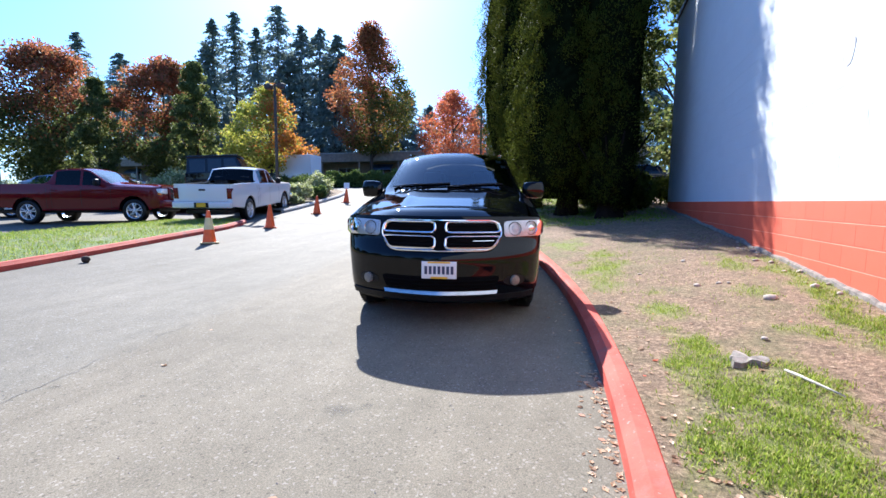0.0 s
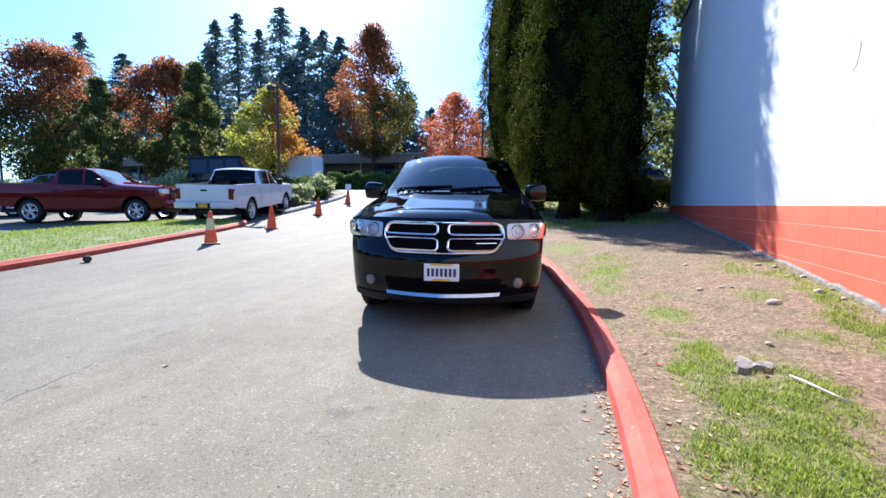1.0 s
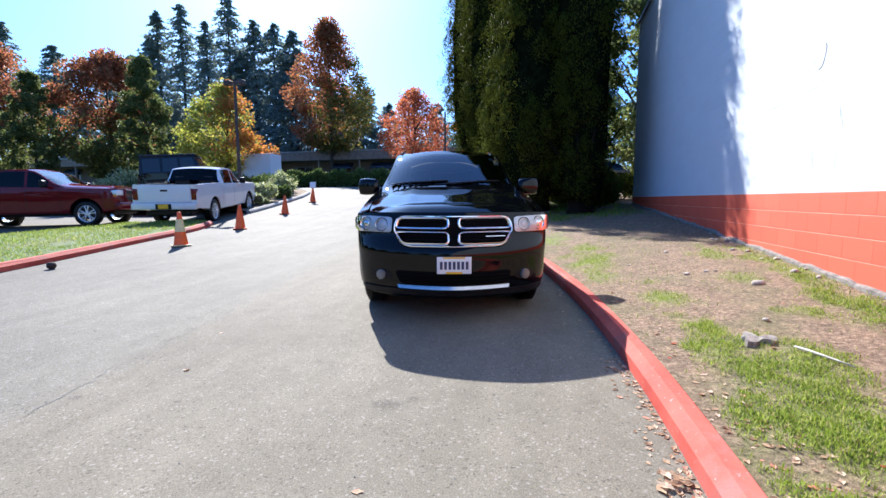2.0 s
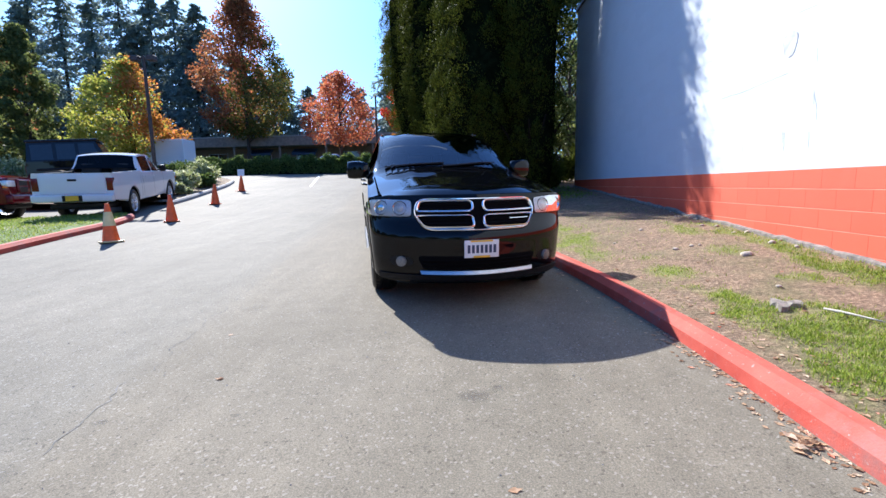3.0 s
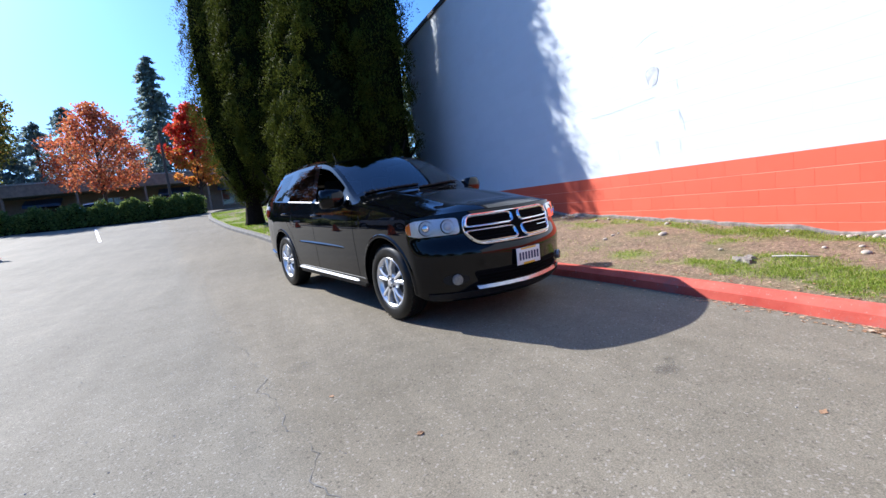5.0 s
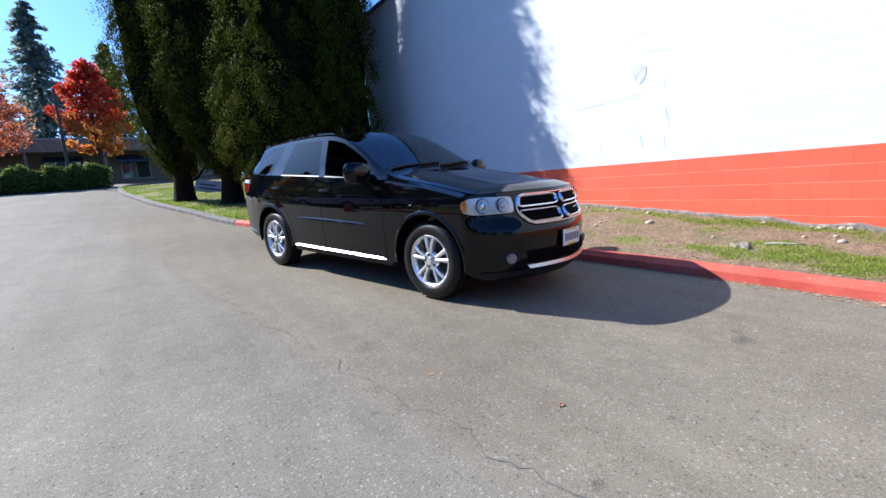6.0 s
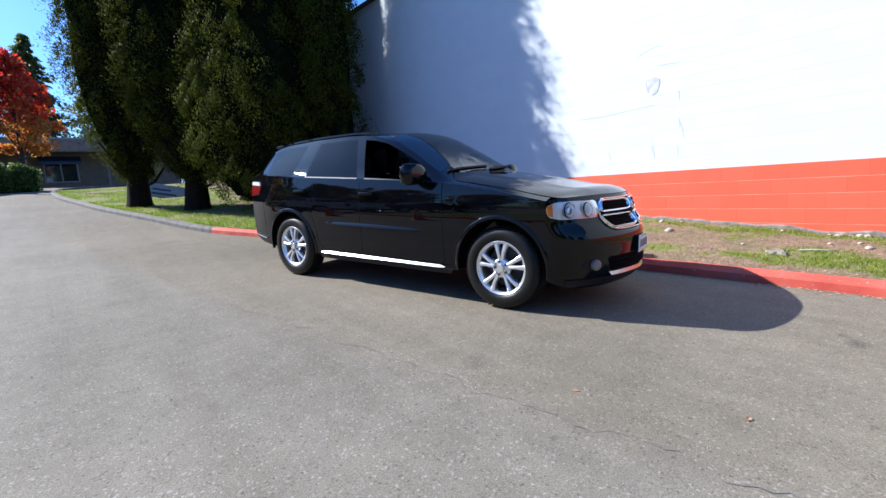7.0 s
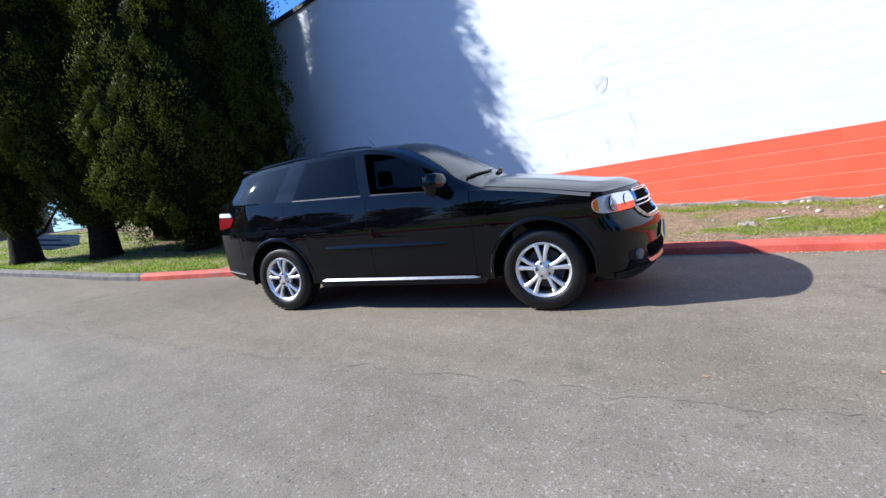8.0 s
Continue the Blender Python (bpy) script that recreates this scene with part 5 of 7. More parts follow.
def off_roader(matrix):
    """A tall square-cut four-door with upright glass and a spare wheel on the tail."""
    ob = new("off_road_vehicle")
    tagged(ob, "tall boxy dark blue off-road vehicle behind the white pickup", "car")
    ob.matrix_world = matrix
    bm = bmesh.new()
    edge = [(0.85, 0.62), (0.88, 0.9), (0.84, 1.26), (0.7, 1.34), (-0.7, 1.42), (-3.66, 1.44), (-3.7, 0.7), (-3.3, 0.6), (-3.2, 0.95), (-2.9, 1.08), (-2.5, 1.08), (-2.2, 0.95), (-2.1, 0.58), (-0.6, 0.58), (-0.5, 0.95), (-0.2, 1.08), (0.2, 1.08), (0.5, 0.95), (0.58, 0.62)]
    a = [bm.verts.new((x, -0.96, z)) for x, z in edge]
    b = [bm.verts.new((x, 0.96, z)) for x, z in edge]
    bm.faces.new(a)
    bm.faces.new(list(reversed(b)))
    for k in range(len(edge)):
        bm.faces.new((a[k - 1], a[k], b[k], b[k - 1]))
    bmesh.ops.recalc_face_normals(bm, faces=bm.faces)
    part("body", bm, NAVYP, ob)
    bm = bmesh.new()
    lo = [bm.verts.new(p) for p in ((-0.72, -0.93, 1.42), (-0.72, 0.93, 1.42), (-3.64, 0.93, 1.42), (-3.64, -0.93, 1.42))]
    hi = [bm.verts.new(p) for p in ((-1.12, -0.80, 2.2), (-1.12, 0.80, 2.2), (-3.56, 0.80, 2.2), (-3.56, -0.80, 2.2))]
    for k in range(4):
        bm.faces.new((lo[k], lo[(k + 1) % 4], hi[(k + 1) % 4], hi[k]))
    bmesh.ops.recalc_face_normals(bm, faces=bm.faces)
    part("cabin", bm, NAVYP, ob)
    bm = bmesh.new()
    box(bm, -3.62, -0.83, 2.19, -1.05, 0.83, 2.31, 0.05, 3)
    part("roof", bm, NAVYP, ob, smooth=True)
    for s in (-1, 1):
        for x0, x1 in ((-1.12, -1.75), (-1.88, -2.55), (-2.68, -3.45)):
            bm = bmesh.new()
            y = lambda z: s * (0.93 - 0.13 * (z - 1.42) / 0.78 + 0.008)
            quad(bm, (x0 + (0.12 if x0 > -1.2 else 0), y(1.5), 1.5), (x1, y(1.5), 1.5), (x1, y(2.12), 2.12), (x0 - (0.08 if x0 > -1.2 else 0), y(2.12), 2.12))
            part("side_window", bm, FARPANE, ob)
        for xc in (0.0, -2.7):
            bm = bmesh.new()
            box(bm, xc - 0.62, min(s * 0.9, s * 1.06), 1.06, xc + 0.62, max(s * 0.9, s * 1.06), 1.15, 0.03, 2)
            part("fender_flare", bm, TRIM, ob)
        bm = bmesh.new()
        box(bm, -0.95, min(s * 1.0, s * 1.2), 1.46, -0.83, max(s * 1.0, s * 1.2), 1.66, 0.03, 2)
        part("wing_mirror", bm, TRIM, ob)
        bm = bmesh.new()
        box(bm, -3.72, min(s * 0.7, s * 0.9), 1.0, -3.68, max(s * 0.7, s * 0.9), 1.3, 0.01)
        part("tail_lamp", bm, REDLENS, ob)
    bm = bmesh.new()
    quad(bm, (-0.75, -0.82, 1.48), (-0.75, 0.82, 1.48), (-1.07, 0.74, 2.13), (-1.07, -0.74, 2.13))
    part("windscreen", bm, FARPANE, ob)
    bm = bmesh.new()
    quad(bm, (-3.655, -0.78, 1.5), (-3.655, 0.78, 1.5), (-3.58, 0.7, 2.12), (-3.58, -0.7, 2.12))
    part("rear_window", bm, FARPANE, ob)
    for x0, x1 in ((0.82, 1.02), (-3.85, -3.66)):
        bm = bmesh.new()
        box(bm, x0, -0.95, 0.66, x1, 0.95, 0.86, 0.04, 2)
        part("bumper", bm, TRIM, ob)
    wheels(ob, ((0.0, -0.9), (-2.7, -0.9), (0.0, 0.9), (-2.7, 0.9)), 0.45, 0.23, 0.28)
    return ob


FARPANE = plain("dark_pane", (0.016, 0.021, 0.027), 0.08, spec=0.5)
off_roader(parked(-17.0, 21.3, 0.88, 0.475) @ Matrix.Diagonal((1.0, 1.0, 1.07, 1.0)))
make_car("silver_sedan", "silver sedan parked at the edge of the lot", SILVERP, parked(-23.5, 13.5, 0.85, 0.5), (1.05, 1.02, 1.0))
make_car("dark_sedan", "dark sedan parked behind the maroon pickup", NAVYP, parked(-23.4, 18.3, 0.7, 0.72))
make_car("far_sedan", "pale sedan parked below the trees", SILVERP, parked(-36.0, 24.0, 0.9, 0.3))
make_car("far_sedan", "pale sedan parked below the trees", SILVERP, parked(-31.0, 25.0, 0.9, 0.3))
make_car("white_car", "white car parked behind the hedge", WHITEP, parked(-11.4, 42.0, 0.98, -0.1), (1.05, 1.05, 1.15))
make_car("lot_car", "dark car parked in shade beyond the cypresses", NAVYP, parked(5.5, 33.5, 0.95, 0.1))

# ---- plants ----
rng = np.random.default_rng(7)


def unit(v):
    return v / np.maximum(1e-6, np.linalg.norm(v, axis=1, keepdims=True))


def leaf_mesh(name, centre, axis, length, width, mat, parent, facing=None, outward=None, soft=0.0):
    """Many small folded leaves, each an island of its own; outward rounds their shading into clumps."""
    n = len(centre)
    axis = unit(axis)
    hint = unit(rng.normal(size=(n, 3)))
    if facing is not None:
        hint = unit(facing + 0.45 * hint)
    side = unit(np.cross(axis, hint))
    nrm = np.cross(axis, side)
    L, W = length[:, None] * 0.5, width[:, None] * 0.5
    v = np.empty((n, 4, 3))
    v[:, 0] = centre - axis * L
    v[:, 1] = centre + side * W + nrm * W * 0.35
    v[:, 2] = centre + axis * L
    v[:, 3] = centre - side * W + nrm * W * 0.35
    me = bpy.data.meshes.new(name)
    me.vertices.add(n * 4)
    me.vertices.foreach_set("co", v.reshape(-1).astype(np.float32))
    me.loops.add(n * 4)
    me.loops.foreach_set("vertex_index", np.arange(n * 4, dtype=np.int32))
    me.polygons.add(n)
    me.polygons.foreach_set("loop_start", np.arange(0, n * 4, 4, dtype=np.int32))
    me.update(calc_edges=True)
    if outward is not None:
        flip = np.where(np.sum(nrm * outward, axis=1, keepdims=True) < 0, -1.0, 1.0)
        shading = unit(unit(outward) * soft + nrm * flip * (1 - soft))
        me.normals_split_custom_set_from_vertices(np.repeat(shading, 4, axis=0).tolist())
    me.materials.append(mat)
    ob = new(name, me)
    if parent is not None:
        ob.parent = parent
    return ob


def tube(bm, pts, radii, seg=8):
    rings = []
    for i, (p, r) in enumerate(zip(pts, radii)):
        a, b = Vector(pts[max(0, i - 1)]), Vector(pts[min(len(pts) - 1, i + 1)])
        d = (b - a).normalized()
        u = d.orthogonal().normalized()
        w = d.cross(u)
        rings.append([bm.verts.new(Vector(p) + (u * math.cos(t) + w * math.sin(t)) * r) for t in steps(0, 2 * math.pi, seg)[:-1]])
    for a, b in zip(rings, rings[1:]):
        for k in range(seg):
            bm.faces.new((a[k], a[(k + 1) % seg], b[(k + 1) % seg], b[k]))
    bm.faces.new(rings[-1])
    return bm


TAPERED = (0.28, 0.48, 0.78, 1.0, 0.97, 0.8, 0.5, 0.05)
BROAD = (0.6, 0.86, 1.0, 0.93, 0.7, 0.55, 0.35, 0.05)
NARROW = (0.6, 0.85, 1.0, 1.0, 0.95, 0.8, 0.5, 0.05)
TOPHEAVY = (0.6, 0.75, 0.8, 0.82, 0.92, 1.0, 0.75, 0.08)


def cypress(x, y, height, radius, leaves_n, label, low=0.9, seed=0, shape=TAPERED, clumps=420, deep=1.0):
    """A dense columnar evergreen: thick trunk, near-black core standing in for inner shade, lumpy outer sprays."""
    g = np.random.default_rng(seed)
    tree = new("cypress_tree")
    tagged(tree, label, "tree", "cypresses beside the wall")
    tree.location = (x, y, verge_z(x, y) - 0.03)
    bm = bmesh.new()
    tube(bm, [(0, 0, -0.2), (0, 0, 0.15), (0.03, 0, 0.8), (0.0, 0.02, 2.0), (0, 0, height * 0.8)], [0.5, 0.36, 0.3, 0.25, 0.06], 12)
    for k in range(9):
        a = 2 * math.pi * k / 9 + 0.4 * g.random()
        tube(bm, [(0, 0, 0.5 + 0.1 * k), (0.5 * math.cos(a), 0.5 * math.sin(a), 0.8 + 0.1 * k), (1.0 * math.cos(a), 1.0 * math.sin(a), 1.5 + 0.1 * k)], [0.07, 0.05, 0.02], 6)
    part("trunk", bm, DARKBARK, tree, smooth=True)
    levels = (0, 0.05, 0.14, 0.3, 0.5, 0.75, 0.9, 1.0)
    prof = lambda t: radius * np.interp(t, levels, shape)
    # solid core that blocks light; its near-black colour is the crown's inner shade
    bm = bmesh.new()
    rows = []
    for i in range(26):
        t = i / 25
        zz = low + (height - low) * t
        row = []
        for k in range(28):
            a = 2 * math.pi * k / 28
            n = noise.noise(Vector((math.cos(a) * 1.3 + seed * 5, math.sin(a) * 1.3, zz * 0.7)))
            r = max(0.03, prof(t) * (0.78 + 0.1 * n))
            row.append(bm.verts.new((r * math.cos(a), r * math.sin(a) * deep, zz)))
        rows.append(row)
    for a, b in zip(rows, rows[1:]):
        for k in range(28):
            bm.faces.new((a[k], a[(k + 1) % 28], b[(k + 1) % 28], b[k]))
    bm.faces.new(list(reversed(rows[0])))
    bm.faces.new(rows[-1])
    part("inner_crown", bm, SHADE_CORE, tree, smooth=True)
    tc = g.random(clumps) ** 0.9
    ac = g.random(clumps) * 2 * np.pi
    cs = 0.17 + 0.33 * g.random(clumps) ** 1.5
    rc = np.maximum(0.05, prof(tc) * (0.70 + 0.36 * g.random(clumps) ** 1.3) - cs * 0.3)
    cc = np.stack([rc * np.cos(ac), rc * np.sin(ac) * deep, low + (height - low) * tc], 1)
    which = g.integers(0, clumps, leaves_n)
    d = unit(g.normal(size=(leaves_n, 3)))
    out = np.stack([np.cos(ac[which]), np.sin(ac[which]), 0 * ac[which]], 1)
    back = np.sum(d * out, axis=1)
    d = np.where((back < -0.2)[:, None], d - 2 * back[:, None] * out, d)
    shell = d.copy()
    d[:, 2] = d[:, 2] * 1.7
    taper = np.clip(1.15 - 0.45 * d[:, 2], 0.35, 1.3)
    d[:, :2] *= taper[:, None]
    pos = cc[which] + d * (cs[which] * (0.55 + 0.5 * g.random(leaves_n)))[:, None]
    axis = d * 0.35 + out * 0.2 + np.array([0, 0, 0.75]) + g.normal(size=(leaves_n, 3)) * 0.4
    size = 0.038 + 0.05 * g.random(leaves_n)
    turned = shell * np.array([1, 1, 0.8]) + out * 0.45
    leaf_mesh("crown", pos, axis, size, size * 0.4, CYPRESS, tree, shell * 0.5, turned, 0.8)
    return tree


def broadleaf(name, label, x, y, z, height, radius, bottom, mats, n, leaf=0.26, seed=0, squash=1.0, split=None, clumps=70, trunk=0.16, pointed=0.0, cat="tree"):
    """Trunk, limbs and a crown of clumped leaves with gaps."""
    g = np.random.default_rng(seed + 100)
    tree = new(name)
    tagged(tree, label, cat)
    tree.location = (x, y, z)
    bm = bmesh.new()
    tube(bm, [(0, 0, -0.2), (0, 0, bottom * 0.5), (0.05, 0.02, bottom), (0, 0, height * 0.9)], [trunk * 1.3, trunk, trunk * 0.9, 0.03], 8)
    mid = (height + bottom) / 2
    half = (height - bottom) / 2
    t = g.random(clumps)
    a = g.random(clumps) * 2 * np.pi
    zz = bottom + (height - bottom) * t
    shape = np.sqrt(np.maximum(0.03, 1 - (2 * t - 1) ** 2)) * (1 - pointed) + pointed * np.minimum(1, 1.9 * (1 - t)) * np.minimum(1, t * 5 + 0.3)
    rr = radius * shape * np.sqrt(g.random(clumps)) * 0.98
    cc = np.stack([rr * np.cos(a), rr * np.sin(a) * squash, zz], 1)
    for k in range(min(clumps, 26)):
        p = cc[k]
        z0 = max(bottom * 0.8, p[2] - 0.9 * rr[k] - 0.3)
        tube(bm, [(0, 0, z0), (p[0] * 0.5, p[1] * 0.5, z0 + (p[2] - z0) * 0.65), tuple(p)], [trunk * 0.4, trunk * 0.25, 0.012], 5)
    part("trunk", bm, BARK, tree, smooth=True)
    which = g.integers(0, clumps, n)
    cs = radius * (0.17 + 0.14 * g.random(clumps))
    d = unit(g.normal(size=(n, 3)))
    pos = cc[which] + d * (cs[which] * g.random(n) ** 0.4)[:, None] * np.array([1, 1, 0.75])
    axis = d + g.normal(size=(n, 3)) * 0.6
    size = leaf * (0.7 + 0.6 * g.random(n))
    if split is None:
        leaf_mesh("crown", pos, axis, size, size * 0.75, mats[0], tree)
    else:
        sel = split(pos / np.array([radius, radius, height]) + g.normal(size=(n, 3)) * 0.09)
        for m, keep in zip(mats, (~sel, sel)):
            leaf_mesh("crown", pos[keep], axis[keep], size[keep], size[keep] * 0.75, m, tree)
    return tree


def fir(x, y, z, height, radius, n, seed=0, spray=0.9, gap=0.0, label="tall dark fir tree behind the lot", mat=None):
    """A tall conifer: whorls of drooping boughs round a straight stem."""
    g = np.random.default_rng(seed + 300)
    tree = new("fir_tree")
    tagged(tree, label, "tree", "firs behind the lot")
    tree.location = (x, y, z)
    bm = bmesh.new()
    tube(bm, [(0, 0, -0.3), (0, 0, height * 0.5), (0, 0, height)], [0.4, 0.22, 0.03], 8)
    part("trunk", bm, BARK, tree, smooth=True)
    boughs = int(height * 16)
    tb = 0.12 + 0.87 * g.random(boughs) ** 0.9
    ab = g.random(boughs) * 2 * np.pi
    lb = radius * (1.02 - tb) ** 0.72 * (0.4 + 0.75 * g.random(boughs) ** 1.2)
    if gap:
        lb *= np.where(g.random(boughs) < gap, 0.35, 1.0)
    which = g.integers(0, boughs, n)
    u = g.random(n) ** 0.6
    r = lb[which] * u
    pos = np.stack([r * np.cos(ab[which]), r * np.sin(ab[which]), height * tb[which] - 0.35 * r * u + 0.1 * r], 1)
    pos += g.normal(size=(n, 3)) * np.array([0.22, 0.22, 0.13]) * (0.4 + lb[which] / radius)[:, None]
    axis = np.stack([np.cos(ab[which]), np.sin(ab[which]), -0.45 + 0 * u], 1) + g.normal(size=(n, 3)) * 0.5
    size = spray * (0.5 + 0.6 * g.random(n))
    leaf_mesh("foliage", pos, axis, size, size * 0.5, mat or CONIFER_HAZE, tree)
    return tree


def shrub(name, label, x, y, z, rx, ry, h, mat, n, leaf=0.1, seed=0, rot=0, cat="shrub"):
    g = np.random.default_rng(seed + 500)
    ob = new(name)
    tagged(ob, label, cat)
    ob.matrix_world = pose(x, y, z, 0, 0, rot)
    bm = bmesh.new()
    for k in range(9):
        a = 2 * math.pi * k / 9
        tube(bm, [(0.1 * math.cos(a), 0.1 * math.sin(a), -0.05), (0.4 * rx * math.cos(a), 0.4 * ry * math.sin(a), h * 0.4), (0.75 * rx * math.cos(a), 0.75 * ry * math.sin(a), h * 0.75)], [0.02, 0.014, 0.006], 5)
    part("stems", bm, BARK, ob, smooth=True)
    k = max(14, int(8 * rx * ry))
    a, q = g.random(k) * 2 * np.pi, np.sqrt(g.random(k))
    cc = np.stack([rx * 0.85 * q * np.cos(a), ry * 0.85 * q * np.sin(a), h * (0.25 + 0.6 * g.random(k) * (1 - 0.5 * q))], 1)
    which = g.integers(0, k, n)
    d = unit(g.normal(size=(n, 3)))
    pos = cc[which] + d * (0.28 * h * (0.4 + 0.6 * g.random(n)))[:, None]
    pos[:, 2] = np.maximum(0.03, pos[:, 2])
    size = leaf * (0.6 + 0.8 * g.random(n))
    leaf_mesh("leaves", pos, d + g.normal(size=(n, 3)) * 0.5, size, size * 0.6, mat, ob)
    return ob


# almost black, in place of the shade deep between leaves
SHADE_CORE = plain("cypress_shade", (0.006, 0.009, 0.004), 1.0, vary=0.5, scale=6, spec=0.0)
cypress(-0.3, 14.75, 13.2, 1.84, 230000, "broad dark green columnar cypress near the white wall", 0.5, 1, BROAD, 760, 1.3)
cypress(0.9, 13.2, 12.4, 1.06, 95000, "narrow dark cypress crowded against the white wall", 0.4, 4, TOPHEAVY, 360)
# third one is an added tree, hidden from view, blocking sun from the wall end
cypress(0.35, 18.4, 13.0, 1.5, 40000, "hidden cypress added to keep sun off the wall end", 0.5, 5, NARROW, 300)
cypress(-1.65, 17.15, 12.0, 1.56, 140000, "dark green columnar cypress on the verge", 1.1, 2, TAPERED, 600, 0.68)
cypress(-2.85, 19.35, 12.0, 1.48, 115000, "slender dark green cypress at the end of the row", 1.0, 3, TAPERED, 480, 0.68)
for i, (x, y, r) in enumerate(((1.7, 15.6, 0.8), (0.7, 16.7, 1.0), (1.3, 17.5, 1.1), (3.4, 17.2, 1.2))):
    shrub("dark_shrub", "low dark evergreen shrub in deep shade by the wall", x, y, verge_z(min(x, 2.6), y) - 0.03, r, r, 1.1 + 0.2 * i, CYPRESS, 5000, 0.13, 20 + i)

MAPLE = lambda p: (p[:, 0] * 0.9 - p[:, 2] * 1.5 + 0.72) > 0
broadleaf("maple_tree", "tall maple turning from green to rust red", -25.9, 52.0, road_z(52), 19.2, 5.0, 4.5, (MIXEDRED, GREENTURN), 24000, 0.27, 1, 1.0, MAPLE, 260, 0.2, 0.75)
broadleaf("red_maple", "spreading red maple behind the hedge", -13.4, 45.6, road_z(46), 9.4, 3.6, 2.9, (REDLEAF,), 8000, 0.21, 2, 1.0, None, 150, 0.14, 0.6)
broadleaf("yellow_maple", "maple in yellow-green and orange leaf", -23.4, 30.0, road_z(30), 7.4, 3.3, 1.7, (YELLOWLEAF, ORANGELEAF), 13000, 0.19, 3, 1.0, lambda p: p[:, 0] * 0.9 + p[:, 2] * 0.35 > 0.44, 80, 0.13, 0.8)
broadleaf("crimson_maple", "bright crimson maple with orange lower leaves", -6.1, 42.0, road_z(42), 8.4, 2.3, 2.3, (CRIMSONLEAF, ORANGELEAF), 7000, 0.25, 4, 1.0, lambda p: p[:, 2] < 0.55, 90, 0.13, 0.55)
broadleaf("hornbeam_tree", "narrow upright green street tree", -28.6, 28.0, road_z(28), 9.4, 1.7, 0.9, (GREENLEAF,), 15000, 0.18, 5, 1.0, None, 150, 0.12, 0.35)
broadleaf("hornbeam_tree", "narrow upright green street tree", -39.2, 28.0, road_z(28), 9.0, 1.8, 0.9, (GREENLEAF,), 15000, 0.18, 6, 1.0, None, 150, 0.12, 0.35)
broadleaf("turning_tree", "large dark tree with reddening crown", -37.5, 33.0, road_z(33), 11.2, 4.2, 1.2, (GREENLEAF, MIXEDLEAF), 24000, 0.24, 7, 1.0, lambda p: p[:, 2] > 0.46, 150, 0.18, 0.2)
broadleaf("turning_tree", "large green tree with orange upper leaves", -50.0, 31.0, road_z(31), 13.0, 5.6, 0.8, (GREENLEAF, MIXEDLEAF), 30000, 0.26, 8, 1.0, lambda p: p[:, 2] + 0.25 * p[:, 0] > 0.62, 200, 0.22, 0.1)
# out of view on the left, added for reflections
broadleaf("turning_tree", "large green tree with orange upper leaves", -58.0, 22.0, road_z(22), 12.6, 5.5, 0.8, (GREENLEAF, MIXEDLEAF), 22000, 0.3, 9, 1.0, lambda p: p[:, 2] > 0.68, 240, 0.22, 0.1)
# trees added out of view, left and behind, to darken the car's reflections
for i, (x, y, h, r) in enumerate(((-62.0, 10.0, 14.0, 6.0), (-60.0, -4.0, 13.0, 6.0), (-56.0, -18.0, 14.0, 6.5), (-46.0, -32.0, 13.5, 6.5), (-30.0, -42.0, 14.0, 6.5), (-14.0, -46.0, 14.0, 6.5), (2.0, -44.0, 13.0, 6.0), (14.0, -38.0, 13.0, 6.0))):
    broadleaf("green_tree", "large green tree added out of view round the lot", x, y, lot_z(x, y), h, r, 1.0, (GREENLEAF,), 5000, 0.7, 30 + i, 1.0, None, 80, 0.25, 0.1)
FIRS = ((-72, 71, 18.5, 4.6, 0), (-64, 70, 15.9, 4.2, 0), (-85, 70, 17.0, 4.6, 0), (-54, 70, 15.0, 4.2, 0), (-99.6, 68.0, 31.9, 6.2, 0), (-88.3, 68.0, 26.8, 6.2, 0), (-67.0, 68.2, 26.6, 5.5, 0.1), (-65.4, 68.0, 30.8, 5.2, 0.15),
        (-60.6, 68.0, 31.4, 5.2, 0.15), (-56.0, 68.2, 28.2, 4.6, 0.25), (-51.5, 68.0, 31.4, 6.3, 0), (-47.0, 68.2, 27.7, 5.7, 0), (-43.4, 68.0, 26.9, 6.3, 0), (-39.8, 68.0, 25.3, 5.6, 0), (-72.5, 69.3, 24.4, 5.9, 0), (-79.1, 70.4, 23.2, 5.9, 0),
        (-91.2, 70.4, 22.1, 5.9, 0), (-107.5, 68.0, 25.1, 6.8, 0), (-49.4, 68.0, 22.7, 5.8, 0), (-40.6, 68.0, 21.3, 5.7, 0), (-35.1, 69.3, 18.9, 5.3, 0), (-31.2, 68.2, 16.1, 5.1, 0), (-28.3, 68.0, 15.8, 4.7, 0), (-24.1, 68.2, 13.4, 4.6, 0),
        (-20.9, 68.0, 14.9, 4.5, 0), (-16.4, 68.2, 12.8, 4.4, 0), (-12.5, 70.4, 12.3, 4.4, 0), (-11.3, 67, 20.5, 3.6, 0.1), (-5.4, 68.2, 14.5, 4.2, 0), (0.8, 68.0, 17.8, 4.9, 0), (6.9, 68.0, 18.3, 5.0, 0), (14.8, 68.0, 18.5, 5.3, 0),
        (23.0, 68.0, 18.0, 5.5, 0))
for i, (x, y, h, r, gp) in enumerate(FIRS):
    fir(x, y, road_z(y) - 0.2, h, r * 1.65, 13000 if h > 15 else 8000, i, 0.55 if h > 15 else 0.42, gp)
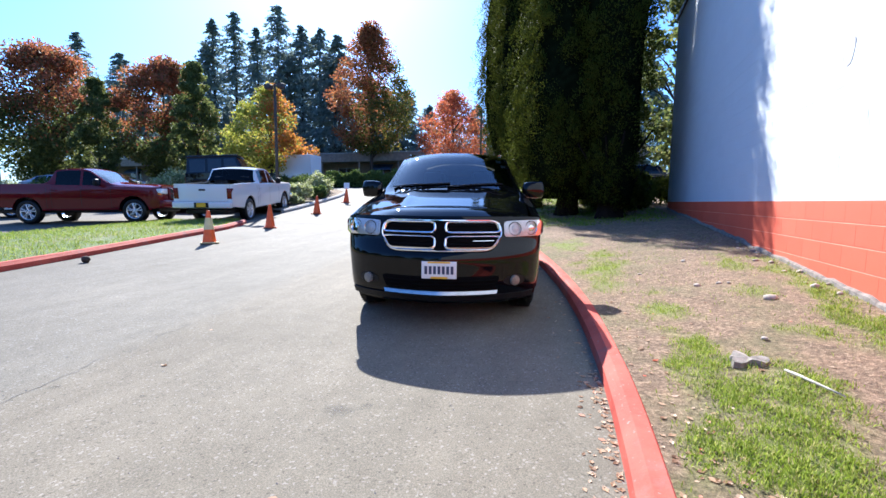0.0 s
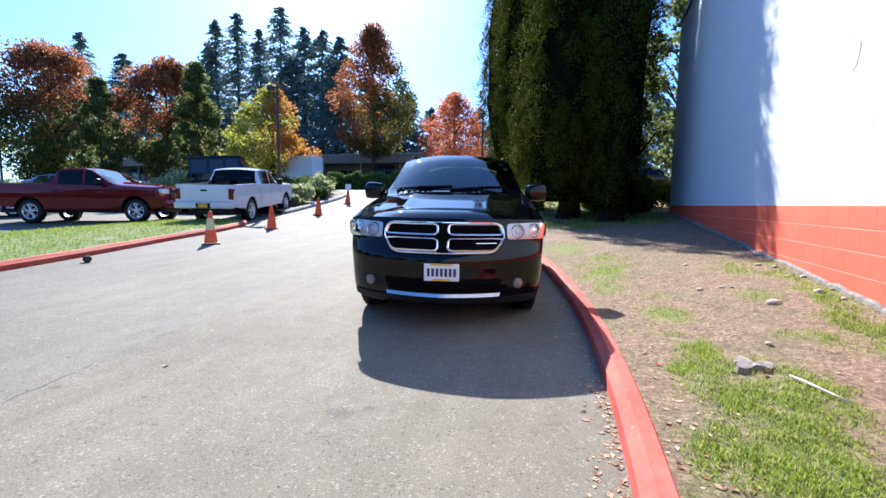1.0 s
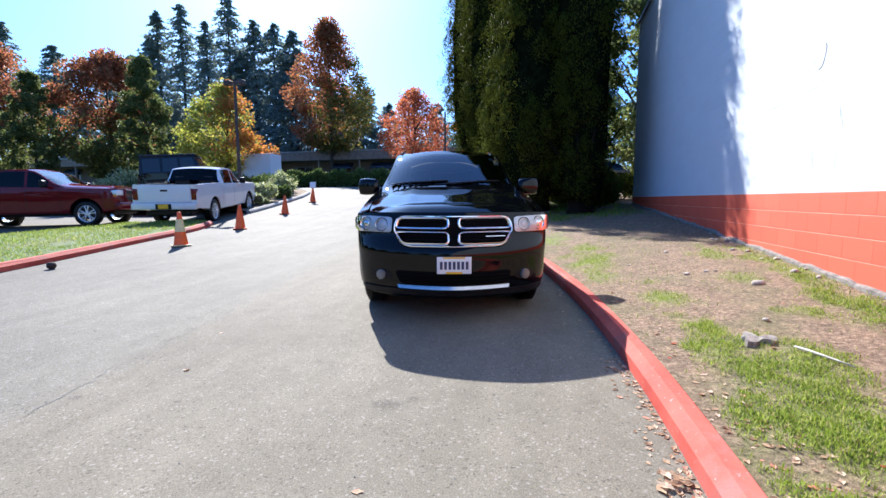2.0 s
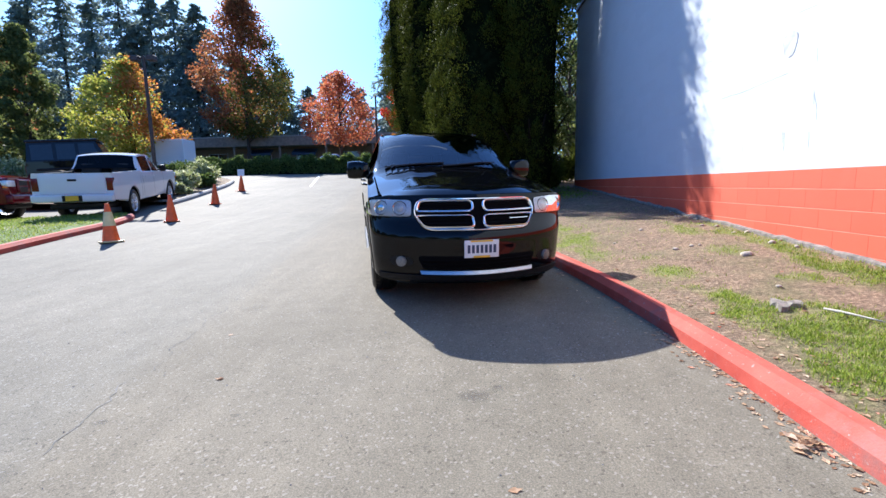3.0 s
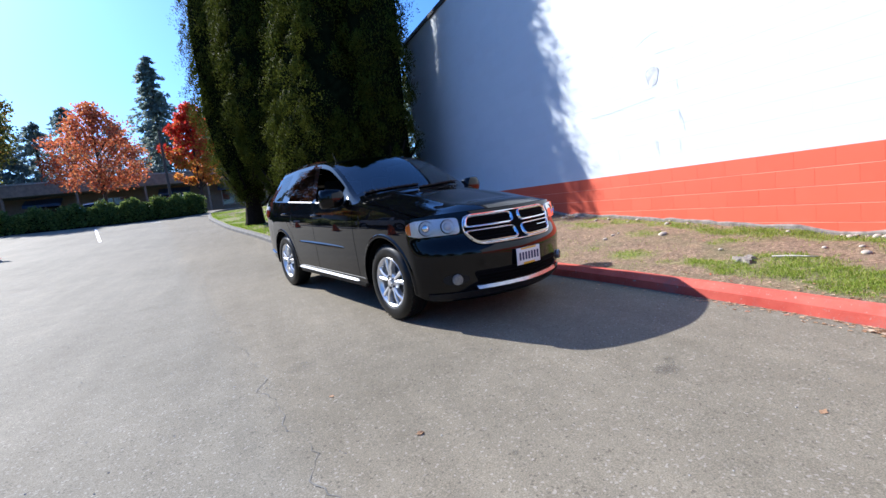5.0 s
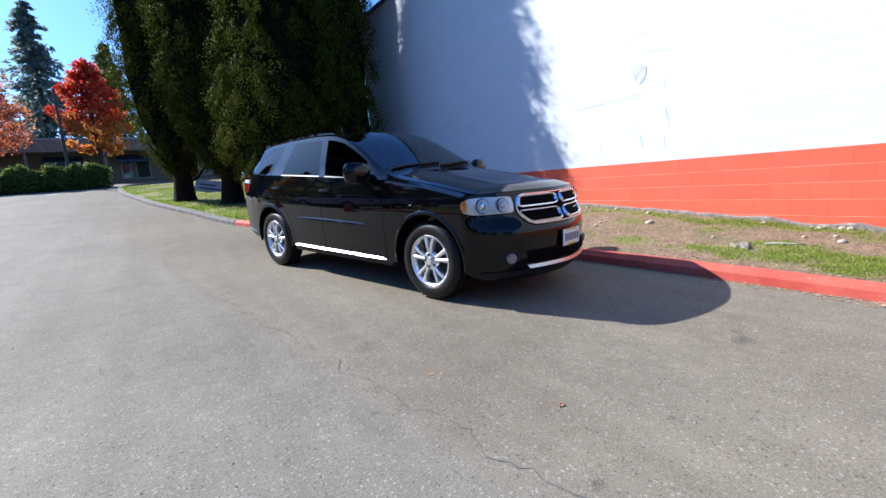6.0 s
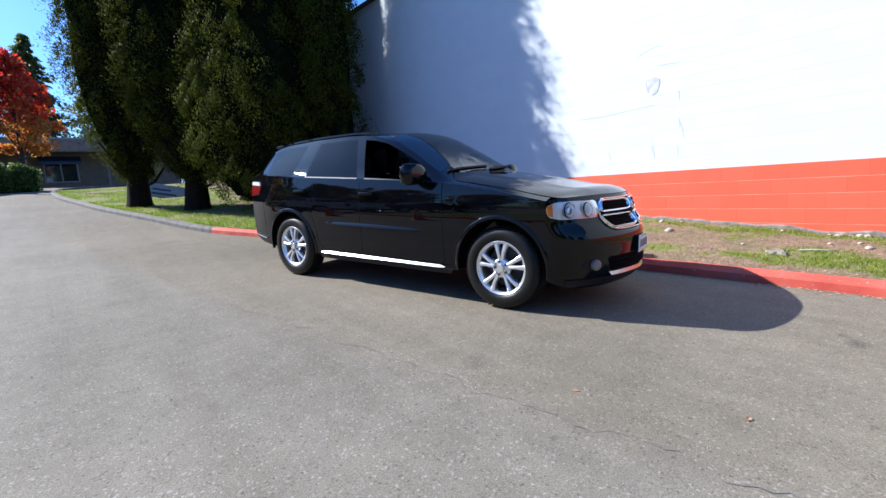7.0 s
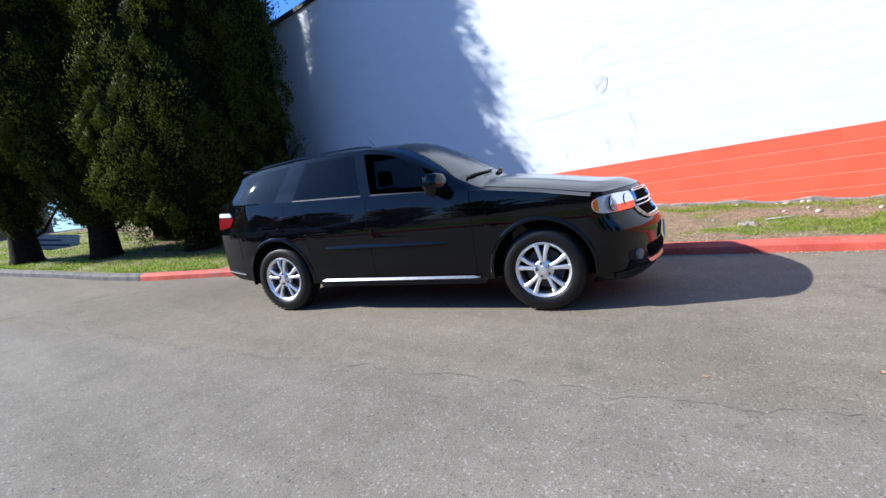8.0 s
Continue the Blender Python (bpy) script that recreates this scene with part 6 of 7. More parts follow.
fir(-5.0, 66.0, road_z(66) - 0.2, 16.5, 5.2, 11000, 50, 0.5, 0.0, "dark green conifer beyond the cypress row", GREENLEAF)
# low leaf mass added along the far edge, for the dark shade under the trees
g = np.random.default_rng(91)
N = 30000
far = g.random(N)
px_, py_ = -95 + 72 * far, 74 - 6 * (1 - far) + 2 * g.normal(size=N)
crest = 4.6 + 1.3 * np.sin(px_ * 0.7) + 0.8 * np.sin(px_ * 1.9)
pos = np.stack([px_, py_, 2.2 + crest * g.random(N) ** 0.8], 1)
size = 0.5 + 0.4 * g.random(N)
woods = leaf_mesh("far_woods", pos, g.normal(size=(N, 3)), size, size * 0.7, GREENLEAF, None)
tagged(woods, "low leaf mass added for the dark shade under the far trees", "woods", kind="stuff")
# the same added leaf mass carried round out of view
g = np.random.default_rng(92)
N = 14000
ang = 1.55 + 1.3 * g.random(N)
pos = np.stack([-66 * np.sin(ang) - 4 + 2 * g.normal(size=N), 14 - 62 * np.cos(ang) * -0.9 + 2 * g.normal(size=N), 0.3 + 5.5 * g.random(N) ** 0.8], 1)
leaf_mesh("undergrowth", pos, g.normal(size=(N, 3)), size[:N] * 1.4, size[:N], GREENLEAF, woods)

# tree beyond the corner of the wall
broadleaf("broadleaf_tree", "sunlit green tree beyond the corner of the wall", 4.3, 24.0, road_z(24) + 0.15, 8.8, 2.6, 1.2, (GREENLEAF,), 9000, 0.2, 40, 1.0, None, 90, 0.14, 0.1)

# hedge along the far side of the driveway
HEDGE = [(-19.0, 30.9), (-16.5, 31.3), (-14.0, 31.2), (-11.5, 30.6), (-9.5, 30.2), (-7.6, 30.3), (-6.4, 30.8), (-5.4, 31.4)]
hedge = new("hedge")
tagged(hedge, "clipped low green hedge along the driveway bend", "hedge")
hp = []
g = np.random.default_rng(77)
N = 26000
seg = g.random(N) * (len(HEDGE) - 1)
i0 = seg.astype(int)
f = seg - i0
H = np.array(HEDGE)
base = H[i0] * (1 - f)[:, None] + H[i0 + 1] * f[:, None]
ang = g.random(N) * np.pi
lump = 1 + 0.16 * np.sin(seg * 9.0) + 0.1 * np.sin(seg * 23.0)
pos = np.stack([base[:, 0] + 0.1 * g.normal(size=N), base[:, 1] + 0.62 * np.cos(ang) * (0.85 + 0.2 * g.random(N)), np.sin(ang) * 1.08 * lump * (0.8 + 0.22 * g.random(N))], 1)
pos[:, 2] += np.array([road_z(v) for v in base[:, 1]]) + 0.02
size = 0.1 + 0.09 * g.random(N)
d = np.stack([0.4 * g.normal(size=N), np.cos(ang), np.sin(ang)], 1) + 0.7 * g.normal(size=(N, 3))
leaf_mesh("leaves", pos, d, size, size * 0.6, HEDGELEAF, hedge)
# solid core coloured as the shade inside the hedge
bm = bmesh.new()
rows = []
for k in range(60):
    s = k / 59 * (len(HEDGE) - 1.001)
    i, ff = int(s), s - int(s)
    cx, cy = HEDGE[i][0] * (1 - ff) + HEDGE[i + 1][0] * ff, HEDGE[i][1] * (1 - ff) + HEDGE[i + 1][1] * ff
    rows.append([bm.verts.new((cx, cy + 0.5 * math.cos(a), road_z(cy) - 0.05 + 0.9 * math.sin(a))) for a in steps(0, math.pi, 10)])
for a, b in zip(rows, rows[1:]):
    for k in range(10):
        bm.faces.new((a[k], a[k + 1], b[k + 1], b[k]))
part("inner_hedge", bm, SHADE_CORE, hedge, smooth=True)

# planting bed at the bend and clumps along the lot
BEDS = ((-12.6, 17.6, 0.55, 0.6, SAGELEAF), (-13.2, 19.0, 0.8, 0.95, SAGELEAF), (-13.4, 20.8, 0.7, 0.8, HEDGELEAF), (-14.2, 22.4, 0.9, 1.3, SAGELEAF), (-15.3, 24.0, 1.1, 1.4, HEDGELEAF),
        (-13.3, 16.6, 0.5, 0.5, GREENLEAF), (-14.6, 20.0, 0.8, 0.9, GREENLEAF), (-16.6, 25.8, 1.1, 1.0, SAGELEAF), (-18.0, 26.6, 1.3, 1.2, HEDGELEAF), (-17.0, 23.0, 1.0, 1.0, HEDGELEAF), (-20.5, 27.0, 1.4, 1.2, GREENLEAF))
for i, (x, y, r, h, m) in enumerate(BEDS):
    shrub("bed_shrub", "rounded shrub in the planting bed", x, y, road_z(y) + 0.1, r, r, h, m, 2600, 0.12, 60 + i)
for i, (x, y, r, h, m) in enumerate(((-26.5, 20.0, 1.6, 1.5, SAGELEAF), (-29.0, 19.0, 1.7, 1.3, HEDGELEAF), (-31.5, 21.5, 1.8, 1.4, HEDGELEAF), (-35, 22.5, 2.0, 1.5, HEDGELEAF), (-39.0, 20.5, 2.2, 1.5, SAGELEAF), (-44, 22, 2.4, 1.6, HEDGELEAF), (-24.5, 22.5, 1.7, 1.9, SAGELEAF))):
    shrub("lot_shrub", "loose green shrub at the edge of the parking lot", x, y, lot_z(x, y) - 0.02, r, r, h, m, 3000, 0.17, 80 + i)

# ---- low building behind the hedge ----
AWNING = plain("blue_awning", (0.025, 0.05, 0.12), 0.6)
FARGLASS = plain("dark_window_glass", (0.02, 0.025, 0.03), 0.08, coat=1.0)
shop = new("low_building")
tagged(shop, "long low tan building with a flat brown roof and blue awnings", "building")
BX0, BX1, BY, BZ = -90.0, 5.5, 55.5, 2.86
bm = bmesh.new()
box(bm, BX0, BY, BZ - 0.6, BX1, BY + 9, BZ + 3.39)
part("wall", bm, STUCCO, shop)
bm = bmesh.new()
box(bm, BX0 - 0.5, BY - 2.6, BZ + 3.39, BX1 + 0.5, BY + 9.5, BZ + 4.43, 0.03)
fascia = part("roof", bm, ROOF_BROWN, shop)
bm = bmesh.new()
box(bm, BX0 - 0.55, BY - 2.66, BZ + 4.43, BX1 + 0.55, BY - 2.5, BZ + 4.57, 0.01)
part("roof_edge", bm, CONCRETE, fascia)
for i in range(17):
    x = BX0 + 2.4 + i * 5.5
    bm = bmesh.new()
    box(bm, x, BY - 0.05, BZ + 0.89, x + 2.3, BY + 0.02, BZ + 2.80)
    box(bm, x - 0.06, BY - 0.07, BZ + 0.82, x, BY + 0.02, BZ + 2.87)
    box(bm, x + 2.3, BY - 0.07, BZ + 0.82, x + 2.36, BY + 0.02, BZ + 2.87)
    w = part("window", bm, CONCRETE, shop)
    bm = bmesh.new()
    box(bm, x + 0.05, BY - 0.075, BZ + 0.98, x + 1.1, BY - 0.055, BZ + 2.74)
    part("pane", bm, FARGLASS, w)
    bm = bmesh.new()
    box(bm, x + 1.2, BY - 0.075, BZ + 0.98, x + 2.25, BY - 0.055, BZ + 2.74)
    part("pane", bm, FARGLASS, w)
    if i % 3 != 1:
        bm = bmesh.new()
        vs = [bm.verts.new(v) for v in ((x - 0.3, BY, BZ + 3.21), (x + 2.6, BY, BZ + 3.21), (x + 2.6, BY - 0.95, BZ + 2.68), (x - 0.3, BY - 0.95, BZ + 2.68), (x - 0.3, BY - 0.95, BZ + 2.44), (x + 2.6, BY - 0.95, BZ + 2.44), (x - 0.3, BY, BZ + 3.09), (x + 2.6, BY, BZ + 3.09))]
        for q in ((0, 1, 2, 3), (3, 2, 5, 4), (0, 3, 4, 6), (1, 7, 5, 2), (6, 4, 5, 7)):
            bm.faces.new([vs[k] for k in q])
        part("awning", bm, AWNING, shop)
for i in range(18):
    x = BX0 + 1.3 + i * 5.5
    bm = bmesh.new()
    box(bm, x - 0.09, BY - 2.5, BZ - 0.1, x + 0.09, BY - 2.32, BZ + 3.39, 0.01)
    part("post", bm, ROOF_BROWN, shop)
shop2 = new("tall_roof_building")
tagged(shop2, "long tan building with a shallow roof beyond the parking lot", "building")
bm = bmesh.new()
box(bm, -94, 68, 2.4, -40, 76, 8.0)
part("wall", bm, STUCCO, shop2)
bm = bmesh.new()
box(bm, -95, 67.3, 8.0, -39, 77, 8.9, 0.03)
part("roof", bm, ROOF_BROWN, shop2)

# white box trailer
trailer = new("box_trailer")
tagged(trailer, "white box trailer parked beside the low building", "trailer")
trailer.matrix_world = pose(-21.9, 31.6, road_z(31.6), 0, 0, 4) @ Matrix.Diagonal((0.74, 0.74, 1.0, 1.0))
bm = bmesh.new()
box(bm, -1.9, -1.1, 0.7, 1.9, 1.1, 2.5, 0.05, 2)
part("body", bm, WHITEP, trailer)
for x in (-0.9, 0.0):
    bm = lathe([(0.02, 0), (0.2, 0.0), (0.33, 0.02), (0.35, 0.1), (0.33, 0.2), (0.02, 0.2)], 20)
    w = part("wheel", bm, TYRE, trailer)
    w.matrix_basis = pose(x, -1.0, 0.35)
bm = bmesh.new()
box(bm, -1.6, -1.0, 0.35, 1.7, 1.0, 0.7)
part("chassis", bm, DARK_METAL, trailer)


# ---- lamp posts ----
POLE = plain("lamp_pole", (0.045, 0.032, 0.026), 0.6, vary=0.2)


def lamp_post(x, y, h, label, arms=2):
    ob = new("lamp_post")
    tagged(ob, label, "lamp post")
    ob.location = (x, y, lot_z(x, y))
    bm = bmesh.new()
    cyl(bm, 0.08, 0.06, h, Matrix.Translation((0, 0, h / 2)), 12)
    part("pole", bm, POLE, ob)
    bm = bmesh.new()
    cyl(bm, 0.24, 0.24, 0.7, Matrix.Translation((0, 0, 0.3)), 16)
    part("base", bm, CONCRETE, ob)
    for sx in (-1, 1)[:arms]:
        bm = bmesh.new()
        box(bm, min(0, sx * 0.2), -0.03, h - 0.12, max(0, sx * 0.2), 0.03, h - 0.06)
        arm = part("arm", bm, POLE, ob)
        bm = bmesh.new()
        box(bm, min(sx * 0.18, sx * 0.5), -0.15, h - 0.22, max(sx * 0.18, sx * 0.5), 0.15, h + 0.0, 0.03)
        part("lamp_head", bm, POLE, arm)
    return ob


lamp_post(-14.05, 18.6, 5.75, "tall brown lamp post with two box heads")
lamp_post(-6.95, 31.0, 5.0, "slim dark post beside the crimson maple", 0)
lamp_post(-41.0, 22.0, 7.6, "tall grey lamp post among the trees")


# ---- traffic cones ----
CONE_ORANGE = plain("cone_orange", (0.85, 0.13, 0.02), 0.5, vary=0.15, scale=12)
CONE_PALE = plain("cone_band", (0.75, 0.62, 0.3), 0.5, vary=0.1)


def traffic_cone(x, y, h, label, band_mat=None, sign=False):
    ob = new("traffic_cone")
    tagged(ob, label, "traffic cone", "cones along the driveway")
    ob.location = (x, y, road_z(y))
    ob.rotation_euler = (math.atan(0.06), 0, 0.3 * x)
    bm = bmesh.new()
    box(bm, -0.185, -0.185, 0.0, 0.185, 0.185, 0.03, 0.012, 2)
    part("base", bm, CONE_ORANGE if not band_mat else CONE_PALE, ob)
    bm = lathe([(0.145, 0.03), (0.14, 0.05), (0.105, h * 0.4), (0.06, h * 0.78), (0.035, h * 0.98), (0.025, h), (0.0, h)], 24)
    bmesh.ops.rotate(bm, cent=(0, 0, 0), matrix=Matrix.Rotation(math.pi / 2, 3, "X"), verts=bm.verts)
    part("body", bm, CONE_ORANGE, ob, smooth=True)
    if band_mat:
        bm = lathe([(0.107, h * 0.42), (0.088, h * 0.58), (0.064, h * 0.78)], 24)
        bmesh.ops.rotate(bm, cent=(0, 0, 0), matrix=Matrix.Rotation(math.pi / 2, 3, "X"), verts=bm.verts)
        part("reflective_band", bm, band_mat, ob, smooth=True)
    if sign:
        bm = bmesh.new()
        box(bm, -0.17, -0.012, h - 0.02, 0.17, 0.012, h + 0.27, 0.006)
        board = part("sign_board", bm, PLATE_WHITE, ob, "small white sign on top")
        for k in range(2):
            bm = bmesh.new()
            box(bm, -0.1, -0.014, h + 0.07 + 0.09 * k, 0.1, -0.0125, h + 0.11 + 0.09 * k)
            part("text_bar", bm, DARK_METAL, board)
    return ob


traffic_cone(-7.72, 8.05, 0.74, "orange traffic cone with a pale band", CONE_PALE)
traffic_cone(-8.60, 11.2, 0.70, "plain orange traffic cone")
traffic_cone(-9.80, 15.45, 0.70, "plain orange traffic cone")
traffic_cone(-11.0, 19.8, 0.70, "orange traffic cone carrying a small white sign", None, True)

# ---- small things on the verge and the driveway ----
def leaf_scatter(name, spots, label, seed, size=(0.05, 0.11), category="leaf litter"):
    """Dry curled leaves, past counting, lying on the ground."""
    g = np.random.default_rng(seed)
    verts, faces = [], []
    for x, y, z in spots:
        s = size[0] + (size[1] - size[0]) * g.random()
        a = g.random() * 6.28
        curl = s * (0.05 + 0.22 * g.random())
        tilt = abs(g.normal()) * 0.12
        i = len(verts)
        outline = ((-1, 0, 0), (-0.5, 0.42, 1), (0.1, 0.62, 0.7), (0.35, 0.3, 0.4), (1, 0.0, 0.9), (0.35, -0.3, 0.4), (0.1, -0.62, 0.8), (-0.5, -0.42, 1), (0, 0, 0))
        for u, w, k in outline:
            px, py = u * s * 0.5, w * s * 0.5
            verts.append((x + px * math.cos(a) - py * math.sin(a), y + px * math.sin(a) + py * math.cos(a), z + 0.001 + curl * k * 0.6 + max(0.0, px * tilt)))
        for k in range(8):
            faces.append((i + 8, i + k, i + (k + 1) % 8))
    ob = raw(name, verts, faces, DRYLEAF)
    return tagged(ob, label, category, kind="stuff")


g = np.random.default_rng(11)
spots = []
for _ in range(230):
    y = 0.4 + 2.9 * g.random() ** 0.8
    spots.append((kerb_x(y) - 0.015 - 0.17 * g.random() ** 2.4, y, road_z(y)))
for _ in range(70):
    y = 3.2 + 6 * g.random()
    spots.append((kerb_x(y) - 0.03 - 0.3 * g.random() ** 2, y, road_z(y)))
for _ in range(120):
    y = -0.5 + 6.5 * g.random()
    x = kerb_x(y) + KERB_W + 0.02 + 0.5 * g.random() ** 1.6
    spots.append((x, y, verge_z(x, y)))
for _ in range(90):
    y, x = 1.9 + 0.5 * g.normal(), 0.95 + 0.13 * g.normal()
    spots.append((x, y, verge_z(x, y)))
for _ in range(110):
    y, x = -1 + 12 * g.random(), 0.8 + 1.8 * g.random()
    if x > kerb_x(y) + 0.2:
        spots.append((x, y, verge_z(x, y)))
leaf_scatter("leaf_litter", spots, "dry brown leaves gathered along the red kerb", 5, (0.02, 0.055))
pile = [(kerb_x(1.8) - 0.09 + 0.05 * g.normal(), 1.8 + 0.05 * g.normal(), road_z(1.8) - 0.004 + 0.012 * g.random()) for _ in range(20)]
leaf_scatter("leaf_pile", pile, "small heap of pale curled leaves at the kerb", 6, (0.05, 0.085))
for x, y, n in ((-0.80, 1.46, "brown"), (-2.53, 2.43, "orange"), (1.0, 2.16, "red"), (1.08, 2.22, "red"), (-2.86, 3.2, "pale")):
    z = verge_z(x, y) if x > 0.7 else road_z(y)
    ob = leaf_scatter("fallen_leaf", [(0, 0, 0.0)], "single dry %s leaf lying on the ground" % n, int(abs(x * 100)), (0.05, 0.065), "leaf")
    ob["kind"] = "thing"
    ob.location = (x, y, z)

# cone of a fir lying by the left kerb
bm = bmesh.new()
bmesh.ops.create_uvsphere(bm, u_segments=14, v_segments=10, radius=0.06)
for v in bm.verts:
    v.co *= 1 + 0.18 * noise.noise(v.co * 60)
    v.co.x *= 1.35
ob = mesh_object("fir_cone", bm, BARK, smooth=True)
ob.location = (-7.8, 5.45, road_z(5.45) + 0.055)
tagged(ob, "dark fir cone lying on the asphalt", "fir cone")

# pale chips on the road
g = np.random.default_rng(21)
verts, faces = [], []
for _ in range(2400):
    x, y = -9 + 9.3 * g.random(), -2 + 16 * g.random()
    if x > kerb_x(y) - 0.1:
        continue
    s = 0.003 + 0.006 * g.random() ** 3
    z = road_z(y)
    i = len(verts)
    a = g.random() * 6.28
    for k in range(3):
        verts.append((x + s * math.cos(a + 2.1 * k), y + s * math.sin(a + 2.1 * k), z))
    verts.append((x, y, z + s * 0.8))
    faces += [(i, i + 1, i + 3), (i + 1, i + 2, i + 3), (i + 2, i, i + 3)]
tagged(raw("road_chips", verts, faces, CONCRETE), "pale stone chips scattered over the asphalt", "gravel", kind="stuff")

# grass on the verge: tufted patches
PATCHES = ((0.62, 6.6, 0.2, 0.8), (1.06, 4.5, 0.12, 0.42), (1.9, 5.05, 0.15, 0.2), (2.45, 5.6, 0.1, 0.7), (2.38, 4.1, 0.15, 0.4), (2.44, 3.2, 0.1, 0.6), (1.2, 3.55, 0.1, 0.22), (1.33, 3.0, 0.2, 0.3),
           (1.33, 2.5, 0.22, 0.4), (1.32, 2.0, 0.26, 0.4), (1.22, 1.45, 0.32, 0.45), (0.0, 8.6, 0.25, 0.5), (1.3, 0.7, 0.4, 0.5), (2.4, 1.7, 0.14, 0.6), (1.95, 3.9, 0.1, 0.12), (2.1, 6.4, 0.12, 0.3),
           (-1.3, 12.9, 0.5, 0.7), (-2.3, 15.0, 0.35, 1.6), (-2.9, 17.0, 0.3, 1.2), (-3.6, 20.5, 0.7, 2.0), (-4.2, 23.5, 0.6, 2.2), (-1.5, 22.0, 1.6, 1.6), (1.8, -0.6, 0.4, 0.6))


def turf_weight(x, y):
    """How thickly the grass stands, from bare soil (0) to full turf (1)."""
    best = 0.0
    if y > 11.5 and x < 0.5:
        best = min(0.85, max(0.0, 0.35 + 0.9 * noise.noise(Vector((x * 0.9, y * 0.9, 9)))))
    for cx, cy, rx, ry in PATCHES:
        q = math.hypot((x - cx) / (rx * 1.9), (y - cy) / (ry * 1.6))
        if q < 1.5:
            n = noise.noise(Vector((x * 2.6, y * 2.6, 0))) + 0.7 * noise.noise(Vector((x * 7, y * 7, 3))) + 0.4 * noise.noise(Vector((x * 19, y * 19, 5)))
            best = max(best, min(1.0, max(0.0, 0.45 + 0.9 * n - 1.1 * (q - 0.6))))
    return best


shade = verge.data.attributes.new("turf", "FLOAT", "POINT")
shade.data.foreach_set("value", [0.75 * turf_weight(v.co.x, v.co.y) for v in verge.data.vertices])


def blades(name, points, label, seed, tall=0.036, width=0.0055, category="grass", mat=None):
    g = np.random.default_rng(seed)
    p = np.array(points)
    n = len(p)
    h = tall * (0.45 + 0.8 * g.random(n))
    axis = np.stack([0.45 * g.normal(size=n), 0.45 * g.normal(size=n), np.ones(n)], 1)
    ob = leaf_mesh(name, p + unit(axis) * (h * 0.42)[:, None], axis, h, width * (0.7 + 0.7 * g.random(n)), mat or GRASSLEAF, None)
    return tagged(ob, label, category, kind="stuff")


pts = []
g = np.random.default_rng(31)
for cx, cy, rx, ry in PATCHES:
    near = cy < 7.5
    for _ in range(int((110000 if cy < 4.3 else 50000 if near else 4000) * rx * ry) + 300):
        x, y = cx + rx * 2.4 * (2 * g.random() - 1), cy + ry * 2.1 * (2 * g.random() - 1)
        if x < kerb_x(y) + KERB_W + 0.02 or (x > WALL_X - 0.02 and y < WALL_END) or g.random() > turf_weight(x, y) ** 1.3:
            continue
        pts.append((x, y, verge_z(x, y)))
for _ in range(1500):
    x, y = 0.6 + 2.0 * g.random(), -1 + 10 * g.random()
    if x > kerb_x(y) + 0.2:
        pts.append((x, y, verge_z(x, y)))
blades("verge_grass", pts, "bright green grass tufts on the bare verge", 1)
pts = []
for _ in range(38000):
    y = 11.5 + 16.5 * g.random()
    x = kerb_x(y) + KERB_W + 0.04 + 5.0 * g.random() ** 1.6
    if x < 2.4 and noise.noise(Vector((x * 0.9, y * 0.9, 9))) + 0.2 * g.normal() > -0.1:
        pts.append((x, y, verge_z(x, y)))
blades("verge_lawn", pts, "sunlit rough grass round the foot of the cypresses", 3, 0.07, 0.014, mat=DULLGRASS)
pts = []
for _ in range(30000):
    y = -4 + 16.2 * g.random()
    a, b = along(LEFT_OUT, y), along(LEFT_IN, y)
    x = a + (b - a) * g.random()
    if noise.noise(Vector((x * 1.3, y * 1.3, 5))) > -0.35:
        pts.append((x, y, lot_z(x, y) + 0.12))
blades("strip_grass", pts, "short green grass of the strip beside the lot", 2, 0.07, 0.012)

# tree stump and a bare stick
bm = bmesh.new()
ring_low, ring_top = [], []
for k in range(28):
    a = 2 * math.pi * k / 28
    r = 0.10 + 0.03 * math.cos(3 * a + 0.5) + 0.018 * math.sin(5 * a) + 0.01 * noise.noise(Vector((math.cos(a) * 3, math.sin(a) * 3, 0)))
    ring_low.append(bm.verts.new((r * 1.12 * math.cos(a), r * 0.95 * math.sin(a), -0.05)))
    ring_top.append(bm.verts.new((r * math.cos(a), r * 0.85 * math.sin(a), 0.03 + 0.01 * math.sin(4 * a))))
for k in range(28):
    bm.faces.new((ring_low[k], ring_low[(k + 1) % 28], ring_top[(k + 1) % 28], ring_top[k]))
cen = bm.verts.new((0.01, 0, 0.034))
for k in range(28):
    bm.faces.new((ring_top[k], ring_top[(k + 1) % 28], cen))
WEATHERED = plain("weathered_wood", (0.25, 0.22, 0.185), 0.9, vary=0.4, scale=22, grain=0.8)
ob = mesh_object("tree_stump", bm, WEATHERED)
ob.location = (1.40, 3.25, verge_z(1.40, 3.25))
tagged(ob, "grey weathered stump cut flush with the grass", "tree stump")
bm = bmesh.new()
way = [(1.55, 3.08), (1.585, 3.0), (1.61, 2.93), (1.66, 2.84), (1.70, 2.75)]
tube(bm, [(x, y, verge_z(x, y) + 0.02) for x, y in way], [0.009, 0.011, 0.009, 0.007, 0.004], 8)
tagged(mesh_object("stick", bm, plain("bleached_wood", (0.5, 0.45, 0.38), 0.85, vary=0.25, scale=25), smooth=True), "bleached broken stick lying in the grass", "stick")

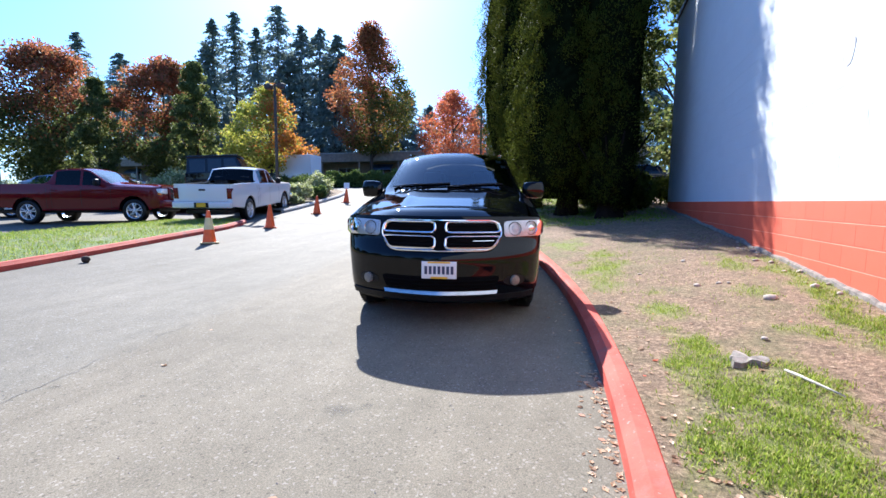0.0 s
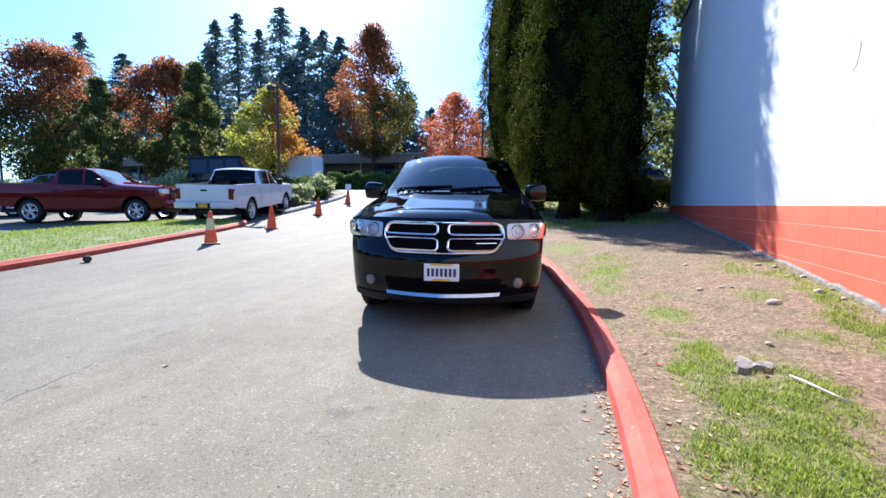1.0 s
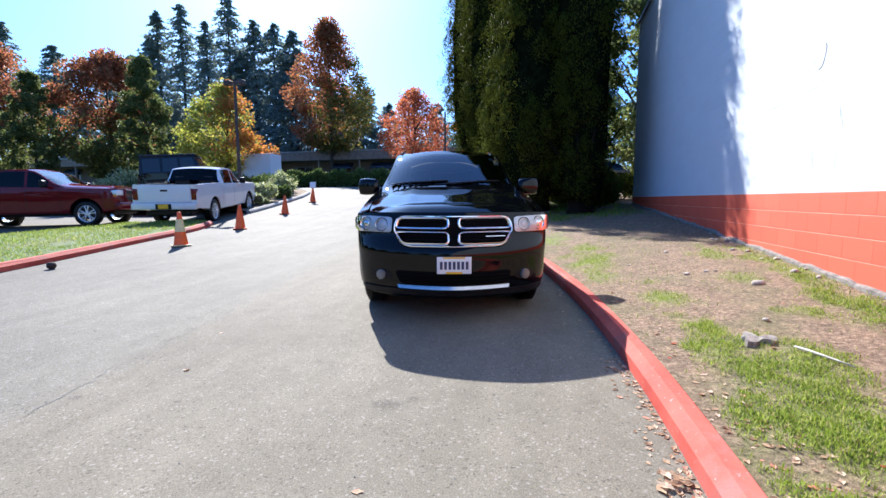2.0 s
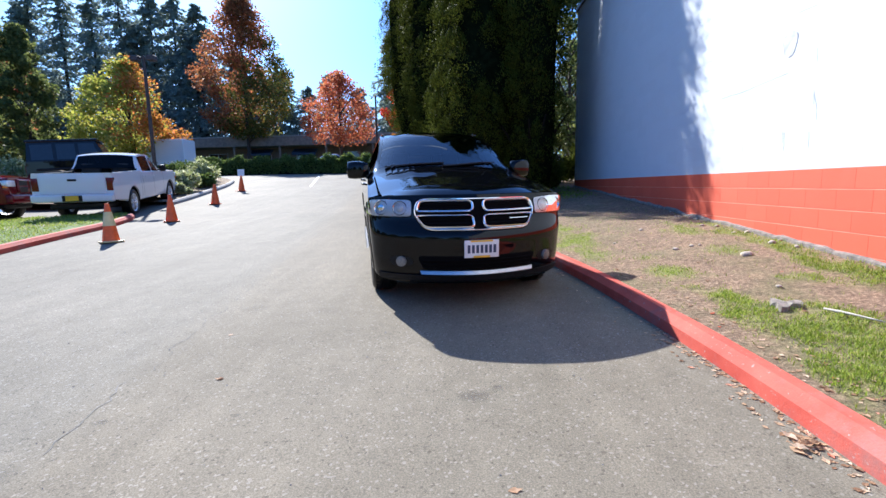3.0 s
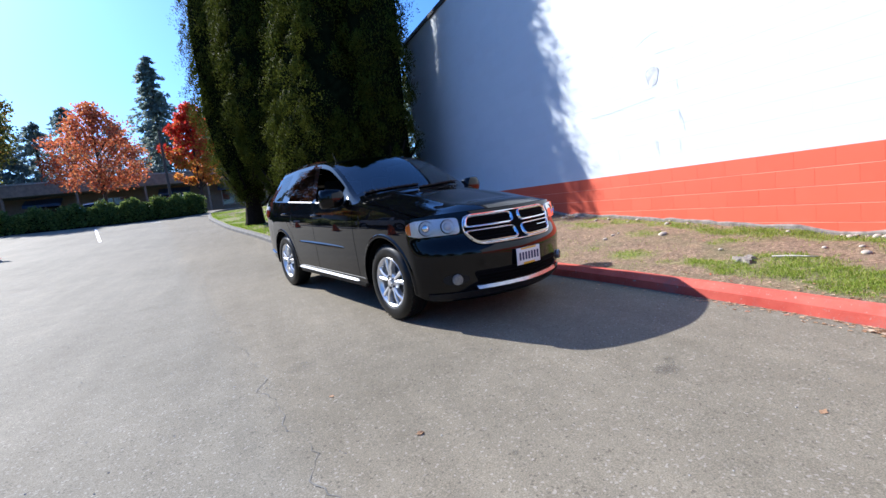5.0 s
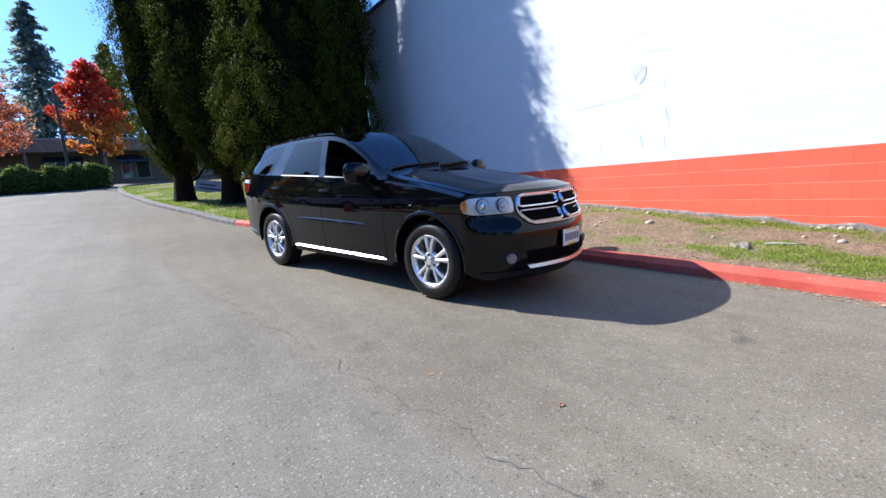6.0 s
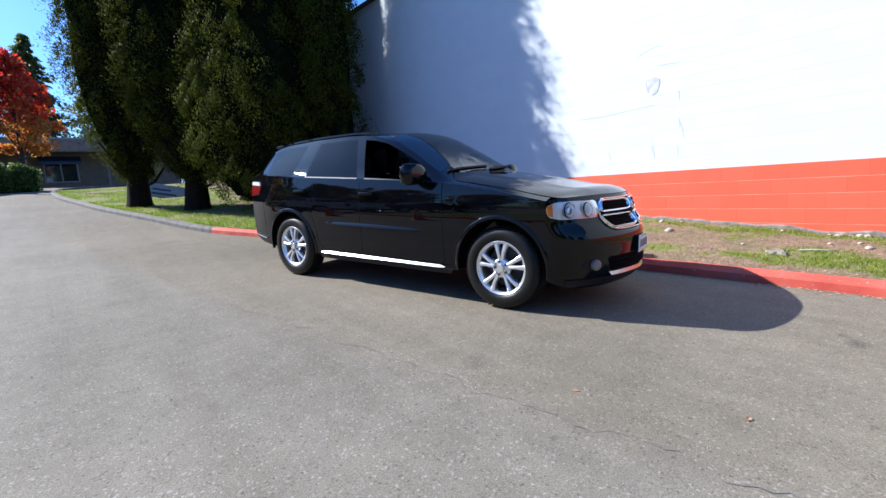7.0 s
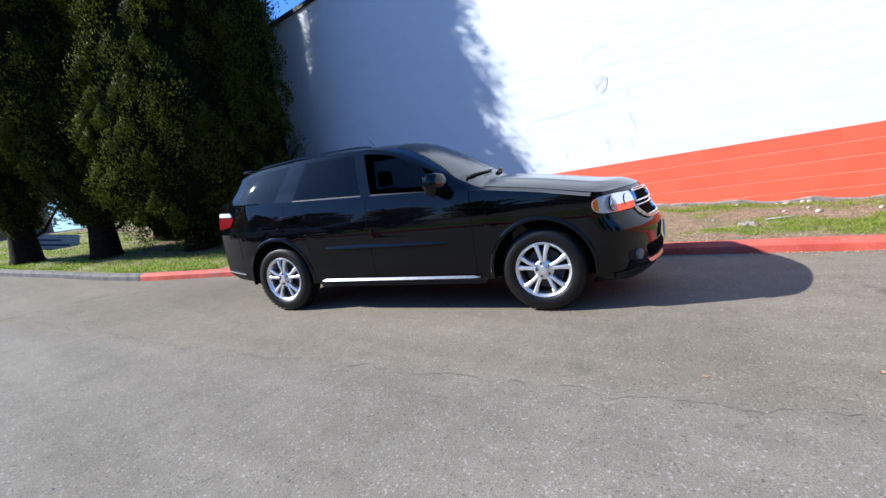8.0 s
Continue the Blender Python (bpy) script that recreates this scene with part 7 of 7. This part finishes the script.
# stones along the foot of the wall and on the soil
STONE = plain("pale_stone", (0.42, 0.36, 0.29), 0.85, vary=0.3, scale=25, grain=0.5)
g = np.random.default_rng(41)
for k in range(34):
    if k < 22:
        y, x = 1.2 + 7.0 * g.random(), 2.44 + 0.14 * g.random()
    else:
        y, x = 1.5 + 6 * g.random(), 0.8 + 1.6 * g.random()
    if k in (3, 4, 5, 6, 7, 8):
        y, x = 2.55 + 0.35 * g.random(), 2.5 + 0.08 * g.random()
    if k == 33:
        x, y = 2.0, 4.75
    bm = bmesh.new()
    bmesh.ops.create_icosphere(bm, subdivisions=2, radius=(0.018 + 0.024 * g.random()) if k < 33 else 0.06)
    for v in bm.verts:
        v.co *= 1 + 0.3 * noise.noise(v.co * 30 + Vector((k, 0, 0)))
        v.co.z *= 0.6
    ob = mesh_object("stone", bm, STONE, smooth=True)
    ob.location = (x, y, verge_z(x, y) + 0.006)
    tagged(ob, "small pale stone on the bare soil", "stone", "stones on the verge")

# oil stains, seams and cracks in the asphalt
def stain_build(strength):
    """A dark spot soaked into the road, fading out at its ragged rim."""
    def build(nt, b):
        g = coords(nt, "Generated")
        flat = nt.nodes.new("ShaderNodeVectorMath")
        flat.operation = "MULTIPLY"
        flat.inputs[1].default_value = (1, 1, 0)
        nt.links.new(g, flat.inputs[0])
        away = nt.nodes.new("ShaderNodeVectorMath")
        away.operation = "DISTANCE"
        away.inputs[1].default_value = (0.5, 0.5, 0)
        nt.links.new(flat.outputs[0], away.inputs[0])
        rag = nt.nodes.new("ShaderNodeMath")
        rag.operation = "MULTIPLY_ADD"
        rag.inputs[1].default_value = 0.5
        nt.links.new(noise_tex(nt, coords(nt), 18, 5, 0.7), rag.inputs[0])
        nt.links.new(away.outputs["Value"], rag.inputs[2])
        a = ramp(nt, rag.outputs[0], [(0.36, (strength,) * 3), (0.66, (0, 0, 0))])
        nt.links.new(a, b.inputs["Alpha"])
        b.inputs["Base Color"].default_value = (0.05, 0.047, 0.044, 1)
        b.inputs["Roughness"].default_value = 0.8
    return build


STAIN = plain("crack_dirt", (0.118, 0.112, 0.1), 0.8, vary=0.35, scale=20, grain=0.4)
OIL = material("oil_stain", stain_build(0.25))
SCUFF = material("faint_stain", stain_build(0.12))


def stain(x, y, rx, ry, seed, mat=None):
    bm = bmesh.new()
    vs = []
    for k in range(30):
        a = 2 * math.pi * k / 30
        r = 1 + 0.35 * noise.noise(Vector((math.cos(a) * 1.6 + seed, math.sin(a) * 1.6, seed)))
        px, py = 1.25 * rx * r * math.cos(a), 1.25 * ry * r * math.sin(a)
        vs.append(bm.verts.new((px, py, road_z(y + py) - road_z(y) + 0.003)))
    bm.faces.new(vs)
    ob = mesh_object("oil_stain", bm, mat or OIL)
    ob.location = (x, y, road_z(y))
    tagged(ob, "dark oil stain on the asphalt", "stain", kind="structure")


stain(-0.93, 2.23, 0.13, 0.075, 1)
stain(-0.82, 2.33, 0.05, 0.05, 2)
stain(-2.88, 1.93, 0.055, 0.04, 3)
stain(-2.2, 2.0, 0.03, 0.025, 4)
stain(-3.35, 3.0, 0.035, 0.02, 5)
g = np.random.default_rng(61)
for k in range(14):
    y = -1.0 + 13 * g.random()
    s = 0.05 + 0.16 * g.random() ** 2
    stain(-8.5 + 8.2 * g.random(), y, s, s * (0.5 + 0.6 * g.random()), 10 + k, SCUFF)


def crack(points, width, seed, name="asphalt_crack", mat=None, jitter=0.04):
    pts = []
    for (x0, y0), (x1, y1) in zip(points, points[1:]):
        n = max(2, int(math.hypot(x1 - x0, y1 - y0) / 0.05))
        for i in range(n):
            t = i / n
            x, y = x0 + (x1 - x0) * t, y0 + (y1 - y0) * t
            d = Vector((y0 - y1, x1 - x0, 0)).normalized()
            k = jitter * (noise.noise(Vector((x * 4, y * 4, seed))) + 0.5 * noise.noise(Vector((x * 17, y * 17, seed))))
            x, y = x + d.x * k, y + d.y * k
            pts.append(((x, y, road_z(y)), (0, 0, 1), d))
    ob = mesh_object(name, ribbon(pts, width, 0.003, mat is None), mat or STAIN)
    return tagged(ob, "thin dark crack across the worn asphalt", "crack", kind="structure")


crack([(-9.6, 12.3), (-6.0, 12.45), (-2.3, 12.35)], 0.03, 1, jitter=0.03)
crack([(-2.8, 0.3), (-2.98, 1.8), (-3.12, 2.7), (-3.28, 3.6), (-3.42, 4.9), (-3.6, 5.9), (-3.95, 8.0), (-4.35, 12.4)], 0.008, 4, jitter=0.12)
ROADPAINT = plain("road_paint", (0.7, 0.7, 0.68), 0.6, vary=0.15, scale=10)
for pts_, w in ((((-10.1, 28.0), (-8.35, 21.2)), 0.1), (((-8.1, 28.9), (-7.2, 27.6)), 0.1)):
    ob = crack(list(pts_), w, 9, "road_marking", ROADPAINT, 0.0)
    tagged(ob, "faded white painted line on the driveway", "road marking", kind="structure")

# board lying against the grass behind the cypresses
bm = bmesh.new()
box(bm, -0.62, -0.03, 0.0, 0.62, 0.03, 0.62, 0.008)
board = new("notice_board")
part("board_panel", bm, plain("board_grey", (0.33, 0.34, 0.34), 0.6, vary=0.2), board)
for k in range(2):
    bm = bmesh.new()
    box(bm, -0.45, -0.034, 0.12 + 0.2 * k, 0.35 - 0.2 * k, -0.031, 0.2 + 0.2 * k)
    part("text_bar", bm, PLATE_BLUE, board)
board.matrix_world = pose(-1.75, 21.6, verge_z(-1.75, 21.6) - 0.02, -38, 12, -12)
tagged(board, "tilted grey notice board lying on the grass", "notice board")

# patched hole in the wall
bm = bmesh.new()
vs = [bm.verts.new((0, 0.105 * math.cos(a) * (1 + 0.12 * math.sin(3 * a)), 0.15 * math.sin(a) * (1 + 0.1 * math.cos(2 * a)))) for a in steps(0, 2 * math.pi, 26)[:-1]]
bm.faces.new(vs)
r = bmesh.ops.extrude_face_region(bm, geom=bm.faces[:])
bmesh.ops.translate(bm, vec=(-0.0085, 0, 0), verts=[v for v in r["geom"] if isinstance(v, bmesh.types.BMVert)])
bmesh.ops.recalc_face_normals(bm, faces=bm.faces)
ob = mesh_object("wall_patch", bm, plain("patch_plaster", (0.50, 0.52, 0.54), 0.85, vary=0.3, scale=9, grain=0.6), wall_high)
ob.location = (WALL_X + 0.004, 5.29, 2.72)
RIM = plain("chipped_rim", (0.36, 0.36, 0.37), 0.9, vary=0.4, scale=30)
for a0, a1 in ((-0.75, 0.95), (2.5, 3.9), (4.3, 4.9)):
    pts = []
    for a in steps(a0, a1, 14):
        r = 1.0 + 0.06 * noise.noise(Vector((a * 3, 2, 0)))
        pts.append(((WALL_X - 0.0055, 5.29 + 0.105 * r * math.cos(a) * (1 + 0.12 * math.sin(3 * a)), 2.72 + 0.15 * r * math.sin(a) * (1 + 0.1 * math.cos(2 * a))), (-1, 0, 0), Vector((0, math.cos(a), math.sin(a)))))
    mesh_object("patch_rim", ribbon(pts, 0.012, 0.0, True), RIM, wall_high)

# hairline cracks in the painted wall
HAIR = plain("hairline", (0.36, 0.37, 0.39), 0.9, vary=0.3, scale=20)
for line in ([(6.64, 2.38), (6.06, 2.38), (5.57, 2.4), (5.26, 2.41)], [(5.31, 1.79), (5.29, 1.64)], [(4.87, 2.11), (4.82, 1.96), (4.81, 1.84)], [(5.57, 3.22), (5.26, 3.32), (5.12, 3.3)],
             [(5.28, 1.77), (5.26, 1.56)], [(6.06, 1.74), (6.05, 1.58)], [(4.9, 1.73), (4.89, 1.57)], [(5.24, 3.01), (4.89, 3.0)], [(6.04, 3.3), (6.03, 3.2)], [(4.88, 2.56), (4.87, 2.42)], [(4.88, 2.15), (4.87, 2.0)]):
    pts = []
    for (y0, z0), (y1, z1) in zip(line, line[1:]):
        for k in range(6):
            t = k / 5
            j = 0.012 * noise.noise(Vector((y0 + t, z0 * 3, t * 4)))
            pts.append(((WALL_X - 0.003, y0 + (y1 - y0) * t + j, z0 + (z1 - z0) * t + j), (-1, 0, 0), Vector((0, z1 - z0, y0 - y1)).normalized()))
    mesh_object("wall_crack", ribbon(pts, 0.005, 0.0), HAIR, wall_high)

# rough concrete footing
bm = bmesh.new()
prev = None
for y in steps(-6, WALL_END, 170):
    top = verge_z(WALL_X - 0.05, y) + 0.045 + 0.035 * noise.noise(Vector((0, y * 2.2, 0))) + 0.02 * noise.noise(Vector((3, y * 9, 0)))
    out = 0.035 + 0.012 * noise.noise(Vector((7, y * 5, 0)))
    ring = [bm.verts.new((WALL_X - out - 0.02, y, top - 0.3)), bm.verts.new((WALL_X - out, y, top - 0.012)), bm.verts.new((WALL_X - out + 0.015, y, top)), bm.verts.new((WALL_X + 0.02, y, top + 0.012))]
    if prev:
        for q in range(3):
            bm.faces.new((prev[q], ring[q], ring[q + 1], prev[q + 1]))
    prev = ring
bmesh.ops.recalc_face_normals(bm, faces=bm.faces)
tagged(mesh_object("footing", bm, FOOTING), "rough grey concrete footing along the block wall", "footing", kind="structure")

# ---- blocks of the wall ----
COURSE, LENGTH, JOINT = 0.2032, 0.4064, 0.009


def block_mesh(name, length, depth, mat):
    bm = bmesh.new()
    b = 0.0012
    hw, hh = (length - 0.0004) / 2, (COURSE - JOINT) / 2
    back = [bm.verts.new((0.02, y, z)) for y, z in ((-hw, -hh), (hw, -hh), (hw, hh), (-hw, hh))]
    mid = [bm.verts.new((-depth + b, y, z)) for y, z in ((-hw, -hh), (hw, -hh), (hw, hh), (-hw, hh))]
    front = [bm.verts.new((-depth, y, z)) for y, z in ((-hw + b, -hh + b), (hw - b, -hh + b), (hw - b, hh - b), (-hw + b, hh - b))]
    for p, q in ((back, mid), (mid, front)):
        for k in range(4):
            bm.faces.new((p[k], q[k], q[(k + 1) % 4], p[(k + 1) % 4]))
    bm.faces.new(front)
    bmesh.ops.recalc_face_normals(bm, faces=bm.faces)
    me = bpy.data.meshes.new(name)
    bm.to_mesh(me)
    bm.free()
    me.materials.append(mat)
    return me


block = block_mesh("block", LENGTH, 0.0155, BLOCK_ORANGE)
rest_v, rest_f = [], []
base_v = [v.co.copy() for v in block.vertices]
base_f = [tuple(p.vertices) for p in block.polygons]
course = 0
z = BAND_TOP - COURSE / 2
while z > 0.0:
    y = WALL_Y0 + (LENGTH / 2 if course % 2 else 0) + LENGTH / 2
    while y < WALL_END - LENGTH / 2 + 0.01:
        if z + 0.12 > road_z(y) + along(FOOT, y):
            if -1.0 < y < 12.0:
                ob = new("block", block)
                ob.parent = wall_low
                ob.location = (WALL_X + 0.0125, y, z)
            else:
                i = len(rest_v)
                rest_v += [(v.x + WALL_X + 0.0125, v.y + y, v.z + z) for v in base_v]
                rest_f += [tuple(q + i for q in f) for f in base_f]
        y += LENGTH
    z -= COURSE
    course += 1
tagged(raw("far_blocks", rest_v, rest_f, BLOCK_ORANGE, wall_low), kind="stuff")
white_block = block_mesh("white_block", LENGTH, 0.0085, BLOCK_WHITE)
base_v = [v.co.copy() for v in white_block.vertices]
rest_v, rest_f = [], []
course = 1
z = BAND_TOP + COURSE / 2
while z < ROOF_Z - 0.05:
    y = WALL_Y0 + (LENGTH / 2 if course % 2 else 0) + LENGTH / 2
    while y < WALL_END - LENGTH / 2 + 0.01:
        out = 0.0007 * random.random()
        i = len(rest_v)
        rest_v += [(v.x + WALL_X + 0.008 - out, v.y * 1.012 + y, v.z * 1.042 + z) for v in base_v]
        rest_f += [tuple(q + i for q in f) for f in base_f]
        y += LENGTH
    z += COURSE
    course += 1
tagged(raw("painted_blocks", rest_v, rest_f, BLOCK_WHITE, wall_high), kind="stuff")
